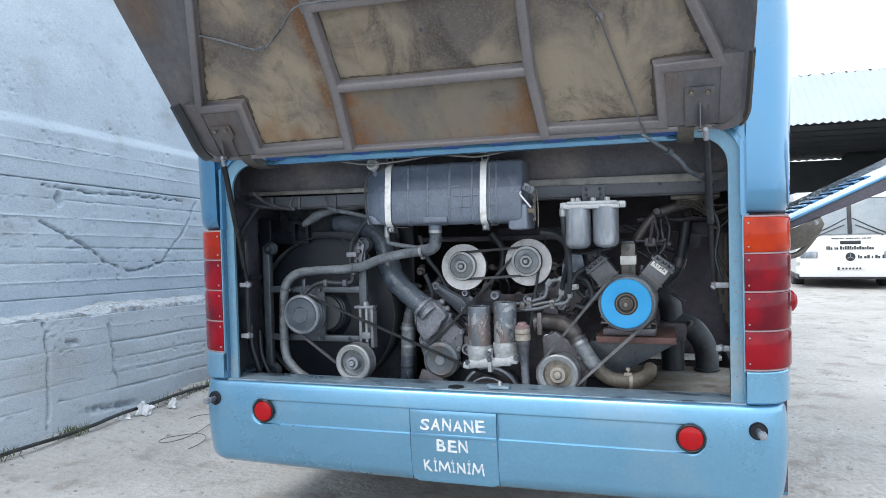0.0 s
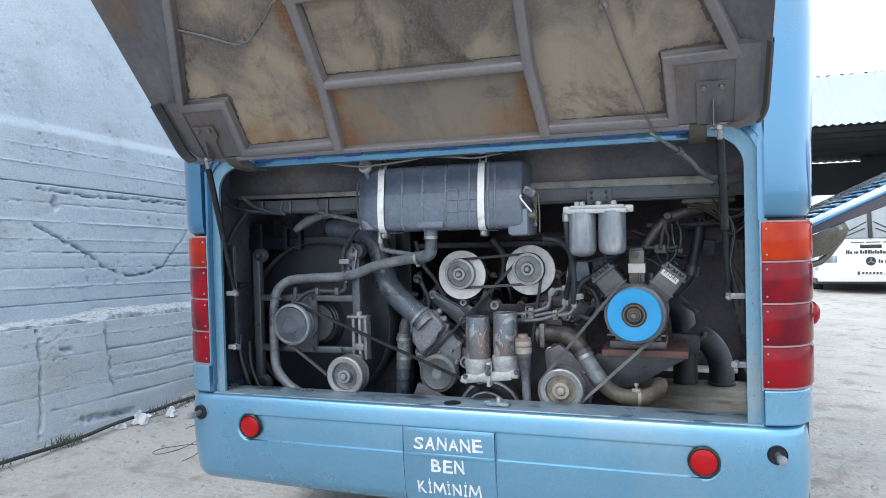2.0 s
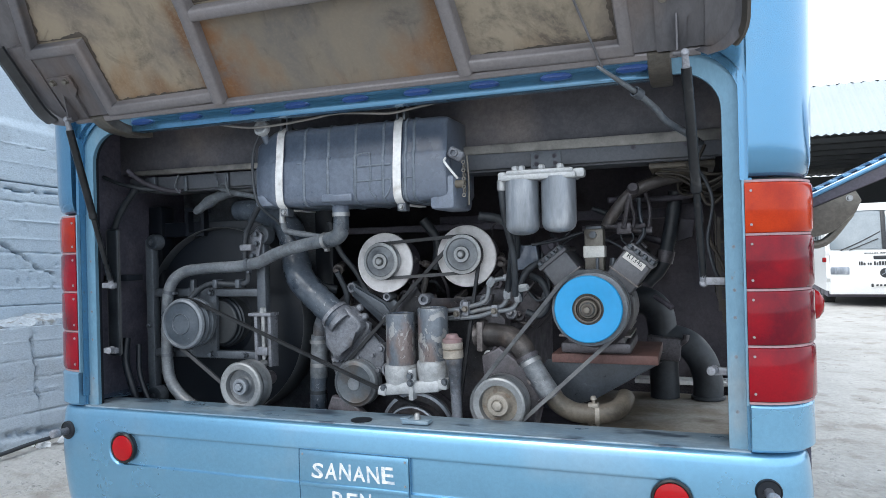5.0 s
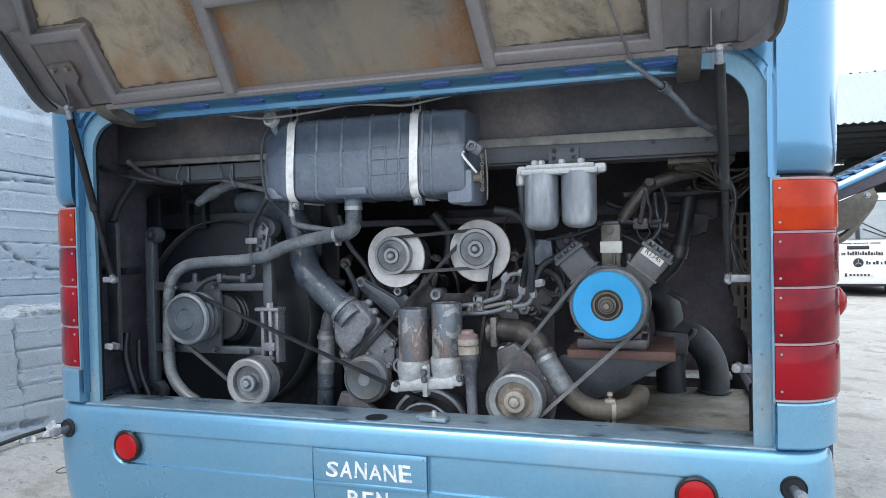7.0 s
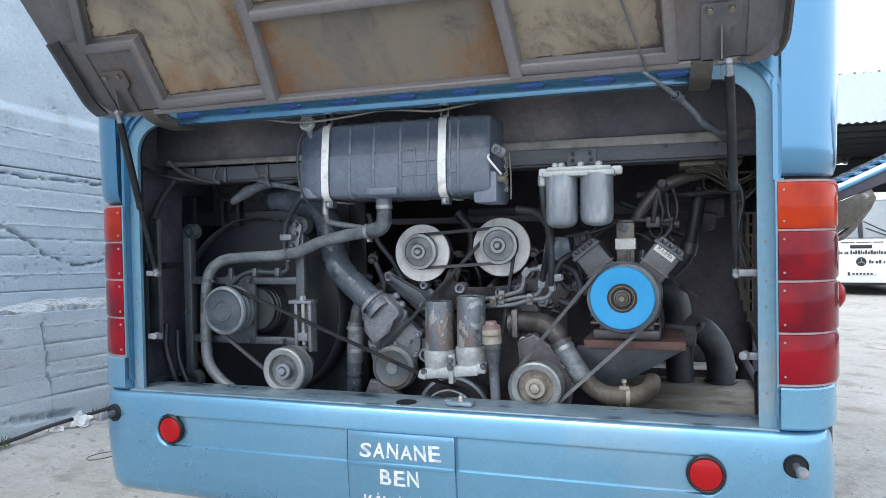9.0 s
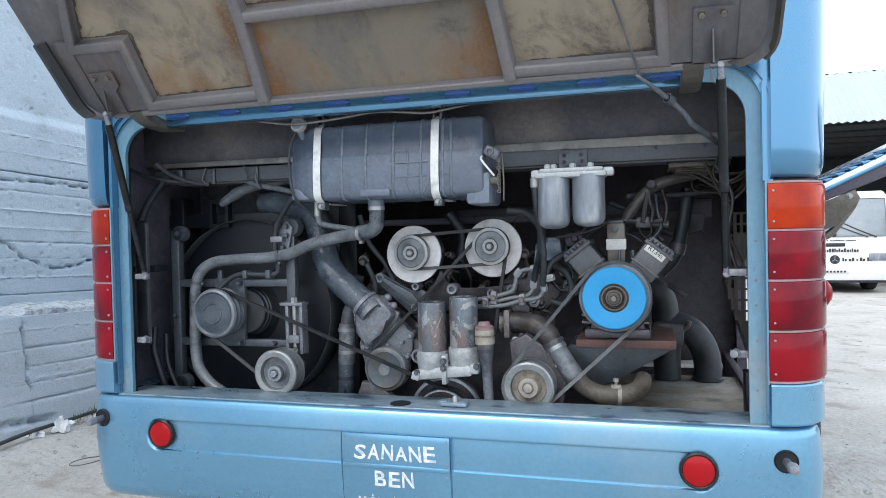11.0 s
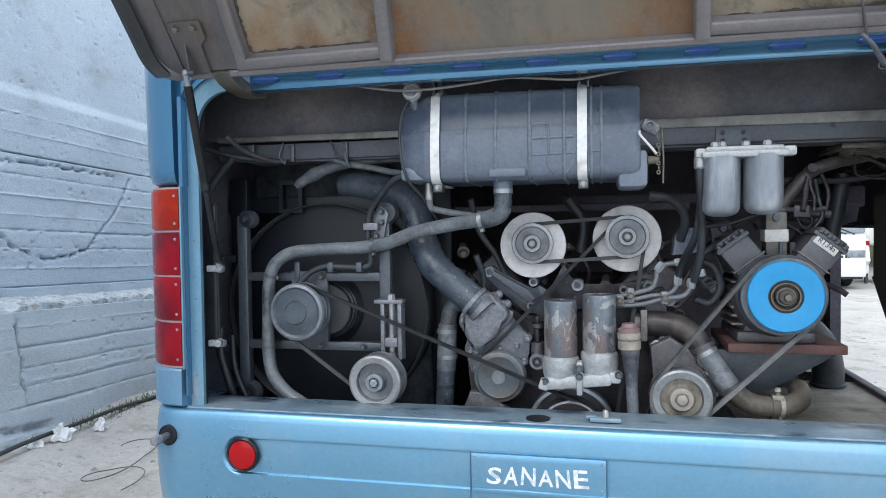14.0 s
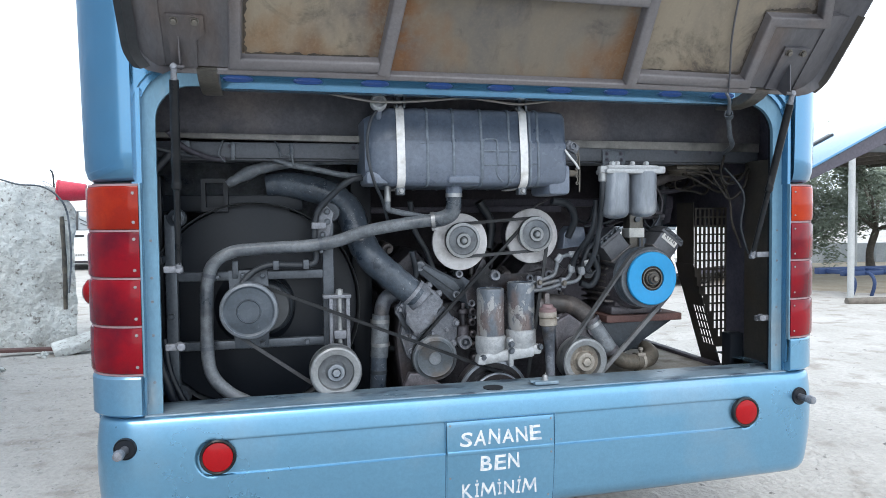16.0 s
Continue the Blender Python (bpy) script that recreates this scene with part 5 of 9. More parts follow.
for s in (-1, 1):
    # inner flange plates between frame and edge, with rubber corner
    bm = B()
    prism(bm, [(s * 0.815, 0.0), (s * 0.999, 0.0), (s * 0.999, 0.236), (s * 0.812, 0.220)], LID @ Matrix.Translation((0, 0, 0.004)), 0.030, 0.002)
    part("corner_plate", bm, M_lid_skin, lid, "grey corner plate of the lid")
    bm = B()
    prism(bm, [(s * 0.999, 0.0), (s * 1.030, 0.0), (s * 1.062, 0.030), (s * 1.077, 0.075), (s * 1.081, 0.262), (s * 0.999, 0.262)], LID @ Matrix.Translation((0, 0, -0.001)), 0.036, 0.003)
    part("corner_panel", bm, M_lid_skin, lid, "brownish pressed panel beside the corner plate")
    bm = B()
    rows = []
    for k in range(15):
        a = k / 14
        v = 0.275 - 0.26 * a
        corner = 0.085
        kk = max(0, (corner - 0.012 - v) / corner)
        half = 1.092 - corner + corner * math.sqrt(max(0, 1 - min(1, kk) ** 2))
        lip = ((0.006, -0.030), (0.010, 0.0), (-0.030, -0.006), (-0.034, -0.018), (-0.012, -0.036)) if s < 0 else ((0.003, -0.030), (0.005, -0.002), (-0.010, -0.004), (-0.015, -0.018), (-0.005, -0.034))
        rows.append([bm.verts.new(LID @ Vector((s * (half + o), v - 0.012 * kk, w))) for o, w in lip])
    for a, b in zip(rows, rows[1:]):
        for k in range(5):
            bm.faces.new((a[k], b[k], b[(k + 1) % 5], a[(k + 1) % 5]))
    part("corner_trim", bm, M_bezel if s < 0 else M_guard, lid, "dark edge trim at the lid's corner")
    # strut bracket
    bm = B()
    prism(bm, [(s * 0.936 - 0.048, 0.150), (s * 0.936 - 0.046, 0.000), (s * 0.936 + 0.020, 0.000), (s * 0.936 + 0.024, 0.080), (s * 0.936 + 0.046, 0.100), (s * 0.936 + 0.046, 0.150)], LID @ Matrix.Translation((0, 0, -0.006)), 0.010, 0.002)
    bracket = part("strut_bracket", bm, M_lid_skin, lid, "bolted steel strut bracket")
    for du in (-0.028, 0.024):
        piece("bolt", BOLT_DARK, lid, LID @ Matrix.Translation((s * 0.936 + du, 0.134, -0.008)) @ pose(0, 0, 0, 180))
    # curved hinge arm reaching into the bay
    bm = B()
    arm = [(-0.102, 1.756), (-0.066, 1.734), (-0.02, 1.720), (0.06, 1.716), (0.13, 1.724), (0.13, 1.755), (0.06, 1.742), (-0.005, 1.750), (-0.045, 1.764), (-0.080, 1.782)]
    xa = s * 0.893 - 0.028
    lo_v = [bm.verts.new((xa, y, z)) for y, z in arm]
    hi_v = [bm.verts.new((xa + 0.056, y, z)) for y, z in arm]
    n = len(arm)
    bm.faces.new(lo_v)
    bm.faces.new(hi_v)
    for i in range(n):
        bm.faces.new((lo_v[i], lo_v[(i + 1) % n], hi_v[(i + 1) % n], hi_v[i]))
    bmesh.ops.bevel(bm, geom=[e for e in bm.edges if abs(e.verts[0].co.x - e.verts[1].co.x) < 1e-5], offset=0.003, segments=1, affect="EDGES")
    part("hinge_arm", bm, M_hub_dark, lid, "curved brown hinge arm", 40)


def on_lid(u, v, w=0.02):
    return LID @ Vector((u, v, w))


bm = B()
tube(bm, [on_lid(-0.86, 0.54), on_lid(-0.75, 0.50), on_lid(-0.612, 0.455, 0.012), on_lid(-0.50, 0.52), on_lid(-0.40, 0.60, -0.012), on_lid(-0.30, 0.61, -0.014), on_lid(-0.1, 0.60, -0.016), on_lid(0.2, 0.59, -0.014), on_lid(0.36, 0.62, -0.014)], 0.0035, 8, 5)
part("lid_cable", bm, M_hose, lid, "thin dusty cable pinned across the lid")
bm = B()
tube(bm, [on_lid(0.56, 0.56), on_lid(0.60, 0.47), on_lid(0.629, 0.423, 0.015), on_lid(0.66, 0.30), on_lid(0.70, 0.16), on_lid(0.735, 0.05, 0.0), (0.757, -0.098, 1.738)], 0.0032, 8, 5)
part("lid_cable", bm, M_lid_skin, lid, "thin dusty cable running down the lid")
for u, v in ((-0.612, 0.455), (0.629, 0.423)):
    bm = B()
    lathe(bm, [(0.0, 0.014), (0.012, 0.012), (0.014, 0.0), (0.0, 0.0)], LID @ Matrix.Translation((u, v, 0.028)) @ pose(0, 0, 0, 180), 14)
    part("cable_clip", bm, M_lid, lid)

# side flap of the engine bay, swung up on its hinge
a = radians(25.5)
FLAP = Matrix(((math.cos(a), 0, -math.sin(a), 1.262), (0, 1, 0, 0), (math.sin(a), 0, math.cos(a), 1.405), (0, 0, 0, 1)))
bm = B()
obox(bm, FLAP @ Matrix.Translation((0.45, 1.05, 0.0)), 0.90, 1.26, 0.012, 0.004)
flap = part("side_flap", bm, M_blue, bus, "blue side flap of the engine bay, swung up")
bm = B()
obox(bm, FLAP @ Matrix.Translation((0.45, 1.05, -0.018)), 0.86, 1.20, 0.02, 0.003)
part("flap_lining", bm, M_black, flap)
EDGE = FLAP @ Matrix(((1, 0, 0, 0), (0, 0, -1, 0), (0, 1, 0, 0), (0, 0, 0, 1)))
for y in (0.44, 1.68):
    bm = B()
    prism(bm, [(0.02, -0.006), (0.90, -0.006), (0.90, -0.075), (0.86, -0.078), (0.02, -0.030)], EDGE @ Matrix.Translation((0, 0, -y)), 0.016, 0.003)
    part("flap_rim", bm, M_black, flap)
bm = B()
obox(bm, FLAP @ Matrix.Translation((0.89, 1.05, -0.040)), 0.018, 1.22, 0.066, 0.004)
part("flap_rim", bm, M_black, flap)
for i in range(9):
    u = 0.055 + 0.045 * i
    bm = B()
    obox(bm, FLAP @ Matrix.Translation((u + 0.006, 0.90, 0.0065)), 0.016, 0.30, 0.002)
    part("louvre_slot", bm, M_black, flap)
    bm = B()
    prism(bm, [(u + 0.010, 0.006), (u + 0.040, 0.006), (u + 0.034, 0.012), (u + 0.006, 0.020)], EDGE @ Matrix.Translation((0, 0, -1.05)), 0.30, 0.002)
    part("louvre", bm, M_blue, flap)
bm = B()
obox(bm, FLAP @ Matrix.Translation((0.62, 0.72, 0.008)), 0.22, 0.035, 0.012, 0.004)
part("flap_latch", bm, M_bezel, flap)
bm = B()
prism(bm, [(1.245, 1.30), (1.30, 1.30), (1.35, 1.315), (1.41, 1.37), (1.425, 1.405), (1.41, 1.435), (1.30, 1.385), (1.245, 1.38)], front(0.442), 0.012, 0.002)
tube(bm, [(1.25, 0.45, 1.28), (1.33, 0.45, 1.285), (1.40, 0.45, 1.37)], 0.012, 10, 4)
part("flap_arm", bm, M_hub_dark, flap, "dark hinge linkage of the flap")
for x, z in ((1.285, 1.352), (1.394, 1.412)):
    piece("bolt", BOLT_BRIGHT, flap, aim((x, 0.43, z)))

# ---------- engine bay shell ----------
bm = B()
box(bm, -1.215, -1.19, 0.15, 1.72, 0.42, 1.85)
part("bay_side", bm, M_bay_side, bus)
SIDE = Matrix(((0, 0, 1, 1.19), (1, 0, 0, 0), (0, 1, 0, 0), (0, 0, 0, 1)))
bm = B()
ring_prism(bm, [(0.515, 0.52), (1.62, 0.52), (1.62, 1.297), (0.515, 1.297)], [(0.12, 0.42), (1.70, 0.42), (1.70, 1.85), (0.12, 1.85)], SIDE, 0.045)
part("bay_side", bm, M_bay_side, bus)
bm = B()
box(bm, 1.125, 1.16, 0.44, 1.66, 0.55, 0.695, 0.004)
part("side_sill", bm, M_black, bus)
bm = B()
box(bm, -1.22, 1.22, 1.70, 1.74, 0.42, 1.85)
box(bm, -1.22, 1.22, 0.20, 1.72, 1.84, 1.88)
part("bay_lining", bm, M_lining, bus, "engine bay lining, coloured paler to lift the dark")
bm = B()
box(bm, -1.19, 1.19, 0.30, 0.312, 1.62, 1.84, 0.002)
part("bay_header", bm, M_back, bus, "dusty dark panel above the engine")
bm = B()
prism(bm, [(-1.13, 1.628), (1.17, 1.622), (1.17, 1.588), (-1.13, 1.611)], front(0.30), 0.024, 0.003)
part("bay_rail", bm, M_rail, bus, "dusty bare metal rail across the bay")
bm = B()
box(bm, -1.13, 1.17, 0.282, 0.33, 1.546, 1.60, 0.005)
box(bm, -1.03, 1.03, 0.30, 0.42, 1.540, 1.552, 0.002)
beam = part("bay_beam", bm, M_beam, bus, "grey steel beam across the bay")
for x in (-0.852, -0.662):
    bm = B()
    box(bm, x - 0.007, x + 0.008, 0.272, 0.285, 1.538, 1.598, 0.002)
    part("beam_clip", bm, M_frame, bus)
HOLE = bolt_mesh("beam_hole", 0.006, 0.002, M_black)
for x in (-0.86, -0.66, -0.45, 0.80, 0.95):
    piece("beam_hole", HOLE, beam, aim((x, 0.282, 1.585)))
bm = B()
box(bm, 0.58, 1.13, 0.10, 1.11, 0.655, 0.680, 0.004)
part("bay_floor", bm, M_floor, bus, "dusty brown floor plate of the engine bay")
bm = B()
tube(bm, [(0.915, 0.36, 0.684), (0.94, 0.345, 0.685), (0.99, 0.34, 0.684), (1.02, 0.355, 0.688)], [0.003, 0.0035, 0.003, 0.002], 6, 3)
tagged(part("rubber_strip", bm, M_bezel), "short black rubber strip lying on the bay floor", "strip")
bm = B()
box(bm, 0.70, 1.10, 1.36, 1.46, 0.665, 0.684, 0.003)
part("floor_strip", bm, M_strap, bus, "pale strip at the far side of the floor")
# Added panel in hose grey, to brighten the dark behind the fan.
bm = B()
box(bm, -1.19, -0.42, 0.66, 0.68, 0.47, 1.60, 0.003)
part("bay_fill_panel", bm, M_hose, bus, "added panel behind the fan that lifts the dark bay")
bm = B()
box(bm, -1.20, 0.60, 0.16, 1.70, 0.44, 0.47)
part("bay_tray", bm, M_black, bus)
bm = B()
box(bm, -1.05, 1.04, 0.05, 0.12, 0.55, 0.762, 0.004)
part("bay_sill", bm, M_black, bus)

# slotted guard plate facing the rear, its flange bent forward along a slanting lower edge
def slotted(bm, m, us, vs, keep, hole, thick):
    """A plate in the pose m: cells between the lines us and vs; every second cell of both is a slot."""
    made = {}
    faces = []

    def at(u, v):
        if (u, v) not in made:
            made[(u, v)] = bm.verts.new(m @ Vector((u, v, 0)))
        return made[(u, v)]
    for i in range(len(us) - 1):
        for j in range(len(vs) - 1):
            cu, cv = (us[i] + us[i + 1]) / 2, (vs[j] + vs[j + 1]) / 2
            if not keep(cu, cv) or (i % 2 and j % 2 and hole(cu, cv)):
                continue
            faces.append(bm.faces.new((at(us[i], vs[j]), at(us[i + 1], vs[j]), at(us[i + 1], vs[j + 1]), at(us[i], vs[j + 1]))))
    bmesh.ops.recalc_face_normals(bm, faces=faces)
    bmesh.ops.solidify(bm, geom=faces, thickness=thick)
    return bm


def slot_lines(start, gap, slot, count):
    out = [start]
    for k in range(count):
        out += [out[-1] + gap, out[-1] + gap + slot]
    return out + [out[-1] + gap]


def slant(z):
    return 1.03 if z > 1.13 else 1.03 + (1.13 - z) * 0.306


bm = B()
slotted(bm, front(0.513), slot_lines(1.0345, 0.0105, 0.0105, 7), slot_lines(0.765, 0.0075, 0.030, 16), lambda u, v: u > slant(v) - 0.006, lambda u, v: u > slant(v) + 0.016 and v > 0.80, 0.003)
guard = part("guard_plate", bm, M_guard, bus, "black guard plate pierced with rows of slots")
bm = B()
box(bm, 1.029, 1.032, 0.513, 0.640, 1.13, 1.395)
part("guard_flange", bm, M_guard, guard)
bm = B()
way = Vector((0.306, 0, -1)).normalized()
tilt = Matrix(((0, way.x, -way.z, 1.03), (1, 0, 0, 0.513), (0, way.z, way.x, 1.13), (0, 0, 0, 1)))
slotted(bm, tilt, slot_lines(0.0, 0.0105, 0.0105, 6), slot_lines(0.0, 0.0075, 0.030, 12), lambda u, v: True, lambda u, v: 0.015 < u < 0.095 and 0.205 < v < 0.38, 0.003)
part("guard_flange", bm, M_guard, guard)
bm = B()
box(bm, 1.12, 1.185, 0.12, 0.30, 0.66, 1.55, 0.004)
part("corner_post", bm, M_guard, bus)
bm = B()
box(bm, 1.06, 1.12, 0.30, 0.36, 0.68, 0.86, 0.006)
part("foot_block", bm, M_fan, bus)

# brackets on the flange
for s in (-1, 1):
    for z, k in ((1.192, 0), (0.958, 1)):
        bm = B()
        box(bm, min(s * 1.045, s * 0.99), max(s * 1.045, s * 0.99), 0.052, 0.07, z - 0.010, z + 0.010, 0.003)
        if k:
            lathe(bm, [(0.0, 0.03), (0.011, 0.028), (0.013, 0.0), (0.0, 0.0)], aim((s * 1.005, 0.055, z + 0.004), (-0.3 * s, -1, 0)), 16)
        part("catch_bracket", bm, M_iron, bus, "grey metal bracket on the flange")

# ---------- things in the engine bay ----------
# gas struts of the lid
for s, top_p, bot_p in ((-1, (-0.974, -0.142, 1.752), (-1.002, 0.058, 1.190)), (1, (0.954, -0.162, 1.736), (0.986, 0.075, 1.186))):
    strut = thing("gas_strut", bot_p, "black gas strut holding up the engine lid", "gas strut", "struts of the lid")
    a, b = Vector(top_p), Vector(bot_p)
    d = (b - a).normalized()
    mid = a + (b - a) * 0.56
    bm = B()
    tube(bm, [a + d * 0.035, mid], 0.0125, 18, 1)
    lathe(bm, [(0.0125, -0.012), (0.0138, -0.008), (0.0138, 0.006), (0.0095, 0.012)], aim(mid, d), 18)
    part("strut_cylinder", bm, M_gloss, strut)
    bm = B()
    tube(bm, [mid, b - d * 0.02], 0.0092, 16, 1)
    part("strut_rod", bm, M_gloss, strut)
    bm = B()
    tube(bm, [a - d * 0.002, a + d * 0.04], [0.0075, 0.0095], 14, 1)
    lathe(bm, [(0.0, 0.010), (0.008, 0.007), (0.0105, 0.0), (0.008, -0.007), (0.0, -0.010)], aim(a, (0, -1, 0.2)), 16)
    part("ball_joint", bm, M_iron, strut, "pale metal ball joint")
    bm = B()
    tube(bm, [b - d * 0.03, b + d * 0.006], [0.009, 0.010], 14, 1)
    lathe(bm, [(0.0, 0.012), (0.010, 0.008), (0.012, 0.0), (0.010, -0.008), (0.0, -0.012)], aim(b, (0, -1, 0.2)), 16)
    part("ball_joint", bm, M_iron, strut, "pale metal ball joint")
    bm = B()
    u = a.x - s * 0.017
    fin = [LID @ Vector((u, 0.095, -0.004)), LID @ Vector((u, 0.0, -0.004)), a + Vector((0, 0.014, -0.006)), a + Vector((0, -0.010, 0.006))]
    sides = [[bm.verts.new((u + o, p.y, p.z)) for p in fin] for o in (-0.002, 0.002)]
    for side in sides:
        bm.faces.new(side)
    for k in range(4):
        bm.faces.new((sides[0][k], sides[0][(k + 1) % 4], sides[1][(k + 1) % 4], sides[1][k]))
    tube(bm, [(u - s * 0.010, a.y, a.z), (a.x, a.y, a.z)], 0.006, 10, 1)
    part("strut_link", bm, M_lid_skin, strut, "triangular steel fin between strut and lid")

# radiator fan with its steel frame and pulley
fan = thing("radiator_fan", (-0.80, 0.40, 0.62), "large black radiator fan behind a steel frame", "fan")
C = Vector((-0.795, 0.40, 1.03))
bm = B()
lathe(bm, [(0.368, -0.12), (0.368, 0.0), (0.3705, 0.004), (0.373, 0.0), (0.373, -0.12)], aim(C), 96)
part("shroud", bm, M_drum, fan, "thin black ring of the fan shroud")
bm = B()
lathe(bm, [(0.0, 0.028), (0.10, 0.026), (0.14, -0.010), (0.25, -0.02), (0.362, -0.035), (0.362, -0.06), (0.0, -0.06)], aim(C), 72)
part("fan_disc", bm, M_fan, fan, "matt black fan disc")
bm = B()
lathe(bm, [(0.0, 0.03), (0.082, 0.03), (0.086, 0.026), (0.088, 0.012), (0.094, 0.008), (0.094, 0.0), (0.099, -0.004), (0.101, -0.02), (0.101, -0.06), (0.0, -0.06)], aim((-0.762, 0.36, 1.034)), 48)
part("bearing_housing", bm, M_drum, fan)
for x0, x1, z0, z1, nm in ((-1.078, -1.040, 0.60, 1.36, "frame_post"), (-0.562, -0.523, 0.895, 1.37, "frame_post")):
    bm = B()
    box(bm, x0, x1, 0.30, 0.335, z0, z1, 0.006)
    part(nm, bm, M_frame, fan)
for z in (1.149, 0.914):
    bm = B()
    box(bm, -1.045, -0.555, 0.306, 0.334, z - 0.015, z + 0.015, 0.004)
    part("frame_bar", bm, M_frame, fan)
bm = B()
prism(bm, [(-0.88, 1.168), (-0.748, 1.168), (-0.745, 1.10), (-0.748, 0.90), (-0.86, 0.90), (-0.87, 1.02)], front(0.318), 0.014, 0.003)
box(bm, -0.865, -0.845, 0.30, 0.32, 1.14, 1.20, 0.003)
part("mounting_plate", bm, M_frame, fan)
for x, z in ((-0.83, 1.15), (-0.765, 1.15), (-0.77, 0.915), (-0.95, 1.149), (-1.06, 1.02), (-0.62, 0.915)):
    piece("bolt", BOLT, fan, aim((x, 0.296, z)))
for x, z, r in ((-1.040, 1.348, 0.031), (-0.535, 1.362, 0.037), (-1.048, 0.742, 0.040)):
    bm = B()
    lathe(bm, [(0.0, 0.016), (0.010, 0.016), (0.012, 0.010), (r * 0.88, 0.008), (r, 0.0), (r, -0.03), (0.0, -0.03)], aim((x, 0.305, z)), 28)
    part("mount_boss", bm, M_frame, fan, "round rubber mount")
bm = B()
lathe(bm, [(0.0, 0.004), (0.034, 0.004), (0.037, 0.008), (0.040, 0.004), (0.075, 0.0), (0.082, 0.004), (0.090, 0.0), (0.094, -0.010), (0.090, -0.022), (0.082, -0.030), (0.092, -0.038), (0.092, -0.046), (0.082, -0.054), (0.092, -0.062), (0.092, -0.076), (0.07, -0.085), (0.06, -0.13), (0.0, -0.13)], aim((-0.808, 0.185, 1.042)), 56)
part("fan_pulley", bm, M_pulley_dark, fan, "grey grooved fan pulley")
# belt tensioner
bm = B()
box(bm, -0.545, -0.532, 0.255, 0.30, 0.885, 1.072, 0.002)
box(bm, -0.487, -0.474, 0.255, 0.30, 0.885, 1.072, 0.002)
box(bm, -0.565, -0.470, 0.25, 0.305, 1.066, 1.078, 0.002)
box(bm, -0.545, -0.474, 0.295, 0.302, 0.88, 1.07, 0.002)
box(bm, -0.530, -0.488, 0.25, 0.29, 0.925, 0.955, 0.003)
part("tensioner_bracket", bm, M_iron, fan, "dusty slotted tensioner bracket")
bm = B()
tube(bm, [(-0.509, 0.262, 0.91), (-0.509, 0.262, 1.085)], 0.008, 12, 1)
lathe(bm, [(0.0, 0.022), (0.012, 0.018), (0.014, 0.0), (0.0, 0.0)], Matrix.Translation((-0.509, 0.262, 1.078)), 6)
lathe(bm, [(0.0, 0.02), (0.014, 0.02), (0.014, -0.01), (0.0, -0.01)], aim((-0.509, 0.255, 0.895)), 6)
part("tensioner_screw", bm, M_pulley, fan, "pale threaded tensioner rod")

# idler pulley
idler = thing("idler_pulley", (-0.533, 0.19, 0.74), "grey idler pulley with a dished face", "pulley")


def dished_pulley(parent, at, r, depth, mat_rim, mat_face, mat_hub, hub=0.35):
    m = aim(at)
    bm = B()
    lathe(bm, [(r * 0.66, -0.020), (r * 0.70, 0.0), (r * 0.90, 0.003), (r * 0.97, 0.0), (r, -0.006), (r * 0.985, -0.018), (r * 0.90, -0.028), (r * 0.985, -0.040), (r, -0.048), (r, -depth), (r * 0.5, -depth)], m, 56)
    part("pulley_rim", bm, mat_rim, parent)
    bm = B()
    lathe(bm, [(0.0, -0.014), (r * hub, -0.014), (r * hub * 1.2, -0.020), (r * 0.64, -0.020), (r * 0.67, -0.019), (r * 0.67, -0.026), (0.0, -0.026)], m, 48)
    part("pulley_web", bm, mat_face, parent)
    bm = B()
    lathe(bm, [(r * hub, -0.014), (r * hub, 0.000), (r * hub * 0.92, 0.006), (r * hub * 0.55, 0.007), (r * hub * 0.50, 0.004), (0.0, 0.004)], m, 36)
    lathe(bm, [(r * hub * 0.45, 0.004), (r * hub * 0.45, 0.014), (r * hub * 0.35, 0.016), (0.0, 0.016)], m, 6)
    part("pulley_hub", bm, mat_hub, parent)
    bm = B()
    lathe(bm, [(r * 0.3, -depth), (r * 0.3, -depth - 0.12), (0.0, -depth - 0.12)], m, 24)
    part("pulley_shaft", bm, M_grime, parent)


dished_pulley(idler, (-0.533, 0.150, 0.831), 0.086, 0.066, M_pulley, M_pulley, M_pulley_dark, 0.34)

# engine block and its mounted parts
eng = thing("engine", (0.05, 0.75, 0.5), "dusty diesel engine with cast covers and pulleys", "engine")
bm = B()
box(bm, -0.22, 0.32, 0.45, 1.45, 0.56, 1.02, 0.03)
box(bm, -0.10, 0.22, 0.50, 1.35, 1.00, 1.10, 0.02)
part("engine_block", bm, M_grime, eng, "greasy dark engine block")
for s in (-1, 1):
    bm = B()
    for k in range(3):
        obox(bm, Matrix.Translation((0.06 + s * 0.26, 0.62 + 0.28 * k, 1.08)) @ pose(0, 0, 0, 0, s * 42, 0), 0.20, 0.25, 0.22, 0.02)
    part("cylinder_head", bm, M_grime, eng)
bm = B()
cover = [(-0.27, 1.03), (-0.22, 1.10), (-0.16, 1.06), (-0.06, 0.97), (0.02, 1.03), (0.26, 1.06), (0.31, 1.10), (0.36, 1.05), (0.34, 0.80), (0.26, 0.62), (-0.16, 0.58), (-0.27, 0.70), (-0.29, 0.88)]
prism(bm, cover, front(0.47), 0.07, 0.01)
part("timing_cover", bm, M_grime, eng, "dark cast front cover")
# cast carrier and pressed plate under the white discs
bm = B()
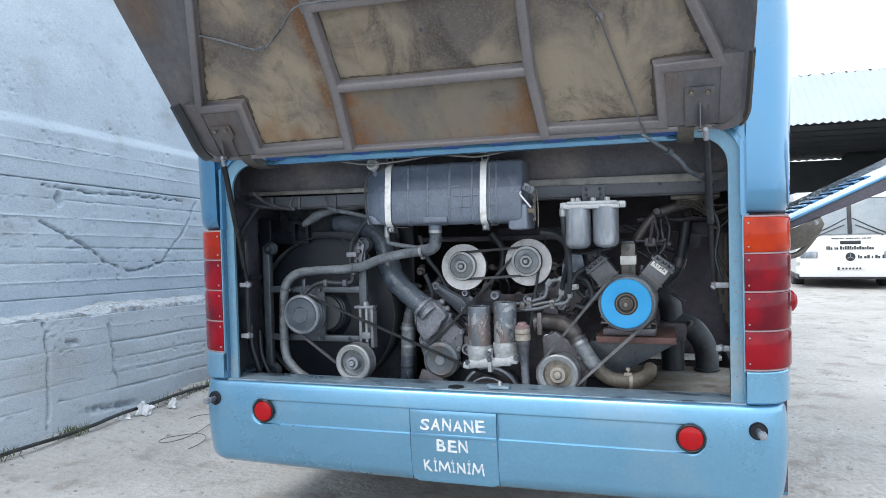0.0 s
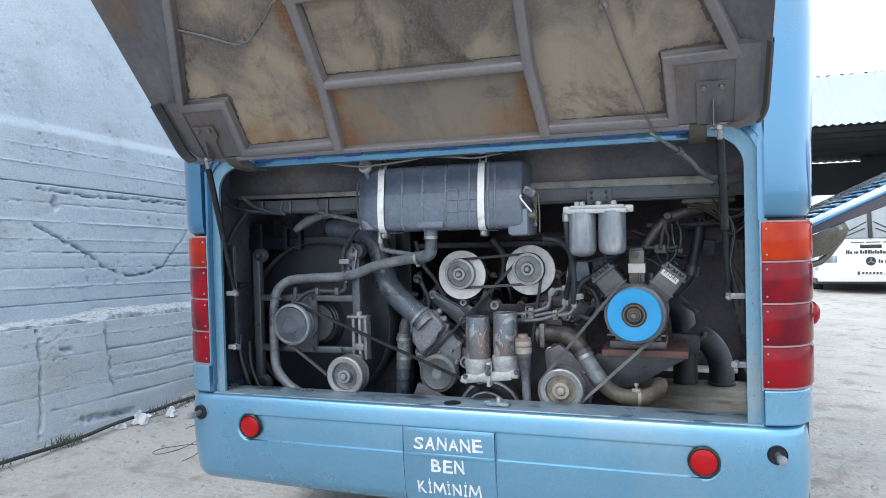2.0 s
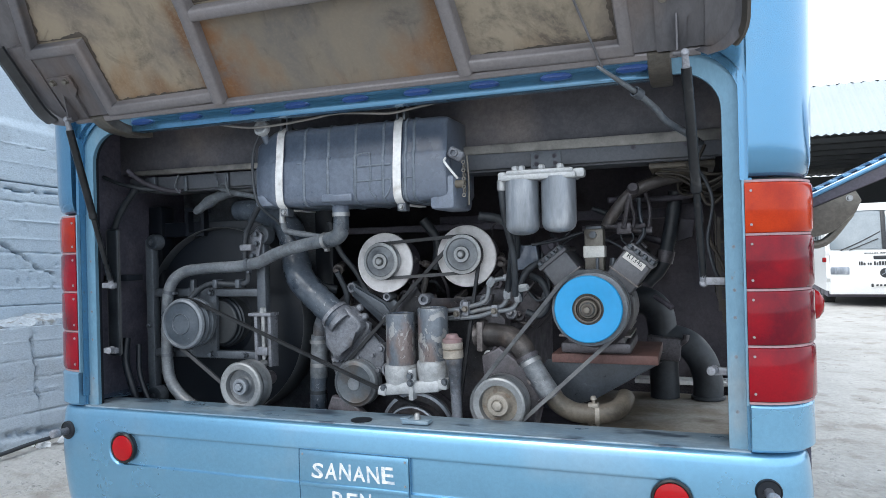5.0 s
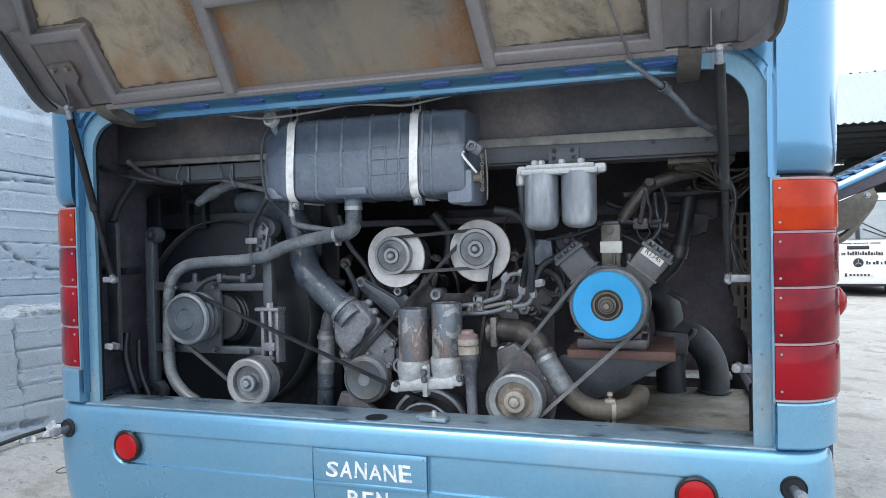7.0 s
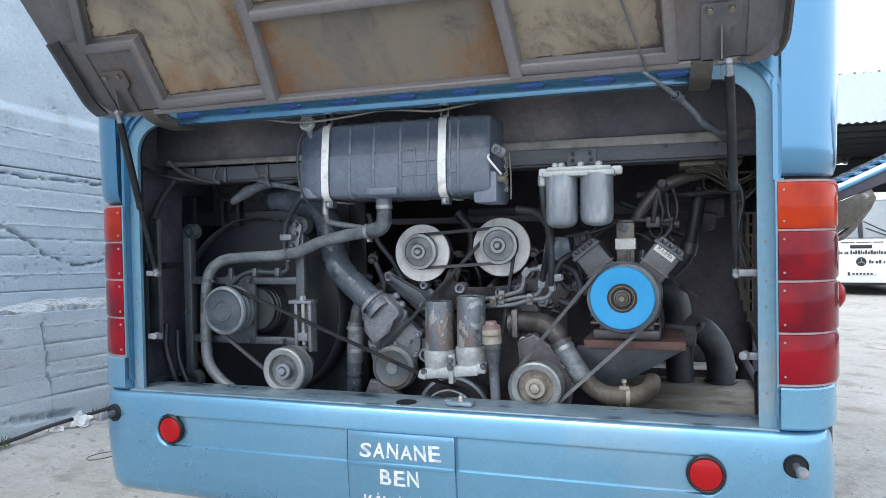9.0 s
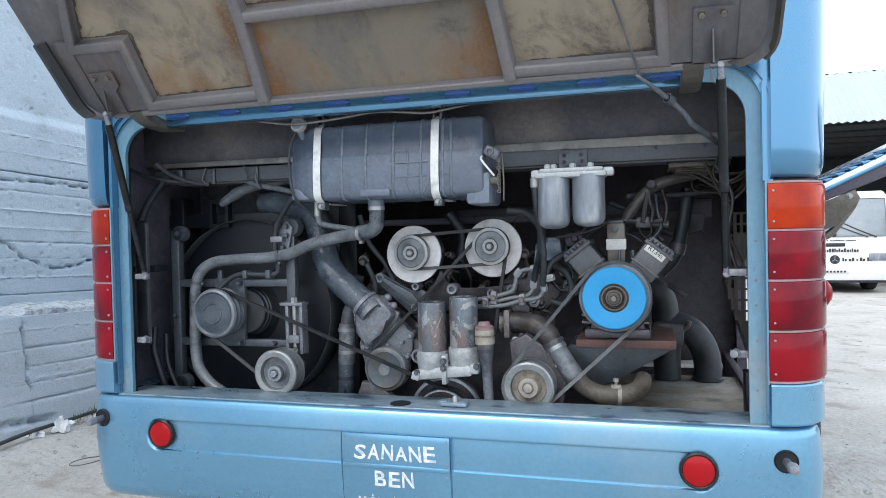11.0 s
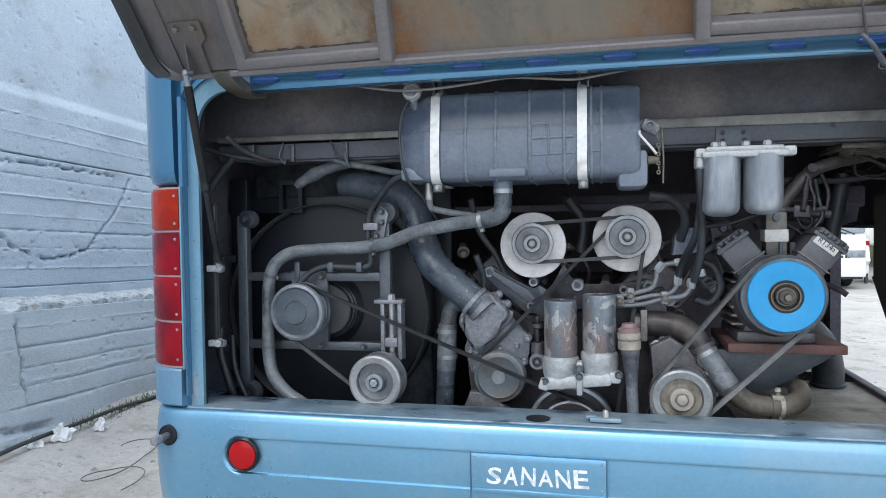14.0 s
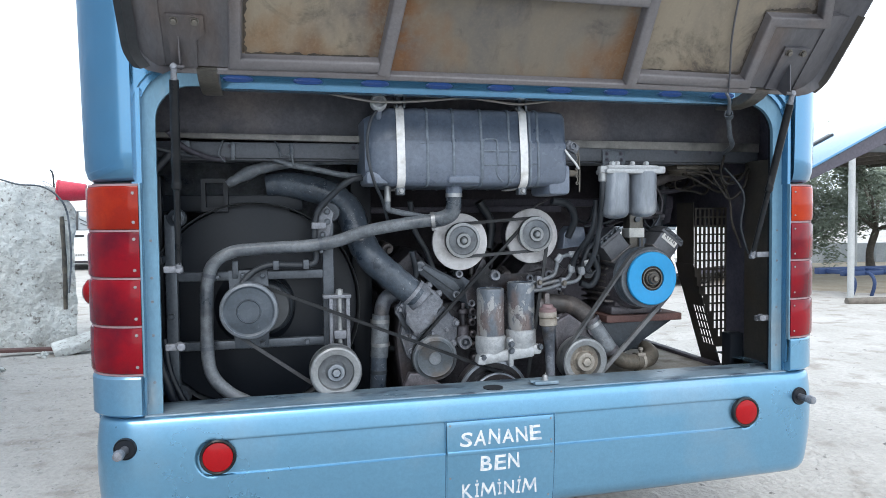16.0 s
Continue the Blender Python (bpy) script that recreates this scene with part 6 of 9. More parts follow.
prism(bm, [(-0.035, 1.075), (0.015, 1.130), (0.030, 1.185), (0.048, 1.190), (0.058, 1.140), (0.105, 1.118), (0.20, 1.118), (0.29, 1.140), (0.325, 1.135), (0.315, 1.100), (0.27, 1.075), (0.16, 1.055), (0.06, 1.045), (0.03, 1.02), (-0.02, 1.00)], front(0.395), 0.030, 0.006)
part("carrier_bracket", bm, M_grime, eng, "cast pulley carrier with round eyes")
bm = B()
prism(bm, [(-0.225, 1.175), (-0.195, 1.185), (-0.175, 1.165), (-0.075, 1.118), (-0.057, 1.105), (-0.040, 1.120), (0.012, 1.085), (0.005, 1.000), (-0.022, 0.995), (-0.050, 1.030), (-0.080, 1.025), (-0.205, 1.135)], front(0.378), 0.010, 0.003)
part("carrier_plate", bm, M_frame, eng, "pressed steel carrier plate")
bm = B()
prism(bm, [(-0.20, 1.155), (-0.185, 1.165), (-0.075, 1.105), (-0.050, 1.075), (-0.070, 1.060)], front(0.370), 0.010, 0.004)
part("plate_rib", bm, M_frame, eng)
for x, y, z, r in ((-0.203, 0.372, 1.162, 0.020), (-0.066, 0.365, 1.052, 0.015), (-0.007, 0.365, 1.016, 0.014), (0.083, 0.352, 1.120, 0.021), (-0.057, 0.356, 1.130, 0.016), (0.225, 0.362, 1.105, 0.015), (0.30, 0.362, 1.118, 0.018), (0.0, 0.37, 0.965, 0.012)):
    bm = B()
    lathe(bm, [(0.0, -0.004), (r * 0.42, -0.004), (r * 0.45, 0.006), (r * 0.85, 0.008), (r, 0.0), (r, -0.05)], aim((x, y, z)), 20)
    part("carrier_boss", bm, M_iron, eng)

# white discs with their inner pulleys
for cx, cy, cz, hx, hy, hz, hr in ((-0.056, 0.338, 1.250, -0.054, 0.300, 1.256, 0.064), (0.236, 0.366, 1.267, 0.236, 0.320, 1.274, 0.066)):
    bm = B()
    lathe(bm, [(0.03, 0.001), (0.100, 0.002), (0.104, 0.0), (0.1055, -0.004), (0.1045, -0.010), (0.03, -0.010)], aim((cx, cy, cz)), 64)
    disc = part("pulley_disc", bm, M_white_disc, eng, "off-white round pulley disc")
    bm = B()
    lathe(bm, [(0.0, 0.002), (0.014, 0.002), (0.016, 0.010), (0.026, 0.010), (0.028, 0.002), (0.038, -0.002), (hr * 0.80, -0.002), (hr * 0.84, 0.003), (hr, 0.001), (hr, -0.005), (hr * 0.86, -0.014), (hr, -0.022), (hr, -0.03), (0.03, -0.036)], aim((hx, hy, hz)), 48)
    lathe(bm, [(0.0, 0.022), (0.008, 0.022), (0.012, 0.018), (0.013, 0.002)], aim((hx, hy, hz)), 18)
    part("inner_pulley", bm, M_pulley, disc, "worn steel inner pulley")
    bm = B()
    lathe(bm, [(0.026, 0.0), (0.026, -0.22), (0.0, -0.22)], aim((cx, cy + 0.008, cz)), 20)
    lathe(bm, [(0.075, -0.03), (0.080, -0.04), (0.080, -0.14), (0.0, -0.14)], aim((cx, cy, cz)), 32)
    part("pulley_shaft", bm, M_black, eng)

# water pump pulley, plain domed face
bm = B()
lathe(bm, [(0.0, 0.003), (0.028, 0.002), (0.062, 0.002), (0.066, 0.004), (0.069, 0.001), (0.079, -0.002), (0.083, -0.008), (0.083, -0.016), (0.074, -0.024), (0.083, -0.032), (0.083, -0.05), (0.05, -0.055)], aim((-0.164, 0.297, 0.829)), 56)
pump = part("pump_pulley", bm, M_pump, eng, "grey flat-faced pump pulley")
bm = B()
lathe(bm, [(0.0, 0.006), (0.022, 0.005), (0.024, 0.002)], aim((-0.166, 0.297, 0.829)), 28)
part("pump_hub", bm, M_pump, pump)

# thermostat housing: a cast dome under the duct, a flange and a cover plate with ears
bm = B()
prism(bm, [(-0.262, 0.985), (-0.225, 1.035), (-0.150, 1.045), (-0.115, 1.000), (-0.082, 0.972), (-0.066, 0.945), (-0.072, 0.900), (-0.082, 0.862), (-0.12, 0.80), (-0.20, 0.775), (-0.262, 0.835), (-0.285, 0.91)], front(0.375), 0.032, 0.006)
part("cover_plate", bm, M_iron, eng, "dusty cast cover plate with bolt ears", 40)
bm = B()
prism(bm, [(-0.278, 1.052), (-0.235, 1.085), (-0.190, 1.098), (-0.150, 1.060), (-0.132, 1.034), (-0.142, 1.006), (-0.180, 0.968), (-0.205, 0.925), (-0.230, 0.908), (-0.252, 0.922), (-0.262, 0.968), (-0.280, 1.000)], front(0.352), 0.062, 0.011)
part("thermostat_housing", bm, M_iron, eng, "dusty cast thermostat housing", 60)
bm = B()
prism(bm, [(-0.300, 1.015), (-0.285, 1.030), (-0.250, 1.06), (-0.150, 1.050), (-0.122, 1.034), (-0.124, 1.012), (-0.165, 0.962), (-0.205, 0.898), (-0.238, 0.886), (-0.262, 0.900), (-0.275, 0.955), (-0.302, 0.990)], front(0.362), 0.022, 0.004)
part("housing_flange", bm, M_iron, eng)
bm = B()
lathe(bm, [(0.048, -0.02), (0.054, -0.018), (0.056, 0.0), (0.055, 0.020), (0.050, 0.024)], aim((-0.222, 0.318, 1.052), (-0.68, 0.10, 0.72)), 36)
part("housing_neck", bm, M_iron, eng)
for x, y, z, r in ((-0.150, 0.322, 1.022, 0.014), (-0.240, 0.322, 0.908, 0.014), (-0.284, 0.330, 1.008, 0.014), (-0.176, 0.300, 1.066, 0.011), (-0.075, 0.335, 0.950, 0.013), (-0.086, 0.330, 0.874, 0.012), (-0.110, 0.338, 0.925, 0.010), (-0.262, 0.338, 0.905, 0.012), (-0.245, 0.335, 0.85, 0.012), (-0.165, 0.338, 0.915, 0.009)):
    bm = B()
    lathe(bm, [(0.0, 0.010), (0.6 * r, 0.010), (0.62 * r, 0.002), (r, 0.0), (r * 1.15, -0.02), (r * 1.2, -0.05)], aim((x, y, z)), 14)
    part("housing_bolt", bm, M_iron, eng)
for pts, r, knob in (([(-0.225, 0.345, 1.06), (-0.20, 0.352, 1.085), (-0.172, 0.365, 1.088)], 0.010, 0.016), ([(-0.19, 0.335, 1.045), (-0.165, 0.335, 1.062), (-0.140, 0.34, 1.060)], 0.011, 0.015), ([(-0.26, 0.36, 1.03), (-0.248, 0.352, 1.01), (-0.235, 0.345, 1.00)], 0.011, 0.014)):
    bm = B()
    tube(bm, pts, r, 12, 5)
    lathe(bm, [(0.0, -knob), (knob * 0.7, -knob * 0.7), (knob, 0.0), (knob * 0.7, knob * 0.7), (0.0, knob)], aim(pts[-1], (1, 0, 0.2)), 14)
    part("coolant_stub", bm, M_iron, eng)
# round gauge between cover and filters
bm = B()
lathe(bm, [(0.0, 0.004), (0.006, 0.004), (0.008, -0.004), (0.014, -0.004), (0.016, 0.003), (0.024, 0.003), (0.027, -0.003), (0.027, -0.05), (0.0, -0.05)], aim((-0.044, 0.322, 0.877)), 28)
part("round_plug", bm, M_iron, eng, "round threaded plug")
bm = B()
lathe(bm, [(0.0, 0.0), (0.022, 0.0), (0.022, 0.04), (0.013, 0.045), (0.013, 0.085), (0.017, 0.088), (0.017, 0.10), (0.008, 0.104), (0.008, 0.125), (0.0, 0.125)], Matrix.Translation((-0.044, 0.352, 0.895)), 20)
part("pressure_sender", bm, M_grime, eng)
for k in range(5):
    bm = B()
    x, z = (-0.005, 0.985, ) if k == 0 else (-0.012 + 0.004 * k, 0.99 - 0.045 * k)
    lathe(bm, [(0.004, 0.008), (0.009, 0.008), (0.014, 0.004), (0.016, -0.03)], aim((x, 0.36, z)), 16)
    part("cover_bolt", bm, M_grime, eng)
bm = B()
prism(bm, [(-0.26, 0.78), (-0.20, 0.775), (-0.10, 0.70), (-0.06, 0.62), (-0.20, 0.62), (-0.25, 0.69), (-0.28, 0.73)], front(0.33), 0.03, 0.008)
part("lower_bracket", bm, M_grime, eng, "dusty lower engine bracket")

# crank pulley low in the middle
bm = B()
lathe(bm, [(0.0, 0.0), (0.060, 0.0), (0.085, -0.004), (0.092, -0.004), (0.096, -0.010), (0.086, -0.022), (0.096, -0.034), (0.096, -0.04), (0.105, -0.05), (0.128, -0.052), (0.134, -0.058), (0.122, -0.070), (0.134, -0.082), (0.134, -0.12), (0.05, -0.13)], aim((0.062, 0.262, 0.672)), 64)
crank = part("crank_pulley", bm, M_grime, eng, "dark stepped crank pulley")
bm = B()
lathe(bm, [(0.092, 0.001), (0.097, -0.002), (0.0985, -0.009), (0.092, -0.006)], aim((0.062, 0.262, 0.672)), 64)
lathe(bm, [(0.124, -0.050), (0.134, -0.052), (0.137, -0.060), (0.128, -0.056)], aim((0.062, 0.262, 0.672)), 64)
part("pulley_edge", bm, M_alu, crank, "polished pulley edge")

# twin oil filters on a pale cast base
oil = thing("oil_filter_unit", (0.092, 0.25, 0.81), "two oil filter cans with flaking paint", "oil filter")
for cx, z0, z1 in ((0.034, 0.868, 1.083), (0.150, 0.885, 1.102)):
    m = Matrix.Translation((cx, 0.258, 0))
    bm = B()
    lathe(bm, [(0.0, z0), (0.049, z0), (0.050, z0 + 0.01), (0.050, z1 - 0.006), (0.0475, z1 - 0.001), (0.043, z1), (0.040, z1 - 0.004), (0.0, z1 - 0.005)], m, 40)
    can = part("filter_can", bm, M_can, oil, "blue-grey filter can with flaking paint")
    bm = B()
    lathe(bm, [(0.050, z0 + 0.045), (0.054, z0 + 0.041), (0.056, z0 + 0.036), (0.056, z0), (0.052, z0 - 0.02), (0.03, z0 - 0.03), (0.0, z0 - 0.03)], m, 40)
    part("filter_cup", bm, M_alu_cast, oil, "pale cast filter cup")
bm = B()
obox(bm, Matrix.Translation((0.085, 0.240, 0.842)) @ pose(0, 0, 0, 0, -6, 0), 0.20, 0.07, 0.040, 0.010)
box(bm, 0.083, 0.100, 0.192, 0.23, 0.805, 0.905, 0.004)
obox(bm, Matrix.Translation((0.195, 0.228, 0.858)), 0.035, 0.045, 0.035, 0.008)
obox(bm, Matrix.Translation((-0.015, 0.225, 0.829)) @ pose(0, 0, 0, 0, 15, 0), 0.03, 0.05, 0.03, 0.006)
base = part("filter_base", bm, M_alu_cast, oil, "pale cast aluminium filter base")
for x, z in ((0.091, 0.885), (0.091, 0.862), (0.205, 0.868), (-0.01, 0.84)):
    piece("bolt", BOLT, oil, aim((x, 0.192 if 0.05 < x < 0.15 else 0.205, z)))

# oil filler tube with a pink cap
filler = thing("oil_filler_tube", (0.246, 0.20, 0.70), "tapered oil filler tube with a faded pink cap", "oil filler")
bm = B()
lathe(bm, [(0.0, 0.0), (0.0165, 0.0), (0.017, 0.12), (0.0185, 0.165), (0.025, 0.225), (0.028, 0.245), (0.028, 0.255), (0.0, 0.255)], Matrix.Translation((0.247, 0.205, 0.70)) @ pose(0, 0, 0, 0, -2, 0), 28)
part("filler_tube", bm, M_iron, filler)
bm = B()
lathe(bm, [(0.0295, 0.245), (0.033, 0.248), (0.033, 0.27), (0.030, 0.273), (0.033, 0.277), (0.033, 0.295), (0.0, 0.298)], Matrix.Translation((0.245, 0.205, 0.70)) @ pose(0, 0, 0, 0, -2, 0), 28)
part("filler_collar", bm, M_hub, filler)
bm = B()
lathe(bm, [(0.031, 0.294), (0.032, 0.306), (0.022, 0.311), (0.018, 0.322), (0.0, 0.323)], Matrix.Translation((0.245, 0.205, 0.70)) @ pose(0, 0, 0, 0, -2, 0), 24)
part("filler_cap", bm, M_pinkcap, filler, "faded pink filler cap")

# latch block on the bumper ledge
latch = thing("lid_latch", (0.165, 0.06, 0.77), "small grey lid latch on the bumper ledge", "latch")
bm = B()
box(bm, 0.123, 0.208, 0.040, 0.085, 0.7697, 0.782, 0.003)
box(bm, 0.112, 0.140, 0.052, 0.080, 0.776, 0.784, 0.002)
part("latch_plate", bm, M_blue_worn, latch)
bm = B()
lathe(bm, [(0.012, 0.0), (0.009, 0.014), (0.006, 0.018), (0.0, 0.019)], Matrix.Translation((0.166, 0.062, 0.782)), 14)
part("latch_pin", bm, M_zinc, latch)

# drive pulley right of the filler
drive = thing("drive_pulley", (0.381, 0.22, 0.70), "dusty pale pulley with a rusty hub", "pulley")
dished_pulley(drive, (0.381, 0.200, 0.804), 0.0875, 0.07, M_pulley, M_hub, M_hub, 0.40)
bm = B()
prism(bm, [(0.30, 0.94), (0.36, 0.97), (0.46, 0.90), (0.50, 0.82), (0.47, 0.70), (0.32, 0.68)], front(0.38), 0.08, 0.01)
part("pulley_bearing", bm, M_grime, drive)
bm = B()
obox(bm, Matrix.Translation((0.335, 0.345, 0.905)) @ pose(0, 0, 0, 0, 35, 0), 0.055, 0.04, 0.05, 0.006)
lathe(bm, [(0.0, 0.04), (0.012, 0.04), (0.014, 0.0), (0.022, 0.0), (0.022, -0.03)], aim((0.356, 0.355, 0.935), (-0.4, -0.6, 0.5)), 16)
part("speed_sensor", bm, M_grime, drive)
bm = B()
obox(bm, Matrix.Translation((0.316, 0.325, 0.925)) @ pose(0, 0, 0, 0, 35, 0), 0.030, 0.018, 0.014, 0.003)
tube(bm, [(0.303, 0.322, 0.935), (0.316, 0.318, 0.952), (0.333, 0.320, 0.948)], 0.004, 8, 4)
part("sensor_clamp", bm, M_alu_cast, drive, "bright sensor clamp")
for k in range(4):
    bm = B()
    lathe(bm, [(0.0, 0.010), (0.008, 0.010), (0.009, 0.0), (0.014, -0.002), (0.015, -0.02)], aim((0.345 + 0.04 * k, 0.296, 0.70 + 0.055 * k), (0.1, -1, 0.1)), 6)
    part("bearing_bolt", bm, M_iron_dark, drive)
bm = B()
lathe(bm, [(0.010, 0.012), (0.022, 0.012), (0.024, 0.0), (0.024, -0.02)], aim((0.455, 0.30, 0.905)), 20)
part("boss", bm, M_grime, drive)

# belts
for nm, circles, ys, w, lab in (
        ("fan_belt", [(-0.808, 1.042, 0.082), (-0.533, 0.831, 0.078), (0.062, 0.672, 0.088)], (0.262, 0.07), 0.016, "black fan belt over grey pulleys"),
        ("twin_pulley_belt", [(-0.054, 1.256, 0.055), (0.236, 1.274, 0.057)], (0.312, 0.06), 0.013, "thin black belt joining two pulleys"),
        ("alternator_belt", [(0.236, 1.274, 0.050), (-0.164, 0.829, 0.074), (0.062, 0.672, 0.125)], (0.326, 0.02), 0.014, "long thin black drive belt"),
        ("compressor_belt", [(0.662, 1.102, 0.107), (0.381, 0.804, 0.079)], (0.160, 0.112), 0.026, "dusty grey belt to the compressor pulley")):
    bm = B()
    belt(bm, circles, ys, w, 0.011)
    ob = part(nm, bm, M_belt_dusty if nm == "compressor_belt" else M_belt, None, angle=30)
    tagged(ob, lab, "drive belt", "drive belts")

# air conditioning compressor on a red plate
comp = thing("compressor", (0.68, 0.45, 0.93), "two-cylinder compressor with a blue pulley on a red plate", "compressor")
bm = B()
box(bm, 0.528, 0.855, 0.325, 0.66, 0.922, 0.950, 0.003)
part("base_plate", bm, M_red_oxide, comp, "dull red base plate")
bm = B()
prism(bm, [(0.50, 0.92), (0.86, 0.92), (0.66, 0.80), (0.55, 0.76), (0.46, 0.76), (0.46, 0.86)], front(0.40), 0.012, 0.002)
part("support_bracket", bm, M_frame, comp, "dark blue-grey steel support")
bm = B()
prism(bm, [(0.50, 0.92), (0.86, 0.92), (0.66, 0.80), (0.55, 0.76), (0.46, 0.76), (0.46, 0.86)], front(0.62), 0.012, 0.002)
part("support_bracket", bm, M_frame, comp, "dark blue-grey steel support")
bm = B()
box(bm, 0.555, 0.775, 0.34, 0.62, 0.950, 0.985, 0.010)
lathe(bm, [(0.0, 0.02), (0.105, 0.02), (0.118, 0.0), (0.118, -0.26), (0.0, -0.28)], aim((0.665, 0.345, 1.085)), 40)
prism(bm, [(0.575, 0.98), (0.755, 0.98), (0.745, 1.06), (0.585, 1.06)], front(0.60), 0.25, 0.01)
part("crankcase", bm, M_grime, comp, "greasy cast crankcase", 40)
for s in (-1, 1):
    bm = B()
    m = Matrix.Translation((0.672 + s * 0.098, 0.415, 1.208)) @ pose(0, 0, 0, 0, s * 38, 0)
    obox(bm, m, 0.098, 0.20, 0.105, 0.010)
    obox(bm, m @ Matrix.Translation((0, 0, 0.056)), 0.108, 0.21, 0.014, 0.004)
    obox(bm, m @ Matrix.Translation((0, 0, 0.072)), 0.090, 0.19, 0.018, 0.006)
    head = part("cylinder", bm, M_cylinder, comp, "grey compressor cylinder")
    for k in range(7):
        piece("bolt", BOLT, comp, m @ Matrix.Translation((s * 0.040, -0.09 + 0.03 * k, 0.064)))
    for k in range(4):
        piece("bolt", BOLT, comp, m @ Matrix.Translation((-0.04 + 0.027 * k, -0.098, 0.064)))
m = Matrix.Translation((0.772, 0.313, 1.208)) @ pose(0, 0, 0, 0, 38, 0)
bm = B()
obox(bm, m @ Matrix.Translation((-0.005, 0.0, 0.042)), 0.072, 0.003, 0.030, 0.001, 1)
label = part("label", bm, M_label, comp, "white sticker lettered R134a")
t = lettering("label_text", "R134a", 0.022, m @ Matrix.Translation((-0.005, -0.0025, 0.042)) @ pose(0, 0, 0, 90, 0, 0), M_rubber, comp, 0.0004, 0.0, 1.0, "dark letters R134a")
bm = B()
box(bm, 0.637, 0.697, 0.345, 0.405, 1.19, 1.345, 0.006)
valve = part("valve_block", bm, M_hub_dark, comp, "dark valve block")
bm = B()
box(bm, 0.634, 0.700, 0.342, 0.408, 1.254, 1.291, 0.002)
part("valve_band", bm, M_label, comp, "white band round the valve block")
bm = B()
lathe(bm, [(0.012, 0.0), (0.012, 0.012), (0.0, 0.014)], aim((0.666, 0.345, 1.326)), 6)
part("valve_nut", bm, M_frame, comp)
bm = B()
box(bm, 0.643, 0.692, 0.350, 0.40, 1.343, 1.354, 0.003)
part("valve_cap", bm, M_frame, comp)
bm = B()
tube(bm, [(0.676, 0.338, 1.185), (0.678, 0.338, 1.254)], 0.005, 10, 1)
part("valve_rod", bm, M_frame, comp)
bm = B()
tube(bm, [(0.712, 0.38, 1.17), (0.717, 0.38, 1.20), (0.721, 0.385, 1.25)], 0.010, 10, 3)
part("valve_fitting", bm, M_frame, comp)
bm = B()
lathe(bm, [(0.060, -0.002), (0.106, -0.004), (0.113, -0.008), (0.115, -0.014), (0.106, -0.024), (0.115, -0.034), (0.106, -0.044), (0.116, -0.054), (0.118, -0.070), (0.06, -0.078), (0.05, -0.14), (0.0, -0.14)], aim((0.662, 0.236, 1.102)), 64)
part("clutch_pulley", bm, M_pulley_dark, comp, "dark grooved clutch pulley")
bm = B()
lathe(bm, [(0.047, -0.006), (0.047, 0.003), (0.050, 0.004), (0.098, 0.004), (0.101, 0.001), (0.101, -0.010), (0.047, -0.010)], aim((0.662, 0.218, 1.102)), 64)
part("clutch_disc", bm, M_blue_disc, comp, "bright blue clutch disc")
bm = B()
lathe(bm, [(0.0, 0.006), (0.026, 0.006), (0.029, 0.002), (0.031, -0.005), (0.034, -0.005), (0.036, 0.004), (0.040, 0.004), (0.042, -0.004), (0.048, -0.004)], aim((0.662, 0.218, 1.102)), 40)
lathe(bm, [(0.0, 0.030), (0.009, 0.030), (0.010, 0.020), (0.018, 0.020), (0.021, 0.016), (0.022, 0.006)], aim((0.662, 0.218, 1.102)), 24)
part("clutch_hub", bm, M_hub_dark, comp, "rusty clutch hub")

for k in range(6):
    bm = B()
    box(bm, 0.545, 0.772, 0.37, 0.60, 0.998 + 0.026 * k, 1.006 + 0.026 * k, 0.002)
    part("cooling_fin", bm, M_iron_dark, comp)
for s in (-1, 1):
    for k in (1,):
        bm = B()
        obox(bm, Matrix.Translation((0.672 + s * 0.098, 0.415, 1.208)) @ pose(0, 0, 0, 0, s * 38, 0) @ Matrix.Translation((0, 0, -0.04 + 0.022 * k)), 0.108, 0.208, 0.006, 0.002)
        part("cylinder_fin", bm, M_iron_dark, comp)

# twin fuel filters under the beam
fuel = thing("fuel_filter_unit", (0.535, 0.21, 1.31), "two grey metal fuel filters under a cast head", "fuel filter")
for cx, z0 in ((0.482, 1.328), (0.592, 1.333)):
    bm = B()
    lathe(bm, [(0.0, 0.0), (0.016, 0.001), (0.030, 0.004), (0.040, 0.009), (0.0465, 0.016), (0.0500, 0.026), (0.0510, 0.038), (0.0515, 0.165), (0.0, 0.165)], Matrix.Translation((cx, 0.168, z0)), 44)
    part("filter_can", bm, M_alu, fuel, "brushed grey filter can")
bm = B()
box(bm, 0.428, 0.650, 0.121, 0.215, 1.490, 1.508, 0.006)
box(bm, 0.440, 0.640, 0.135, 0.201, 1.506, 1.522, 0.006)
obox(bm, Matrix.Translation((0.428, 0.157, 1.502)), 0.03, 0.035, 0.035, 0.008)
obox(bm, Matrix.Translation((0.655, 0.157, 1.505)), 0.035, 0.035, 0.028, 0.008)
part("filter_head", bm, M_alu_cast, fuel, "cast aluminium filter head")
for x in (0.465, 0.485, 0.545, 0.60):
    bm = B()
    lathe(bm, [(0.011, 0.0), (0.011, 0.012), (0.007, 0.016), (0.0, 0.017)], Matrix.Translation((x, 0.155, 1.520)), 6)
    part("head_plug", bm, M_alu_cast, fuel)
bm = B()
prism(bm, [(0.487, 1.51), (0.582, 1.51), (0.582, 1.588), (0.487, 1.588)], front(0.2815), 0.006, 0.001)
box(bm, 0.487, 0.582, 0.20, 0.28, 1.515, 1.522)
mount = part("filter_bracket", bm, M_frame, fuel, "drilled grey bracket plate")
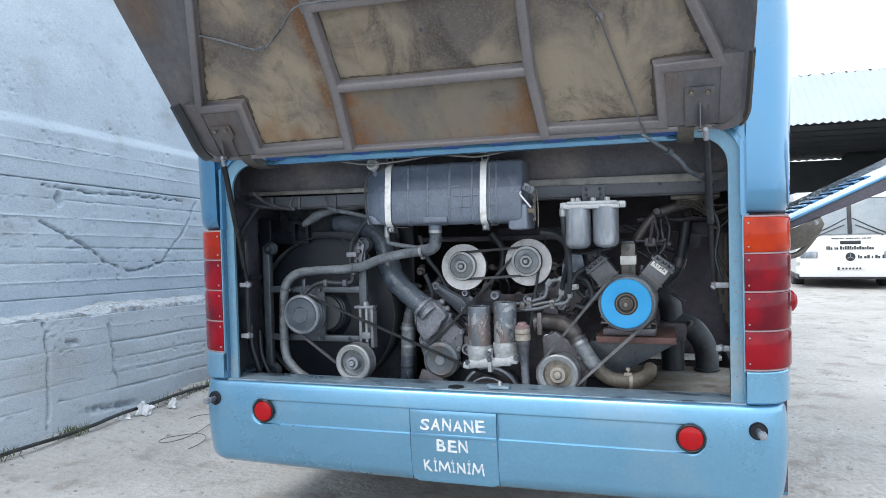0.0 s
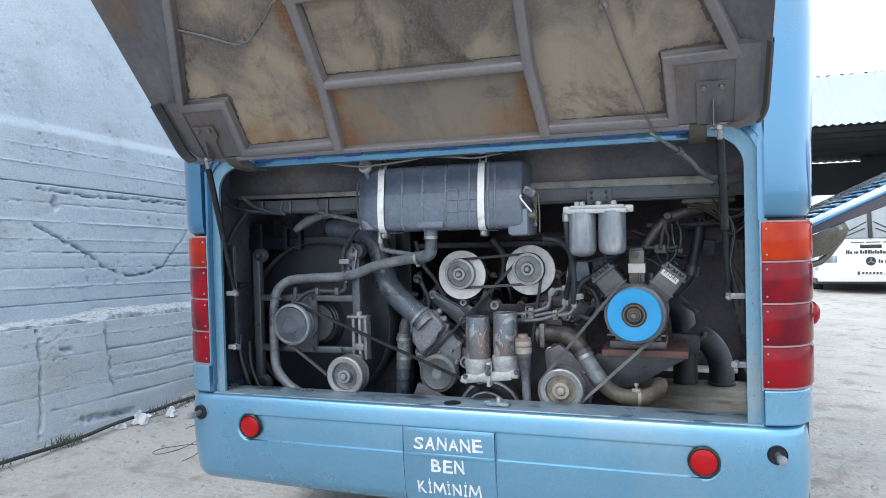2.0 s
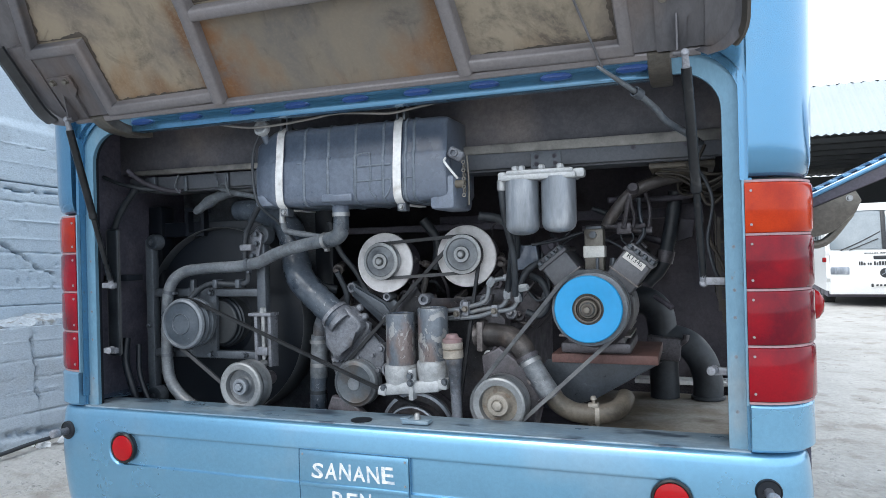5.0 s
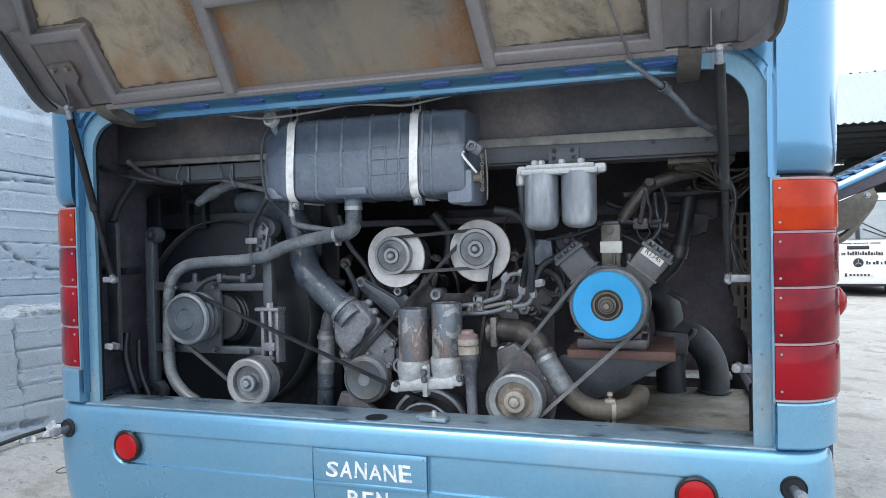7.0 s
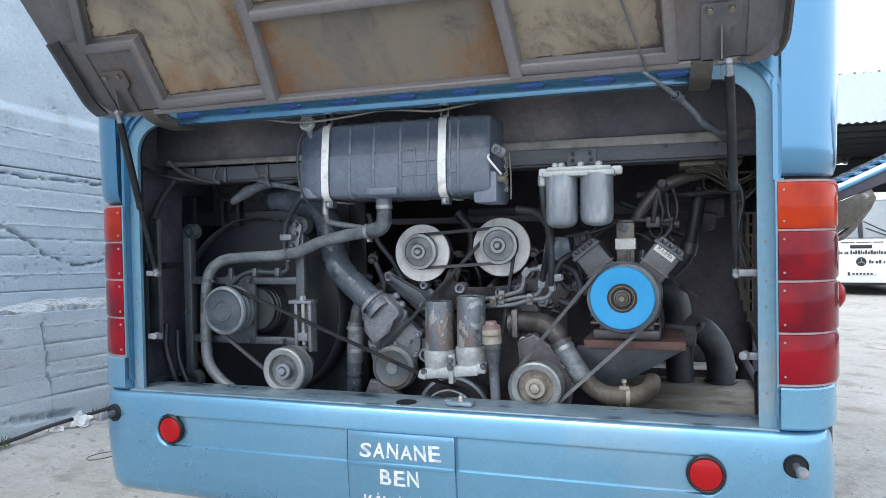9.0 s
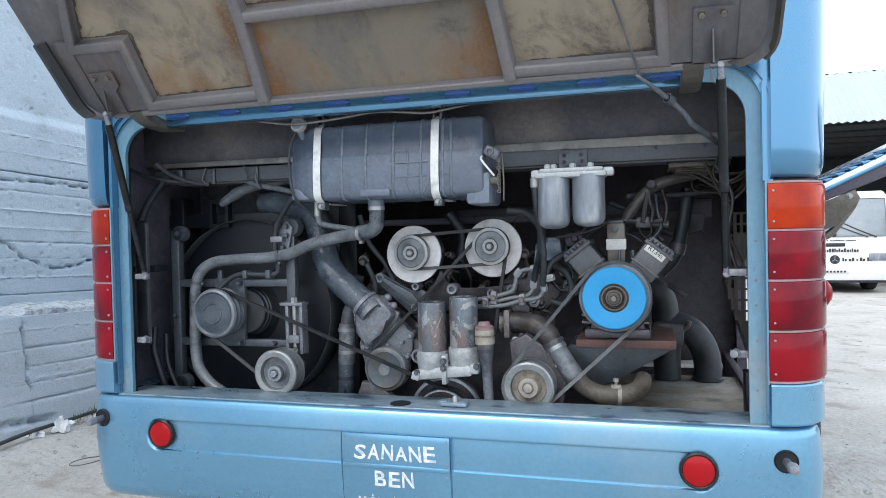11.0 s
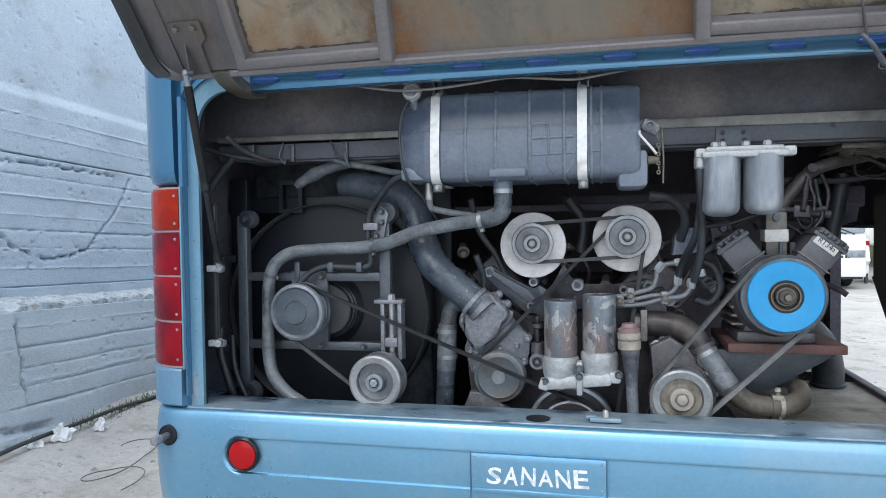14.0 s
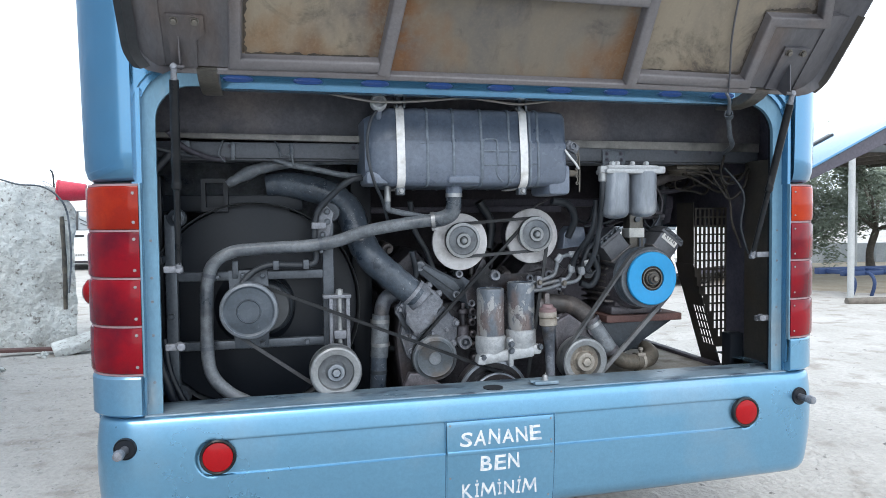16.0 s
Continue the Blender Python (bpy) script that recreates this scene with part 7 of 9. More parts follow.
for x, z in ((0.505, 1.575), (0.562, 1.575), (0.505, 1.553), (0.565, 1.553), (0.515, 1.535), (0.558, 1.535)):
    piece("bracket_hole", HOLE, fuel, aim((x, 0.2752, z)))
bm = B()
tube(bm, [(0.424, 0.150, 1.492), (0.424, 0.15, 1.45), (0.428, 0.165, 1.38), (0.438, 0.21, 1.28), (0.435, 0.24, 1.20), (0.425, 0.28, 1.14)], 0.0105, 12, 6)
part("fuel_hose", bm, M_rubber, fuel)
bm = B()
lathe(bm, [(0.012, 0.0), (0.015, 0.004), (0.015, 0.03), (0.012, 0.034)], Matrix.Translation((0.424, 0.151, 1.462)), 16)
part("hose_end", bm, M_zinc, fuel, "bright crimped hose end")

# expansion tank with its straps
tank = thing("expansion_tank", (-0.07, 0.24, 1.43), "black plastic expansion tank held by two white straps", "tank")
SEC = [(0.155, 1.706), (0.132, 1.702), (0.118, 1.690), (0.112, 1.675), (0.106, 1.60), (0.098, 1.588), (0.096, 1.475), (0.102, 1.458), (0.118, 1.447), (0.14, 1.444), (0.36, 1.444), (0.39, 1.46), (0.39, 1.68), (0.37, 1.706)]


def tank_section(k=0.0, grow=0.0):
    cy, cz = 0.25, 1.572
    return [(cy + (y - cy) * (1 - 0.22 * k) + math.copysign(grow, y - cy), cz + (z - cz) * (1 - 0.30 * k) + math.copysign(grow, z - cz)) for y, z in SEC]


def loft(bm, stations):
    rows = [[bm.verts.new((x, y, z)) for y, z in sec] for x, sec in stations]
    for a, b in zip(rows, rows[1:]):
        n = len(a)
        for k in range(n):
            bm.faces.new((a[k], b[k], b[(k + 1) % n], a[(k + 1) % n]))
    bm.faces.new(rows[0])
    bm.faces.new(rows[-1])
    return bm


bm = B()
loft(bm, [(-0.430, tank_section(0.95)), (-0.426, tank_section(0.86)), (-0.416, tank_section(0.74)), (-0.356, tank_section(0.08)), (-0.345, tank_section(0.0)), (0.236, tank_section(0.0)), (0.252, tank_section(0.05)), (0.261, tank_section(0.14)), (0.265, tank_section(0.26))])
part("tank_body", bm, M_tank, tank, "ribbed black plastic tank body", 40)
bm = B()
box(bm, -0.428, -0.345, 0.112, 0.30, 1.450, 1.492, 0.012)
part("tank_foot", bm, M_tank, tank)
bm = B()
box(bm, 0.203, 0.286, 0.110, 0.30, 1.414, 1.52, 0.016)
part("tank_foot", bm, M_tank, tank)
for x in (-0.226, -0.138, -0.041, 0.057, 0.132, 0.160):
    bm = B()
    loft(bm, [(x - 0.0045, tank_section(0.0, -0.002)), (x - 0.0022, tank_section(0.0, 0.0035)), (x + 0.0022, tank_section(0.0, 0.0035)), (x + 0.0045, tank_section(0.0, -0.002))])
    part("tank_rib", bm, M_tank_ridge, tank, "pale scuffed rib", 50)
# moulded ridges on the tank's face, meeting in a network
for line in ([(-0.041, 1.560), (0.083, 1.561)], [(-0.041, 1.513), (0.083, 1.515)], [(-0.036, 1.515), (-0.036, 1.585), (-0.028, 1.600), (0.004, 1.601), (0.013, 1.588), (0.014, 1.515)],
             [(0.010, 1.513), (0.010, 1.490), (0.018, 1.472), (0.032, 1.458)], [(0.083, 1.515), (0.083, 1.496), (0.074, 1.474), (0.060, 1.458)], [(0.125, 1.462), (0.124, 1.508), (0.132, 1.517), (0.158, 1.518)], [(-0.250, 1.583), (-0.041, 1.590)]):
    bm = B()
    tube(bm, [(x, 0.0975 if z < 1.59 else 0.1065, z) for x, z in line], 0.0034 if len(line) != 2 or line[0][0] > -0.2 else 0.0018, 8, 3)
    part("tank_ridge", bm, M_tank_ridge, tank, "pale moulded ridge", 60)
bm = B()
box(bm, -0.160, -0.050, 0.088, 0.11, 1.452, 1.478, 0.008, 3)
part("tank_pad", bm, M_tank, tank)
for x in (-0.316, 0.107):
    bm = B()
    rows = []
    line = spline([Vector((0, y, z)) for y, z in ((0.30, 1.714), (0.155, 1.713), (0.126, 1.704), (0.108, 1.682), (0.096, 1.60), (0.0895, 1.54), (0.0895, 1.478), (0.096, 1.455), (0.114, 1.441), (0.14, 1.437), (0.30, 1.436))], 4)
    for i, p in enumerate(line):
        d = (line[min(i + 1, len(line) - 1)] - line[max(i - 1, 0)]).normalized()
        nrm = Vector((0, d.z, -d.y))
        rows.append([bm.verts.new((x + dx, p.y + nrm.y * o, p.z + nrm.z * o)) for dx, o in ((-0.0135, 0.001), (0.0135, 0.001), (0.0135, -0.002), (-0.0135, -0.002))])
    for a, b in zip(rows, rows[1:]):
        for k in range(4):
            bm.faces.new((a[k], b[k], b[(k + 1) % 4], a[(k + 1) % 4]))
    part("tank_strap", bm, M_strap, tank, "white metal strap", 40)
    bm = B()
    box(bm, x - 0.012, x + 0.016, 0.115, 0.15, 1.415, 1.442, 0.002)
    foot = part("strap_foot", bm, M_frame, tank)
    piece("bolt", BOLT_BRIGHT, tank, aim((x + 0.002, 0.114, 1.428)))
    for dx in (-0.007, 0.017):
        bm = B()
        box(bm, x + dx - 0.003, x + dx + 0.003, 0.118, 0.15, 1.70, 1.80)
        part("strap_rod", bm, M_frame, tank)
bm = B()
lathe(bm, [(0.0, 0.010), (0.016, 0.010), (0.019, 0.014), (0.024, 0.013), (0.0275, 0.006), (0.0275, -0.006), (0.024, -0.010), (0.016, -0.012), (0.0, -0.012)], aim((-0.386, 0.105, 1.712), (0.0, -0.96, 0.2)), 36)
cap = part("tank_cap", bm, M_alu_cast, tank, "cloudy round filler cap")
bm = B()
tube(bm, [(-0.386, 0.115, 1.692), (-0.382, 0.13, 1.670), (-0.37, 0.16, 1.655)], 0.012, 12, 4)
part("cap_neck", bm, M_tank, tank)
bm = B()
lathe(bm, [(0.024, 0.02), (0.028, 0.012), (0.028, -0.016), (0.026, -0.02)], aim((-0.125, 0.155, 1.43), (0, 0, 1)), 24)
part("tank_neck", bm, M_tank, tank)
bm = B()
obox(bm, Matrix.Translation((0.292, 0.120, 1.580)) @ pose(0, 0, 0, 0, 30, 0), 0.052, 0.03, 0.034, 0.010, 3)
lathe(bm, [(0.0, 0.006), (0.007, 0.006), (0.009, 0.012), (0.012, 0.010), (0.013, 0.0)], aim((0.290, 0.105, 1.582)), 16)
part("level_switch", bm, M_iron, tank, "dusty level switch")
bm = B()
tube(bm, [(0.262, 0.105, 1.568), (0.264, 0.09, 1.555), (0.292, 0.085, 1.520), (0.305, 0.09, 1.503)], 0.0038, 8, 4)
part("switch_wire", bm, M_strap, tank, "bent white wire")
bm = B()
for k in range(9):
    lathe(bm, [(0.0035, -0.0016), (0.0062, -0.0016), (0.0062, 0.0016), (0.0035, 0.0016), (0.0035, -0.0016)], aim((0.313 + 0.002 * (k % 2), 0.122, 1.555 - 0.0125 * k), (1, -0.4, 0) if k % 2 else (0.3, -1, 0)), 10)
part("switch_chain", bm, M_hub_dark, tank, "rusty little chain hanging from the level switch")
bm = B()
tube(bm, [(0.322, 0.13, 1.575), (0.327, 0.13, 1.50), (0.326, 0.13, 1.425)], 0.0028, 8, 3)
part("switch_rod", bm, M_hub_dark, tank, "thin brown rod")
bm = B()
lathe(bm, [(0.0, 0.03), (0.011, 0.03), (0.012, 0.0)], aim((0.285, 0.13, 1.49), (1, 0, 0)), 14)
part("drain_fitting", bm, M_brass, tank, "brownish drain fitting")

# hoses, pipes and ducts
duct = thing("air_duct", (-0.22, 0.33, 1.05), "wide dusty black rubber air duct", "duct")
bm = B()
tube(bm, [(-0.745, 0.46, 1.466), (-0.685, 0.45, 1.469), (-0.607, 0.43, 1.454), (-0.519, 0.41, 1.424), (-0.459, 0.385, 1.365), (-0.429, 0.36, 1.279), (-0.388, 0.325, 1.200), (-0.318, 0.315, 1.132), (-0.226, 0.312, 1.055)], [0.044, 0.046, 0.047, 0.050, 0.052, 0.051, 0.050, 0.050, 0.050], 32, 8, wobble=0.06)
part("duct_tube", bm, M_duct, duct)
clamp(duct, (-0.243, 0.312, 1.070), (-0.74, 0.05, 0.65), 0.0535, M_iron)
hose = thing("coolant_hose", (-0.80, 0.25, 0.60), "long dusty grey coolant hose with clamps", "hose")
bm = B()
tube(bm, [(-0.125, 0.155, 1.425), (-0.125, 0.156, 1.385), (-0.132, 0.160, 1.355), (-0.158, 0.168, 1.338), (-0.20, 0.178, 1.330)], 0.0265, 20, 6)
part("neck_bend", bm, M_hose, hose, "bent grey hose below the tank")
bm = B()
tube(bm, [(-0.19, 0.176, 1.332), (-0.30, 0.20, 1.318), (-0.42, 0.235, 1.295), (-0.52, 0.258, 1.262), (-0.62, 0.272, 1.248), (-0.76, 0.278, 1.242), (-0.86, 0.276, 1.232), (-0.92, 0.272, 1.195), (-0.942, 0.268, 1.13), (-0.946, 0.265, 1.02), (-0.946, 0.262, 0.90), (-0.930, 0.258, 0.82), (-0.875, 0.252, 0.76), (-0.79, 0.248, 0.71), (-0.70, 0.248, 0.64)], 0.0215, 20, 7, wobble=0.04)
part("hose_tube", bm, M_hose, hose)
for at, way, r in (((-0.125, 0.155, 1.415), (0, 0, 1), 0.027), ((-0.195, 0.177, 1.331), (1, -0.15, 0.1), 0.0265), ((-0.936, 0.270, 1.155), (0.25, 0, 1), 0.022), ((-0.946, 0.263, 0.915), (0, 0, 1), 0.022), ((-0.57, 0.266, 1.254), (1, 0, 0.1), 0.022)):
    clamp(hose, at, way, r, M_zinc if r > 0.025 else M_frame)
bm = B()
prism(bm, [(-0.578, 1.24), (-0.545, 1.235), (-0.535, 1.30), (-0.52, 1.36), (-0.545, 1.385), (-0.575, 1.36), (-0.585, 1.30)], front(0.30), 0.014, 0.003)
box(bm, -0.60, -0.55, 0.255, 0.30, 1.305, 1.328, 0.004)
part("hose_bracket", bm, M_iron, hose, "bolted steel hose bracket")
for x, z in ((-0.562, 1.285), (-0.545, 1.33), (-0.545, 1.365)):
    piece("bolt", BOLT, hose, aim((x, 0.285, z)))
thin = thing("thin_hose", (-0.60, 0.28, 1.10), "thin black hose clipped to the fan frame", "hose")
bm = B()
tube(bm, [(-0.365, 0.25, 1.475), (-0.42, 0.22, 1.478), (-0.475, 0.215, 1.465), (-0.535, 0.245, 1.415), (-0.58, 0.27, 1.36), (-0.59, 0.275, 1.28), (-0.585, 0.285, 1.21), (-0.60, 0.285, 1.185), (-0.66, 0.280, 1.182), (-0.74, 0.275, 1.185), (-0.80, 0.27, 1.16), (-0.85, 0.255, 1.105)], 0.0105, 12, 6)
part("hose_tube", bm, M_rubber, thin)
for x in (-0.62, -0.72):
    bm = B()
    box(bm, x - 0.010, x + 0.010, 0.262, 0.305, 1.168, 1.2, 0.003)
    part("hose_clip", bm, M_frame, thin)
over = thing("overflow_hose", (-0.60, 0.33, 1.50), "ragged hose end tied below the beam", "hose")
bm = B()
tube(bm, [(-0.878, 0.36, 1.462), (-0.855, 0.36, 1.476), (-0.826, 0.36, 1.492), (-0.76, 0.355, 1.519), (-0.652, 0.35, 1.540), (-0.509, 0.355, 1.549), (-0.40, 0.36, 1.548)], [0.012, 0.017, 0.021, 0.021, 0.018, 0.016, 0.016], 16, 7, wobble=0.25)
part("hose_tube", bm, M_hose, over)
bm = B()
tube(bm, [(-0.72, 0.305, 1.545), (-0.66, 0.30, 1.525), (-0.58, 0.285, 1.510), (-0.50, 0.27, 1.492), (-0.41, 0.25, 1.482)], 0.010, 12, 6)
tube(bm, [(-0.665, 0.275, 1.59), (-0.66, 0.27, 1.545), (-0.652, 0.285, 1.515)], 0.004, 8, 4)
tube(bm, [(-0.883, 0.276, 1.604), (-0.897, 0.27, 1.561), (-0.89, 0.272, 1.545), (-0.877, 0.272, 1.53)], 0.0028, 8, 4)
tube(bm, [(-0.715, 0.276, 1.604), (-0.702, 0.27, 1.575), (-0.699, 0.272, 1.55)], 0.0028, 8, 4)
tube(bm, [(-0.70, 0.28, 1.55), (-0.675, 0.272, 1.557), (-0.655, 0.275, 1.545)], 0.003, 8, 4)
part("tie_wire", bm, M_hose, over)
lower = thing("lower_water_pipe", (-0.34, 0.35, 0.60), "upright water pipe of joined hoses and clamps", "pipe")
bm = B()
tube(bm, [(-0.24, 0.385, 1.055), (-0.285, 0.385, 1.060), (-0.328, 0.385, 1.045), (-0.345, 0.385, 1.00), (-0.348, 0.385, 0.93)], 0.028, 18, 6)
part("pipe_bend", bm, M_iron, lower)
bm = B()
tube(bm, [(-0.348, 0.385, 0.985), (-0.353, 0.385, 0.90), (-0.357, 0.385, 0.83)], 0.0325, 20, 4)
part("hose_tube", bm, M_hose, lower)
bm = B()
tube(bm, [(-0.357, 0.385, 0.86), (-0.361, 0.385, 0.76), (-0.360, 0.385, 0.70), (-0.32, 0.37, 0.65), (-0.26, 0.40, 0.62)], 0.030, 18, 5)
part("pipe_foot", bm, M_duct, lower)
for z, r in ((0.962, 0.033), (0.876, 0.033)):
    clamp(lower, (-0.352, 0.385, z), (0, 0, 1), r)
clamp(lower, (-0.360, 0.385, 0.775), (0, 0, 1), 0.030, M_rubber, "black band on the pipe")
rp = thing("turbo_pipe", (0.55, 0.32, 0.72), "cast pipe with rubber joint and brown hose bend", "pipe")
bm = B()
tube(bm, [(0.262, 0.380, 0.998), (0.33, 0.372, 1.000), (0.385, 0.355, 0.992), (0.428, 0.335, 0.968), (0.452, 0.318, 0.930)], [0.040, 0.040, 0.039, 0.037, 0.032], 22, 6, wobble=0.06)
obox(bm, Matrix.Translation((0.285, 0.378, 0.998)), 0.022, 0.09, 0.10, 0.006)
part("cast_elbow", bm, M_iron_dark, rp, "dusty cast elbow")
bm = B()
tube(bm, [(0.450, 0.318, 0.938), (0.48, 0.308, 0.89), (0.512, 0.302, 0.842), (0.530, 0.302, 0.815)], 0.0345, 22, 4)
part("rubber_joint", bm, M_hose, rp)
bm = B()
tube(bm, [(0.530, 0.302, 0.825), (0.555, 0.302, 0.795), (0.60, 0.305, 0.772), (0.655, 0.312, 0.768), (0.705, 0.325, 0.772), (0.738, 0.36, 0.785), (0.745, 0.42, 0.80)], 0.0305, 22, 6)
part("pipe_bend", bm, M_brass, rp, "dusty brown hose bend")
clamp(rp, (0.461, 0.314, 0.920), (0.5, -0.15, -0.85), 0.0355)
clamp(rp, (0.452, 0.317, 0.936), (0.5, -0.15, -0.85), 0.0375, M_grime)
clamp(rp, (0.525, 0.302, 0.822), (0.55, 0, -0.83), 0.035, M_grime)
clamp(rp, (0.648, 0.311, 0.768), (1, 0.1, 0), 0.032, M_brass)
clamp(rp, (0.668, 0.315, 0.769), (1, 0.15, 0), 0.032, M_hub)
bm = B()
lathe(bm, [(0.0, 0.030), (0.008, 0.028), (0.010, 0.018), (0.006, 0.016), (0.006, -0.01)], Matrix.Translation((0.660, 0.300, 0.797)), 12)
box(bm, 0.644, 0.676, 0.288, 0.312, 0.790, 0.804, 0.003)
part("clamp_screw", bm, M_hub, rp, "rusty upright clamp screw")
elbow = thing("exhaust_elbow", (1.005, 1.02, 0.68), "fat black exhaust elbow standing on the bay floor", "pipe")
bm = B()
tube(bm, [(0.84, 1.02, 0.925), (0.88, 1.02, 0.915), (0.94, 1.02, 0.890), (0.985, 1.02, 0.83), (1.004, 1.02, 0.76), (1.005, 1.02, 0.682)], 0.056, 28, 7)
part("elbow_tube", bm, M_rubber, elbow)
bm = B()
lathe(bm, [(0.058, 0.0), (0.064, 0.004), (0.064, 0.012), (0.058, 0.016)], Matrix.Translation((1.005, 1.02, 0.681)), 28)
part("elbow_collar", bm, M_rubber, elbow)
bm = B()
tube(bm, [(0.74, 1.02, 1.07), (0.79, 1.02, 1.06), (0.828, 1.02, 1.02), (0.840, 1.02, 0.95), (0.842, 1.02, 0.90)], 0.056, 26, 6)
part("manifold_tube", bm, M_rubber, elbow)
bm = B()
tube(bm, [(0.842, 1.02, 0.84), (0.844, 1.02, 0.682)], 0.056, 26, 1)
part("drop_tube", bm, M_rubber, elbow)
bm = B()
obox(bm, Matrix.Translation((0.845, 0.96, 0.885)) @ pose(0, 0, 0, 0, 6, 0), 0.13, 0.05, 0.09, 0.012)
tube(bm, [(0.90, 0.95, 0.90), (0.925, 0.945, 0.92), (0.93, 0.945, 0.94)], 0.012, 10, 4)
part("pipe_saddle", bm, M_grime, elbow)

# fuel and injection lines
lines = thing("fuel_lines", (0.36, 0.30, 1.06), "bundle of bent steel fuel lines with unions", "pipes")
SHIFT = Vector((-0.016, 0.042, -0.003))
for pts in ([(0.13, 0.35, 1.078), (0.192, 0.335, 1.086), (0.25, 0.33, 1.097), (0.306, 0.33, 1.115), (0.321, 0.33, 1.143), (0.327, 0.33, 1.172), (0.35, 0.33, 1.188), (0.395, 0.335, 1.194)],
            [(0.13, 0.355, 1.050), (0.19, 0.337, 1.060), (0.249, 0.335, 1.077), (0.31, 0.335, 1.091), (0.357, 0.335, 1.097), (0.379, 0.335, 1.117), (0.384, 0.335, 1.150)],
            [(0.18, 0.34, 1.056), (0.236, 0.325, 1.061), (0.287, 0.325, 1.067), (0.337, 0.325, 1.081), (0.394, 0.325, 1.090), (0.415, 0.325, 1.107), (0.423, 0.325, 1.135)]):
    bm = B()
    tube(bm, pts, 0.0078, 12, 6)
    part("fuel_line", bm, M_pump, lines)
for at, way in (((0.385, 0.334, 1.140), (0.05, 0, 1)), ((0.423, 0.325, 1.130), (0, 0, 1)), ((0.332, 0.33, 1.180), (0.6, 0, 0.8)), ((0.39, 0.335, 1.194), (1, 0, 0)), ((0.445, 0.312, 1.162), (1, -0.3, 0.2))):
    bm = B()
    lathe(bm, [(0.0, -0.016), (0.011, -0.016), (0.0135, -0.008), (0.0135, 0.008), (0.011, 0.016), (0.0, 0.016)], aim(at, way), 6)
    part("union_nut", bm, M_alu_cast if way[1] < 0 else M_pump, lines)
for x, z, tall in ((0.245, 1.092, 0.048), (0.345, 1.086, 0.040), (0.214, 1.076, 0.036)):
    bm = B()
    box(bm, x - 0.011, x + 0.011, 0.312, 0.345, z - tall / 2, z + tall / 2, 0.005, 2)
    part("line_clamp", bm, M_iron, lines, "dusty clamp block on the fuel lines")
    piece("bolt", BOLT_DARK, lines, aim((x, 0.312, z)))
for pts, r in (([(0.40, 0.295, 1.14), (0.415, 0.27, 1.20), (0.44, 0.21, 1.27), (0.45, 0.19, 1.33), (0.455, 0.19, 1.40)], 0.011),
               ([(0.442, 0.29, 1.12), (0.448, 0.285, 1.17), (0.47, 0.29, 1.22), (0.52, 0.31, 1.25)], 0.011),
               ([(0.47, 0.34, 1.20), (0.51, 0.33, 1.18), (0.53, 0.33, 1.12), (0.50, 0.33, 1.07), (0.455, 0.33, 1.08)], 0.012)):
    bm = B()
    tube(bm, [Vector(p) + SHIFT for p in pts], r, 12, 6)
    part("rubber_line", bm, M_rubber, lines)

# dim machinery deeper in the bay
deep = thing("valve_cluster", (0.80, 0.55, 1.30), "dark cluster of valves and pipes above the compressor", "valves")
for pts, r, mt in (([(0.697, 0.44, 1.352), (0.713, 0.44, 1.383), (0.754, 0.44, 1.435), (0.792, 0.445, 1.468), (0.861, 0.455, 1.494), (0.965, 0.47, 1.516)], 0.020, M_iron_dark),
                   ([(0.62, 0.45, 1.345), (0.70, 0.44, 1.35), (0.78, 0.44, 1.34), (0.84, 0.44, 1.335)], 0.013, M_grime),
                   ([(0.80, 0.45, 1.44), (0.805, 0.43, 1.38), (0.815, 0.43, 1.33), (0.79, 0.43, 1.29)], 0.007, M_frame),
                   ([(0.82, 0.46, 1.46), (0.835, 0.44, 1.40), (0.825, 0.44, 1.34), (0.80, 0.44, 1.31), (0.82, 0.44, 1.28)], 0.006, M_grime),
                   ([(0.46, 0.38, 1.30), (0.54, 0.38, 1.31), (0.62, 0.40, 1.335)], 0.005, M_rubber),
                   ([(0.64, 0.55, 1.42), (0.70, 0.55, 1.40), (0.76, 0.56, 1.42)], 0.010, M_rubber)):
    bm = B()
    tube(bm, pts, r, 12, 6, wobble=0.06)
    part("pipe", bm, mt, deep)
bm = B()
lathe(bm, [(0.0, 0.016), (0.014, 0.016), (0.020, 0.0), (0.020, -0.02), (0.0, -0.02)], aim((0.785, 0.43, 1.472), (0, -1, 0.3)), 20)
part("valve_cap", bm, M_grime, deep)
bm = B()
obox(bm, Matrix.Translation((0.755, 0.435, 1.345)), 0.05, 0.045, 0.04, 0.008)
part("valve_body", bm, M_grime, deep)
bm = B()
box(bm, 0.90, 1.00, 0.62, 0.76, 1.36, 1.43, 0.01)
part("relay_box", bm, M_black, deep)
bm = B()
prism(bm, [(0.86, 1.24), (0.90, 1.235), (0.905, 1.30), (0.96, 1.31), (0.97, 1.37), (0.88, 1.38)], front(0.60), 0.02, 0.004)
part("valve_bracket", bm, M_black, deep)
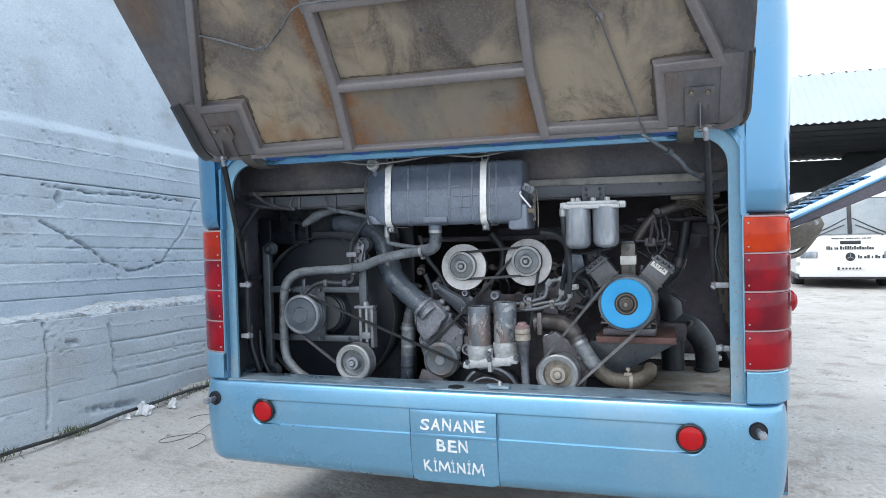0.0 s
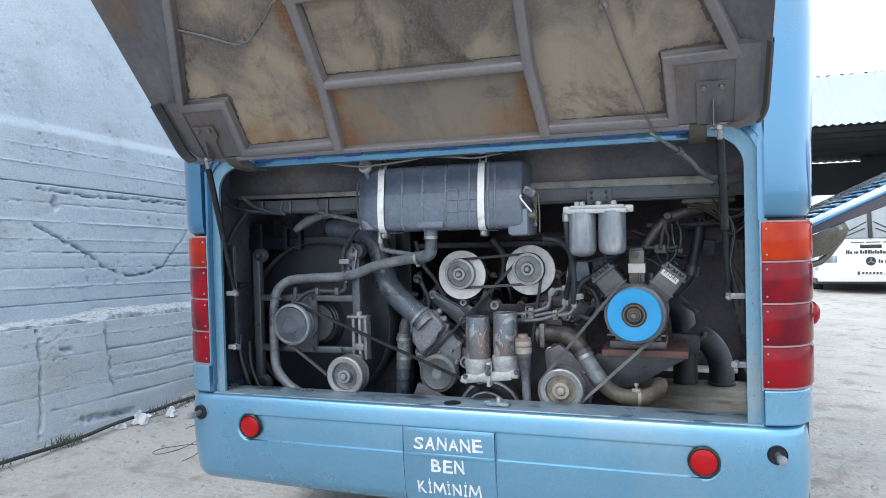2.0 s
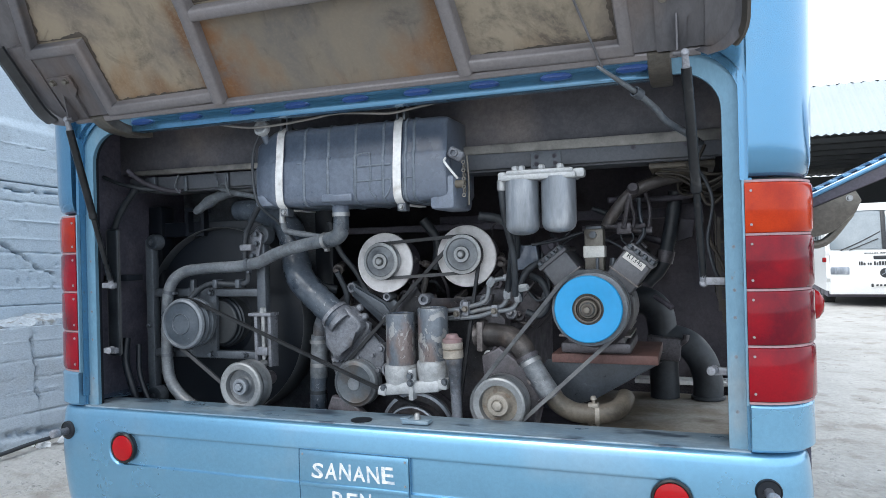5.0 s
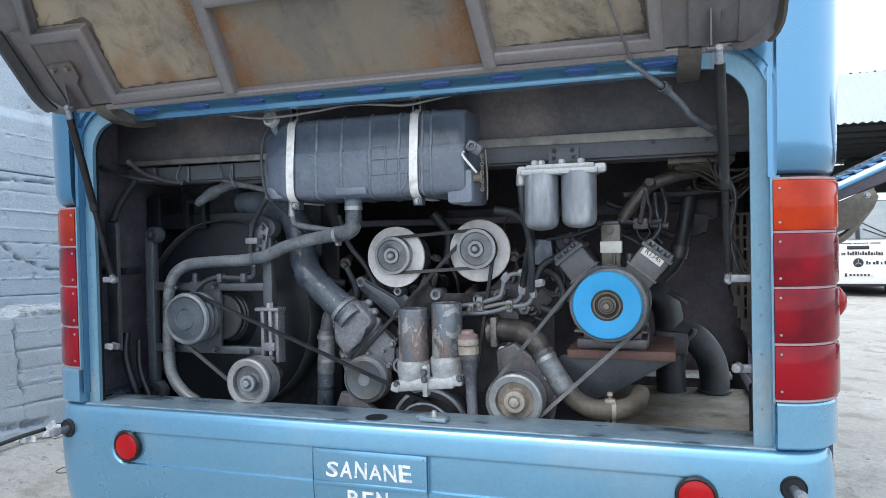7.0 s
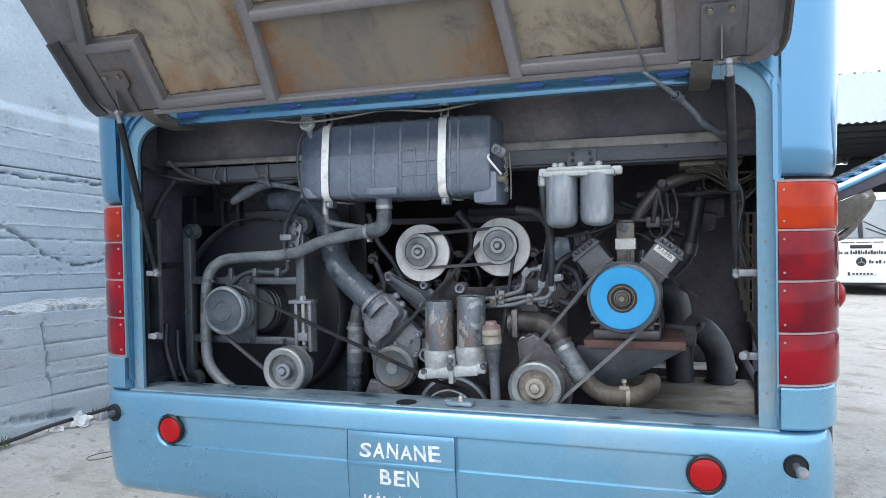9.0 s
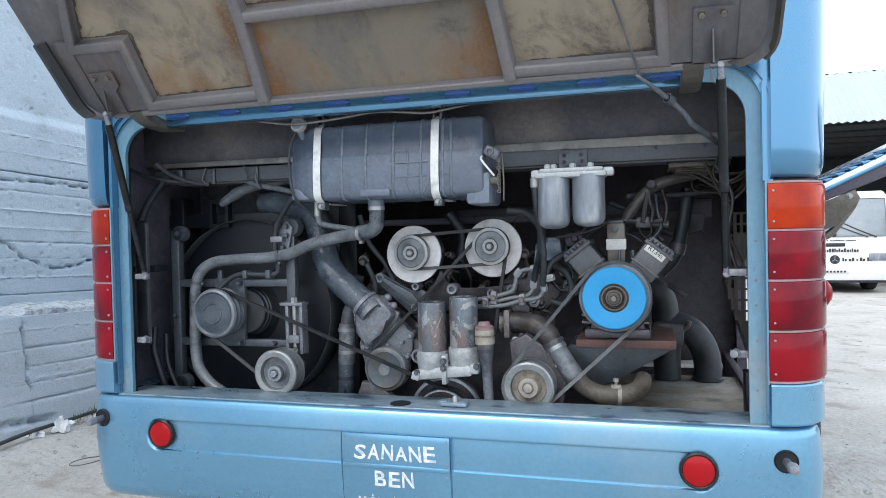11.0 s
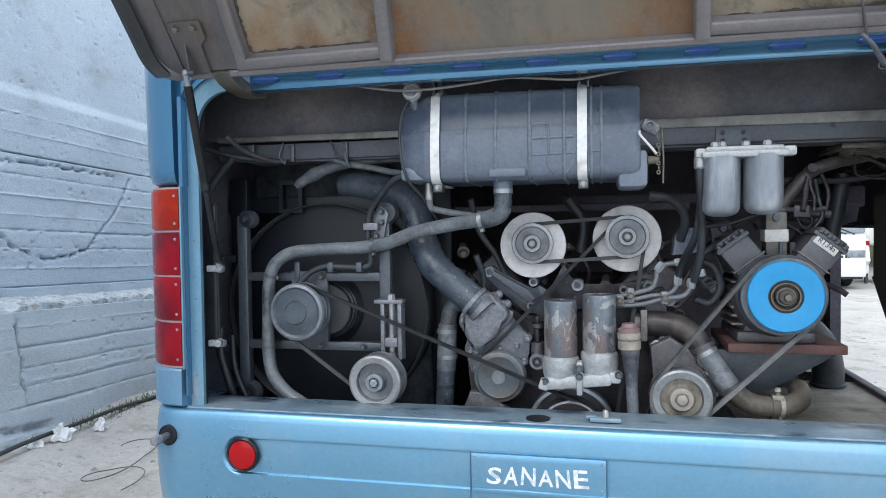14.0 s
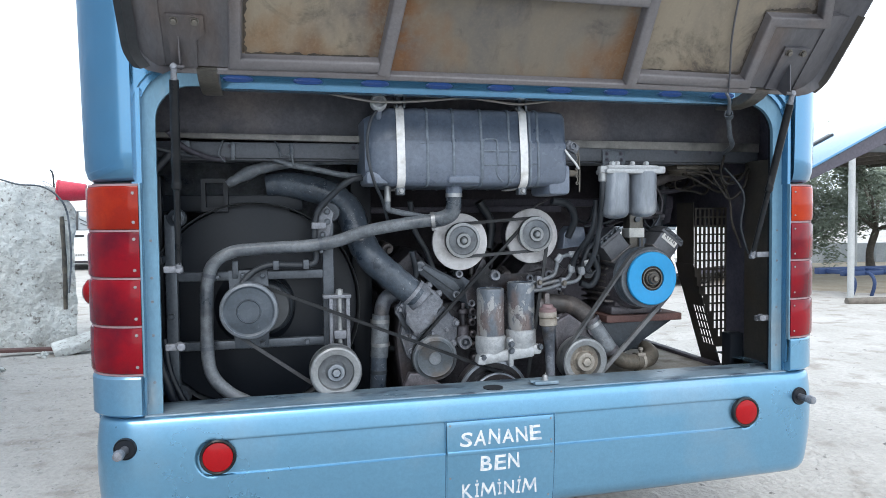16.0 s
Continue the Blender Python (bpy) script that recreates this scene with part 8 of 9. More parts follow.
for pts, r in (([(0.912, 0.56, 1.464), (0.899, 0.56, 1.377), (0.882, 0.56, 1.289), (0.864, 0.56, 1.22), (0.812, 0.56, 1.161)], 0.024), ([(0.84, 0.50, 1.12), (0.875, 0.47, 1.10), (0.895, 0.46, 1.085)], 0.009), ([(0.70, 0.47, 1.44), (0.78, 0.50, 1.445), (0.88, 0.52, 1.44), (0.97, 0.52, 1.45)], 0.010), ([(0.66, 0.60, 1.30), (0.76, 0.62, 1.33), (0.86, 0.62, 1.30)], 0.014)):
    bm = B()
    tube(bm, pts, r, 12, 6, wobble=0.1)
    part("pipe", bm, M_rubber if r > 0.02 else M_black, deep)
bm = B()
lathe(bm, [(0.026, -0.02), (0.029, -0.02), (0.029, 0.02), (0.026, 0.02)], aim((0.873, 0.56, 1.25), (0.25, 0, 1)), 20)
part("hose_collar", bm, M_grime, deep)
for pts, r in (([(0.732, 0.42, 1.35), (0.768, 0.42, 1.339), (0.783, 0.415, 1.316), (0.767, 0.41, 1.292), (0.749, 0.415, 1.306), (0.741, 0.42, 1.331)], 0.0028),
               ([(0.70, 0.42, 1.352), (0.787, 0.42, 1.348), (0.82, 0.42, 1.354)], 0.0075),
               ([(0.754, 0.40, 1.345), (0.76, 0.41, 1.377), (0.766, 0.415, 1.415), (0.774, 0.42, 1.45)], 0.008),
               ([(0.784, 0.40, 1.345), (0.788, 0.41, 1.385), (0.780, 0.415, 1.415), (0.776, 0.42, 1.45)], 0.005),
               ([(0.690, 0.41, 1.31), (0.713, 0.41, 1.302), (0.74, 0.41, 1.287), (0.752, 0.41, 1.275)], 0.004),
               ([(0.56, 0.40, 1.30), (0.62, 0.42, 1.335), (0.69, 0.43, 1.355)], 0.003),
               ([(0.448, 0.37, 1.145), (0.477, 0.37, 1.116), (0.506, 0.37, 1.131), (0.517, 0.37, 1.173), (0.498, 0.375, 1.221), (0.494, 0.38, 1.27)], 0.0045)):
    bm = B()
    tube(bm, pts, r, 8, 6)
    part("wire", bm, M_rubber if r < 0.005 else M_grime, deep)
bm = B()
obox(bm, Matrix.Translation((0.520, 0.42, 1.293)) @ pose(0, 0, 0, 0, -14, 0), 0.062, 0.06, 0.048, 0.008)
lathe(bm, [(0.0, 0.012), (0.010, 0.012), (0.014, 0.0), (0.0, 0.0)], aim((0.525, 0.389, 1.295)), 14)
part("solenoid", bm, M_black, deep, "black solenoid body")
bm = B()
prism(bm, [(0.376, 1.212), (0.470, 1.221), (0.478, 1.250), (0.470, 1.299), (0.405, 1.301), (0.384, 1.275)], front(0.46), 0.06, 0.008)
part("cover_box", bm, M_tank, deep, "dark blue-grey plastic cover")
pad = thing("air_spring_pad", (0.93, 0.45, 1.54), "round dusty brown pad below the beam", "pad")
bm = B()
box(bm, 0.84, 1.03, 0.335, 0.56, 1.522, 1.540, 0.004)
lathe(bm, [(0.0, -0.02), (0.06, -0.02), (0.075, -0.012), (0.075, 0.0), (0.0, 0.0)], Matrix.Translation((0.935, 0.42, 1.522)), 30)
part("pad_plate", bm, M_brass, pad)
loom = thing("wiring_loom", (1.0, 0.30, 1.50), "tangled dusty wiring in the bay's corner", "wiring")
rnd = random.Random(11)
for k in range(8):
    bm = B()
    y = 0.30 + 0.06 * k
    tube(bm, [(0.86 + 0.02 * k, y, 1.50 + 0.01 * rnd.random()), (0.93, y + rnd.uniform(-0.04, 0.04), 1.47 + rnd.uniform(-0.02, 0.03)), (1.0, y + rnd.uniform(-0.03, 0.03), 1.455 + rnd.uniform(-0.03, 0.03)), (1.05, y - 0.02, 1.46 + rnd.uniform(-0.03, 0.04)), (1.10, y, 1.50)], 0.003 + 0.003 * rnd.random(), 9, 6)
    part("cable", bm, M_loom, loom)
bm = B()
tube(bm, [(0.97, 0.22, 1.52), (1.00, 0.18, 1.46), (1.015, 0.16, 1.40), (1.00, 0.16, 1.30), (1.015, 0.15, 1.22), (1.03, 0.15, 1.19)], 0.0045, 8, 5)
part("cable", bm, M_rubber, loom)
for pts in ([(1.00, 0.26, 1.575), (0.97, 0.24, 1.50), (0.985, 0.22, 1.46), (1.04, 0.22, 1.475), (1.09, 0.24, 1.53)],
            [(0.95, 0.30, 1.53), (0.985, 0.26, 1.44), (1.01, 0.24, 1.40), (1.06, 0.23, 1.44), (1.11, 0.26, 1.52)],
            [(1.00, 0.30, 1.50), (1.015, 0.25, 1.40), (1.005, 0.22, 1.31), (1.03, 0.22, 1.25), (1.045, 0.22, 1.21)],
            [(0.88, 0.34, 1.52), (0.96, 0.30, 1.505), (1.03, 0.28, 1.49), (1.12, 0.30, 1.505)]):
    bm = B()
    tube(bm, pts, 0.0045, 8, 6, wobble=0.15)
    part("cable", bm, M_loom, loom)
conduit = thing("lid_conduit", (0.94, 0.13, 1.60), "grey cable conduit from the bay to the lid", "cable")
bm = B()
tube(bm, [(0.745, -0.104, 1.742), (0.775, -0.08, 1.722), (0.83, 0.0, 1.69), (0.875, 0.06, 1.655), (0.90, 0.09, 1.625), (0.945, 0.14, 1.598), (0.99, 0.25, 1.58)], [0.004, 0.0055, 0.0075, 0.0085, 0.009, 0.009, 0.009], 12, 6)
part("conduit_tube", bm, M_hose, conduit)
bm = B()
lathe(bm, [(0.011, -0.012), (0.0145, -0.012), (0.0145, 0.012), (0.011, 0.012)], aim((0.835, 0.005, 1.687), (0.6, 0.7, -0.35)), 14)
part("conduit_joint", bm, M_frame, conduit)
cord = thing("cord", (-0.10, 0.06, 1.71), "thin pale cord slung over the tank", "cord")
bm = B()
tube(bm, [(-0.56, 0.10, 1.740), (-0.48, 0.085, 1.723), (-0.40, 0.08, 1.712), (-0.30, 0.085, 1.715), (-0.20, 0.09, 1.724), (-0.10, 0.095, 1.735), (0.0, 0.10, 1.728), (0.08, 0.10, 1.720), (0.16, 0.10, 1.728), (0.28, 0.11, 1.748), (0.34, 0.13, 1.765)], 0.0042, 8, 5)
part("cord_line", bm, M_rail, cord)
lead = thing("sensor_lead", (-0.40, 0.09, 1.45), "thin black lead hanging beside the tank", "cable")
bm = B()
tube(bm, [(-0.38, 0.10, 1.705), (-0.415, 0.10, 1.65), (-0.425, 0.10, 1.56), (-0.405, 0.10, 1.46), (-0.37, 0.16, 1.40), (-0.345, 0.22, 1.34), (-0.33, 0.27, 1.30)], 0.005, 8, 6)
part("lead_line", bm, M_rubber, lead)
stub = thing("vent_pipe", (-0.35, 0.20, 1.33), "small vent pipe with a bright fitting under the tank", "pipe")
bm = B()
tube(bm, [(-0.352, 0.16, 1.41), (-0.350, 0.17, 1.375), (-0.335, 0.18, 1.365), (-0.27, 0.20, 1.352), (-0.20, 0.215, 1.340)], 0.010, 12, 5)
part("vent_tube", bm, M_hose, stub)
bm = B()
lathe(bm, [(0.0, 0.05), (0.011, 0.05), (0.012, 0.0), (0.0, 0.0)], Matrix.Translation((-0.352, 0.16, 1.395)), 12)
part("vent_fitting", bm, M_zinc, stub, "bright vent fitting")
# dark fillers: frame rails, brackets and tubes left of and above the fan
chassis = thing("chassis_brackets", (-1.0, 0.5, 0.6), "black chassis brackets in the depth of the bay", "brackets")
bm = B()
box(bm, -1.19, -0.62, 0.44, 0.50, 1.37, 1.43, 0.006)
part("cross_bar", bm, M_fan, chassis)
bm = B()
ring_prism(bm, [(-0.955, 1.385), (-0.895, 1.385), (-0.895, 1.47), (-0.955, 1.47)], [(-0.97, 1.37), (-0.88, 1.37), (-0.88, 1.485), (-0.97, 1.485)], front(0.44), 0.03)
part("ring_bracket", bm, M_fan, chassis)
# Near-black colour here stands for the shade beside the fan.
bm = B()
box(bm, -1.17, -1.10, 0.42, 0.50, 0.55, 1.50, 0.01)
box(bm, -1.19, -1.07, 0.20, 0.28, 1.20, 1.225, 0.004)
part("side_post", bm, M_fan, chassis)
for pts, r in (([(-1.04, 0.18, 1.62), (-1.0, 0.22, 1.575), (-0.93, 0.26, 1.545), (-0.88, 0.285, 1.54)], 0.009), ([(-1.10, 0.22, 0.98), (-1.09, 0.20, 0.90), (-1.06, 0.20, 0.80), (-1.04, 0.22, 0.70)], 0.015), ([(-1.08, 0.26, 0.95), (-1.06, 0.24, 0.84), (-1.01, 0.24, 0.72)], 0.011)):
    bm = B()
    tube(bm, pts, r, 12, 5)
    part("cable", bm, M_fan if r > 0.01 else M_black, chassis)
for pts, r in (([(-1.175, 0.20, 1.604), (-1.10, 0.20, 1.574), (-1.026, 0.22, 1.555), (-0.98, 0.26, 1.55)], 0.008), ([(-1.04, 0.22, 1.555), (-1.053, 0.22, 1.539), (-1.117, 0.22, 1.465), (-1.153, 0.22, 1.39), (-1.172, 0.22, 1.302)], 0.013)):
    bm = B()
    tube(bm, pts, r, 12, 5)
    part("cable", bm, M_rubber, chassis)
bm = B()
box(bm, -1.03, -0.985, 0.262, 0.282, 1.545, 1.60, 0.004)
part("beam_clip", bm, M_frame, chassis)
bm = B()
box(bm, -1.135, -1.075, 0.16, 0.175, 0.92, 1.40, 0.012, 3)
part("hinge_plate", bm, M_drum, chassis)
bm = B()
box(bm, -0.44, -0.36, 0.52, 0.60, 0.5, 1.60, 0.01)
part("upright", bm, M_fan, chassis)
bm = B()
box(bm, 0.02, 0.95, 0.70, 0.78, 1.385, 1.42, 0.005)
part("cross_bar", bm, M_black, chassis)
bm = B()
box(bm, -0.40, 0.45, 0.58, 0.64, 1.36, 1.385, 0.004)
part("cross_bar", bm, M_black, chassis)
for pts, r in (([(0.30, 0.32, 1.40), (0.37, 0.33, 1.385), (0.41, 0.36, 1.33), (0.40, 0.40, 1.26)], 0.014), ([(-0.25, 0.30, 1.40), (-0.23, 0.33, 1.30), (-0.18, 0.36, 1.22), (-0.15, 0.38, 1.15)], 0.010), ([(-0.24, 0.33, 1.22), (-0.22, 0.36, 1.14), (-0.23, 0.37, 1.08)], 0.010), ([(0.05, 0.45, 1.40), (0.10, 0.46, 1.32), (0.09, 0.46, 1.22)], 0.018), ([(-0.40, 0.40, 1.22), (-0.36, 0.42, 1.17), (-0.30, 0.44, 1.15)], 0.016)):
    bm = B()
    tube(bm, pts, r, 12, 5, wobble=0.05)
    part("hose", bm, M_rubber, chassis)

# wires, stubs and fittings crowding the engine's front
rnd = random.Random(23)
for k in range(34):
    x, z = rnd.uniform(-0.33, 0.56), rnd.uniform(0.82, 1.36)
    y = 0.46 + 0.10 * rnd.random()
    a, ln = rnd.uniform(0, 6.28), rnd.uniform(0.05, 0.13)
    p0 = Vector((x, y, z))
    p2 = p0 + Vector((math.cos(a) * ln, rnd.uniform(-0.03, 0.03), math.sin(a) * ln))
    p1 = p0.lerp(p2, 0.5) + Vector((rnd.uniform(-0.04, 0.04), -0.03, rnd.uniform(-0.05, 0.02)))
    bm = B()
    tube(bm, [p0, p1, p2], rnd.choice((0.004, 0.006, 0.009, 0.012)), 10, 6)
    part("wire", bm, rnd.choice((M_grime, M_rubber, M_iron_dark)), eng)
for k in range(26):
    x, z = rnd.uniform(-0.33, 0.56), rnd.uniform(0.78, 1.30)
    bm = B()
    r = rnd.uniform(0.010, 0.024)
    way = (rnd.uniform(-0.5, 0.5), -1, rnd.uniform(-0.4, 0.6))
    lathe(bm, [(0.0, 0.03), (0.5 * r, 0.03), (0.5 * r, 0.012), (r, 0.010), (r, -0.01), (0.7 * r, -0.012), (0.7 * r, -0.06)], aim((x, 0.44 + 0.04 * rnd.random(), z), way), 6 if k % 2 else 16)
    part("fitting", bm, rnd.choice((M_grime, M_iron_dark, M_iron_dark, M_iron)), eng)

# ---------- yard things ----------
cable = thing("wall_cable", (-3.2, 2.0, 0.05), "thick black cable lying along the wall's foot", "cable")
bm = B()
pts = []
for i in range(30):
    y = -2.0 + 6.6 * i / 29
    x = face_low(y, 0) + 0.13 + 0.05 * noise.noise(Vector((0, y * 1.3, 2)))
    pts.append((x, y, gz(x, y) + 0.075 + 0.02 * noise.noise(Vector((3, y * 1.7, 0)))))
pts += [(-3.28, 4.95, 0.10), (-3.36, 5.10, 0.16), (-3.43, 5.08, 0.45), (-3.54, 5.03, 0.90), (-3.64, 5.00, 1.35), (-3.76, 5.06, 1.75)]
tube(bm, pts, 0.013, 10, 3)
part("cable_line", bm, M_bezel, cable)

wire = thing("ground_wire", (-2.6, 1.0, 0.02), "loop of thin wire dropped on the ground", "wire")
bm = B()
pts = []
for i in range(30):
    a = i * 0.33
    r = 0.13 + 0.04 * math.sin(a * 1.7)
    x, y = -2.28 + r * 0.9 * math.cos(a) - 0.009 * i, 1.05 + r * 1.4 * math.sin(a) + 0.022 * i
    pts.append((x, y, gz(x, y) + 0.022))
tube(bm, pts, 0.003, 6, 3)
part("wire_line", bm, M_brass, wire)


def crumple(name, at, size, seed, material, label, category, group=""):
    bm = B()
    made = bmesh.ops.create_icosphere(bm, subdivisions=3, radius=1)
    for v in made["verts"]:
        p = v.co.copy()
        k = 1 + 0.9 * noise.noise(p * 1.4 + Vector((seed, 0, 0))) + 0.5 * noise.noise(p * 3.3 + Vector((0, seed, 0)))
        v.co = Vector((p.x * size[0] * k, p.y * size[1] * k, max(-0.2, p.z) * size[2] * k)) + Vector(at)
    ob = part(name, bm, material, None, angle=30)
    return tagged(ob, label, category, group)


crumple("plastic_bag", (-3.06, 1.66, 0.07), (0.055, 0.05, 0.06), 1, M_plastic_bag, "crumpled white plastic bag by the wall", "litter", "litter by the wall")
crumple("plastic_bag", (-3.13, 1.52, 0.06), (0.05, 0.03, 0.03), 5, M_plastic_bag, "flattened white plastic scrap by the wall", "litter", "litter by the wall")
crumple("plastic_cup", (-2.99, 1.93, 0.06), (0.03, 0.04, 0.05), 9, M_plastic_bag, "crushed white plastic cup on the ground", "litter", "litter by the wall")
crumple("plastic_bag", (-3.17, 1.23, 0.05), (0.05, 0.02, 0.012), 3, M_plastic_bag, "torn white plastic scrap on the cable", "litter", "litter by the wall")
for k, (x, y, s) in enumerate(((-2.92, 6.35, 0.10), (-2.70, 6.5, 0.16), (-3.05, 5.5, 0.05), (-2.55, 6.7, 0.12), (-3.2, 4.75, 0.06))):
    crumple("rock", (x, y, gz(x, y) + 0.2 * s), (s, s * 0.8, s * 0.7), 20 + k, M_rubble, "rough pale stone on the ground", "rock", "stones by the rubble wall")
plank = B()
obox(plank, Matrix.Translation((-3.28, 5.72, 0.05)) @ pose(0, 0, 0, 0, 2, 8), 0.62, 0.13, 0.03, 0.004)
tagged(part("plank", plank, M_red_oxide), "short rusty board lying at the wall's foot", "board")

bm = B()
rnd = random.Random(21)
for k in range(1100):
    c = rnd.choice([(1.05, 0.12), (2.15, 0.55), (2.9, 0.7), (3.6, 0.5), (4.2, 0.35), (0.4, 0.3)])
    y = c[0] + rnd.gauss(0, c[1] * 0.45)
    x = face_low(y, 0) + 0.06 + abs(rnd.gauss(0, 0.07))
    z = gz(x, y) + 0.055
    h, a = rnd.uniform(0.02, 0.065), rnd.uniform(0, 6.28)
    d = Vector((math.cos(a), math.sin(a), 0)) * 0.003
    t = Vector((rnd.uniform(-0.03, 0.03), rnd.uniform(-0.03, 0.03), h))
    p = Vector((x, y, z))
    bm.faces.new([bm.verts.new(q) for q in (p - d, p + d, p + t)])
grass = part("grass", bm, M_grass)
tagged(grass, "sparse short grass along the wall's foot", "grass", kind="stuff")

bucket = thing("bucket", (-3.02, 6.26, 1.55), "red plastic bucket lying on the rubble wall", "bucket")
bm = B()
lathe(bm, [(0.0, 0.0), (0.085, 0.0), (0.092, 0.01), (0.118, 0.26), (0.126, 0.262), (0.126, 0.28), (0.116, 0.28), (0.088, 0.015), (0.0, 0.012)], aim((-2.79, 6.26, 1.69), (-1, -0.1, 0.05)), 36)
part("bucket_body", bm, M_bucket, bucket)
bm = B()
tube(bm, [(-3.10, 6.14, 1.70), (-3.18, 6.15, 1.78), (-3.22, 6.26, 1.81), (-3.18, 6.37, 1.78), (-3.10, 6.38, 1.70)], 0.004, 8, 5)
part("bucket_handle", bm, M_zinc, bucket)


# white coach parked opposite
def parked_bus(name, base, yaw, label, length=7.0, half=1.12, high=2.17, lettered=True):
    """Its front faces its own -y."""
    root = new(name)
    tagged(root, label, "bus")
    def add(nm, bm, mat, lab="", parent=None, angle=35):
        ob = new(nm, mesh_of(nm, bm, mat, Vector(), angle))
        ob.parent = parent or root
        return tagged(ob, lab)
    bm = B()
    prof = [(0.0, 0.29), (-0.03, 0.40), (-0.03, 0.56), (0.0, 0.60), (0.01, 1.10), (0.04, 1.18), (0.22, high - 0.13), (0.28, high - 0.05), (0.50, high), (length, high), (length, 0.29)]
    prism(bm, [(y, z) for y, z in prof], Matrix(((0, 0, 1, -half), (1, 0, 0, 0), (0, 1, 0, 0), (0, 0, 0, 1))), 2 * half)
    bmesh.ops.bevel(bm, geom=[e for e in bm.edges if abs(abs(e.verts[0].co.x) - half) < 1e-4 and abs(e.verts[0].co.x - e.verts[1].co.x) < 1e-4], offset=0.07, segments=3, affect="EDGES")
    add("body", bm, M_bus_white, "white painted coach body")
    slope = math.atan2(0.18, high - 1.31)
    glass = high - 1.36
    for s in (-1, 1):
        bm = B()
        m = Matrix.Translation((s * half * 0.475, 0.118, 1.20 + glass / 2)) @ pose(0, 0, 0, -math.degrees(slope), 0, 0)
        obox(bm, m, half * 0.90, 0.02, glass, 0.03)
        pane = add("windscreen", bm, M_glass, "tilted windscreen pane")
        bm = B()
        tube(bm, [(s * 0.78, 0.01, 1.19), (s * 0.42, 0.05, 1.36), (s * 0.06, 0.10, 1.56)], 0.012, 8, 3)
        tube(bm, [(s * 0.62, 0.01, 1.19), (s * 0.10, 0.05, 1.42)], 0.010, 8, 2)
        add("wiper", bm, M_bezel)
        bm = B()
        box(bm, s * half * 0.76 - 0.17, s * half * 0.76 + 0.17, -0.025, 0.05, 0.70, 0.85, 0.02)
        add("headlight", bm, M_alu, "rectangular headlight")
        bm = B()
        box(bm, s * half - 0.06, s * half + 0.012, 0.02, 0.12, 0.95, 1.05, 0.015)
        add("indicator", bm, M_red2, "small red corner lamp")
        bm = B()
        tube(bm, [(s * (half - 0.02), 0.25, high - 0.25), (s * (half + 0.14), 0.05, high - 0.27), (s * (half + 0.16), -0.02, high - 0.38)], 0.014, 8, 4)
        box(bm, s * (half + 0.16) - 0.07, s * (half + 0.16) + 0.07, -0.05, 0.02, high - 0.65, high - 0.37, 0.03)
        add("mirror", bm, M_bezel, "black wing mirror")
        for yw in (1.3, length - 1.6):
            bm = B()
            lathe(bm, [(0.0, -0.10), (0.24, -0.10), (0.40, -0.12), (0.43, -0.08), (0.43, 0.08), (0.40, 0.12), (0.24, 0.10), (0.0, 0.06)], aim((s * (half - 0.16), yw, 0.42), (s, 0, 0)), 32)
            add("wheel", bm, M_tyre)
        bm = B()
        for i in range(4):
            y0 = 0.75 + i * (length - 1.2) / 4
            box(bm, s * half - 0.008, s * half + 0.008, y0, y0 + (length - 1.2) / 4 - 0.12, 1.35, high - 0.18, 0.006)
        add("side_window", bm, M_glass)
    bm = B()
    obox(bm, Matrix.Translation((0, 0.104, 1.20 + glass / 2)) @ pose(0, 0, 0, -math.degrees(slope), 0, 0), 0.075, 0.03, glass, 0.008)
    add("screen_post", bm, M_bezel, "dark post between the windscreen panes")
    bm = B()
    box(bm, -0.20, 0.20, -0.006, 0.02, 1.00, 1.075, 0.01)
    add("front_grille", bm, M_bezel, "black slotted front grille")
    if lettered:
        bm = B()
        lathe(bm, [(0.0, 0.012), (0.085, 0.012), (0.095, 0.0), (0.0, 0.0)], aim((0.0, 0.0, 0.725)), 36)
        add("emblem", bm, M_bezel, "round black emblem")
        bm = B()
        for ang in (90, 210, 330):
            obox(bm, aim((0.0, -0.014, 0.725)) @ pose(0, 0, 0, 0, 0, ang) @ Matrix.Translation((0.035, 0, 0)), 0.07, 0.016, 0.004)
        add("emblem_star", bm, M_alu)
        rnd = random.Random(3)
        for x, stop, z, tall in ((-0.46, 0.42, 0.885, 0.05), (0.14, 0.66, 0.690, 0.05), (-0.36, 0.36, 1.12, 0.018)):
            while x < stop:
                w = rnd.uniform(0.020, 0.045)
                bm = B()
                box(bm, x, x + w, -0.010, 0.02, z, z + tall + (rnd.choice((0, 0, 0.025)) if tall > 0.03 else 0))
                add("lettering_bar", bm, M_ink)
                x += w + rnd.choice((0.012, 0.014, 0.04))
    bm = B()
    box(bm, -0.26, 0.26, -0.045, -0.02, 0.435, 0.515, 0.006)
    add("number_plate", bm, M_label, "pale number plate")
    for k in range(6):
        bm = B()
        box(bm, -0.17 + 0.065 * k, -0.13 + 0.065 * k, -0.049, -0.045, 0.455, 0.495)
        add("plate_bar", bm, M_ink)
    bm = B()
    box(bm, -0.255, -0.215, -0.049, -0.045, 0.44, 0.51)
    add("plate_bar", bm, M_ink)
    bm = B()
    box(bm, -half + 0.05, half - 0.05, 0.25, length - 0.1, 0.22, 0.36)
    add("underbody", bm, M_black)
    root.matrix_basis = Matrix.Translation(base) @ pose(0, 0, 0, 0, 0, yaw)
    return root


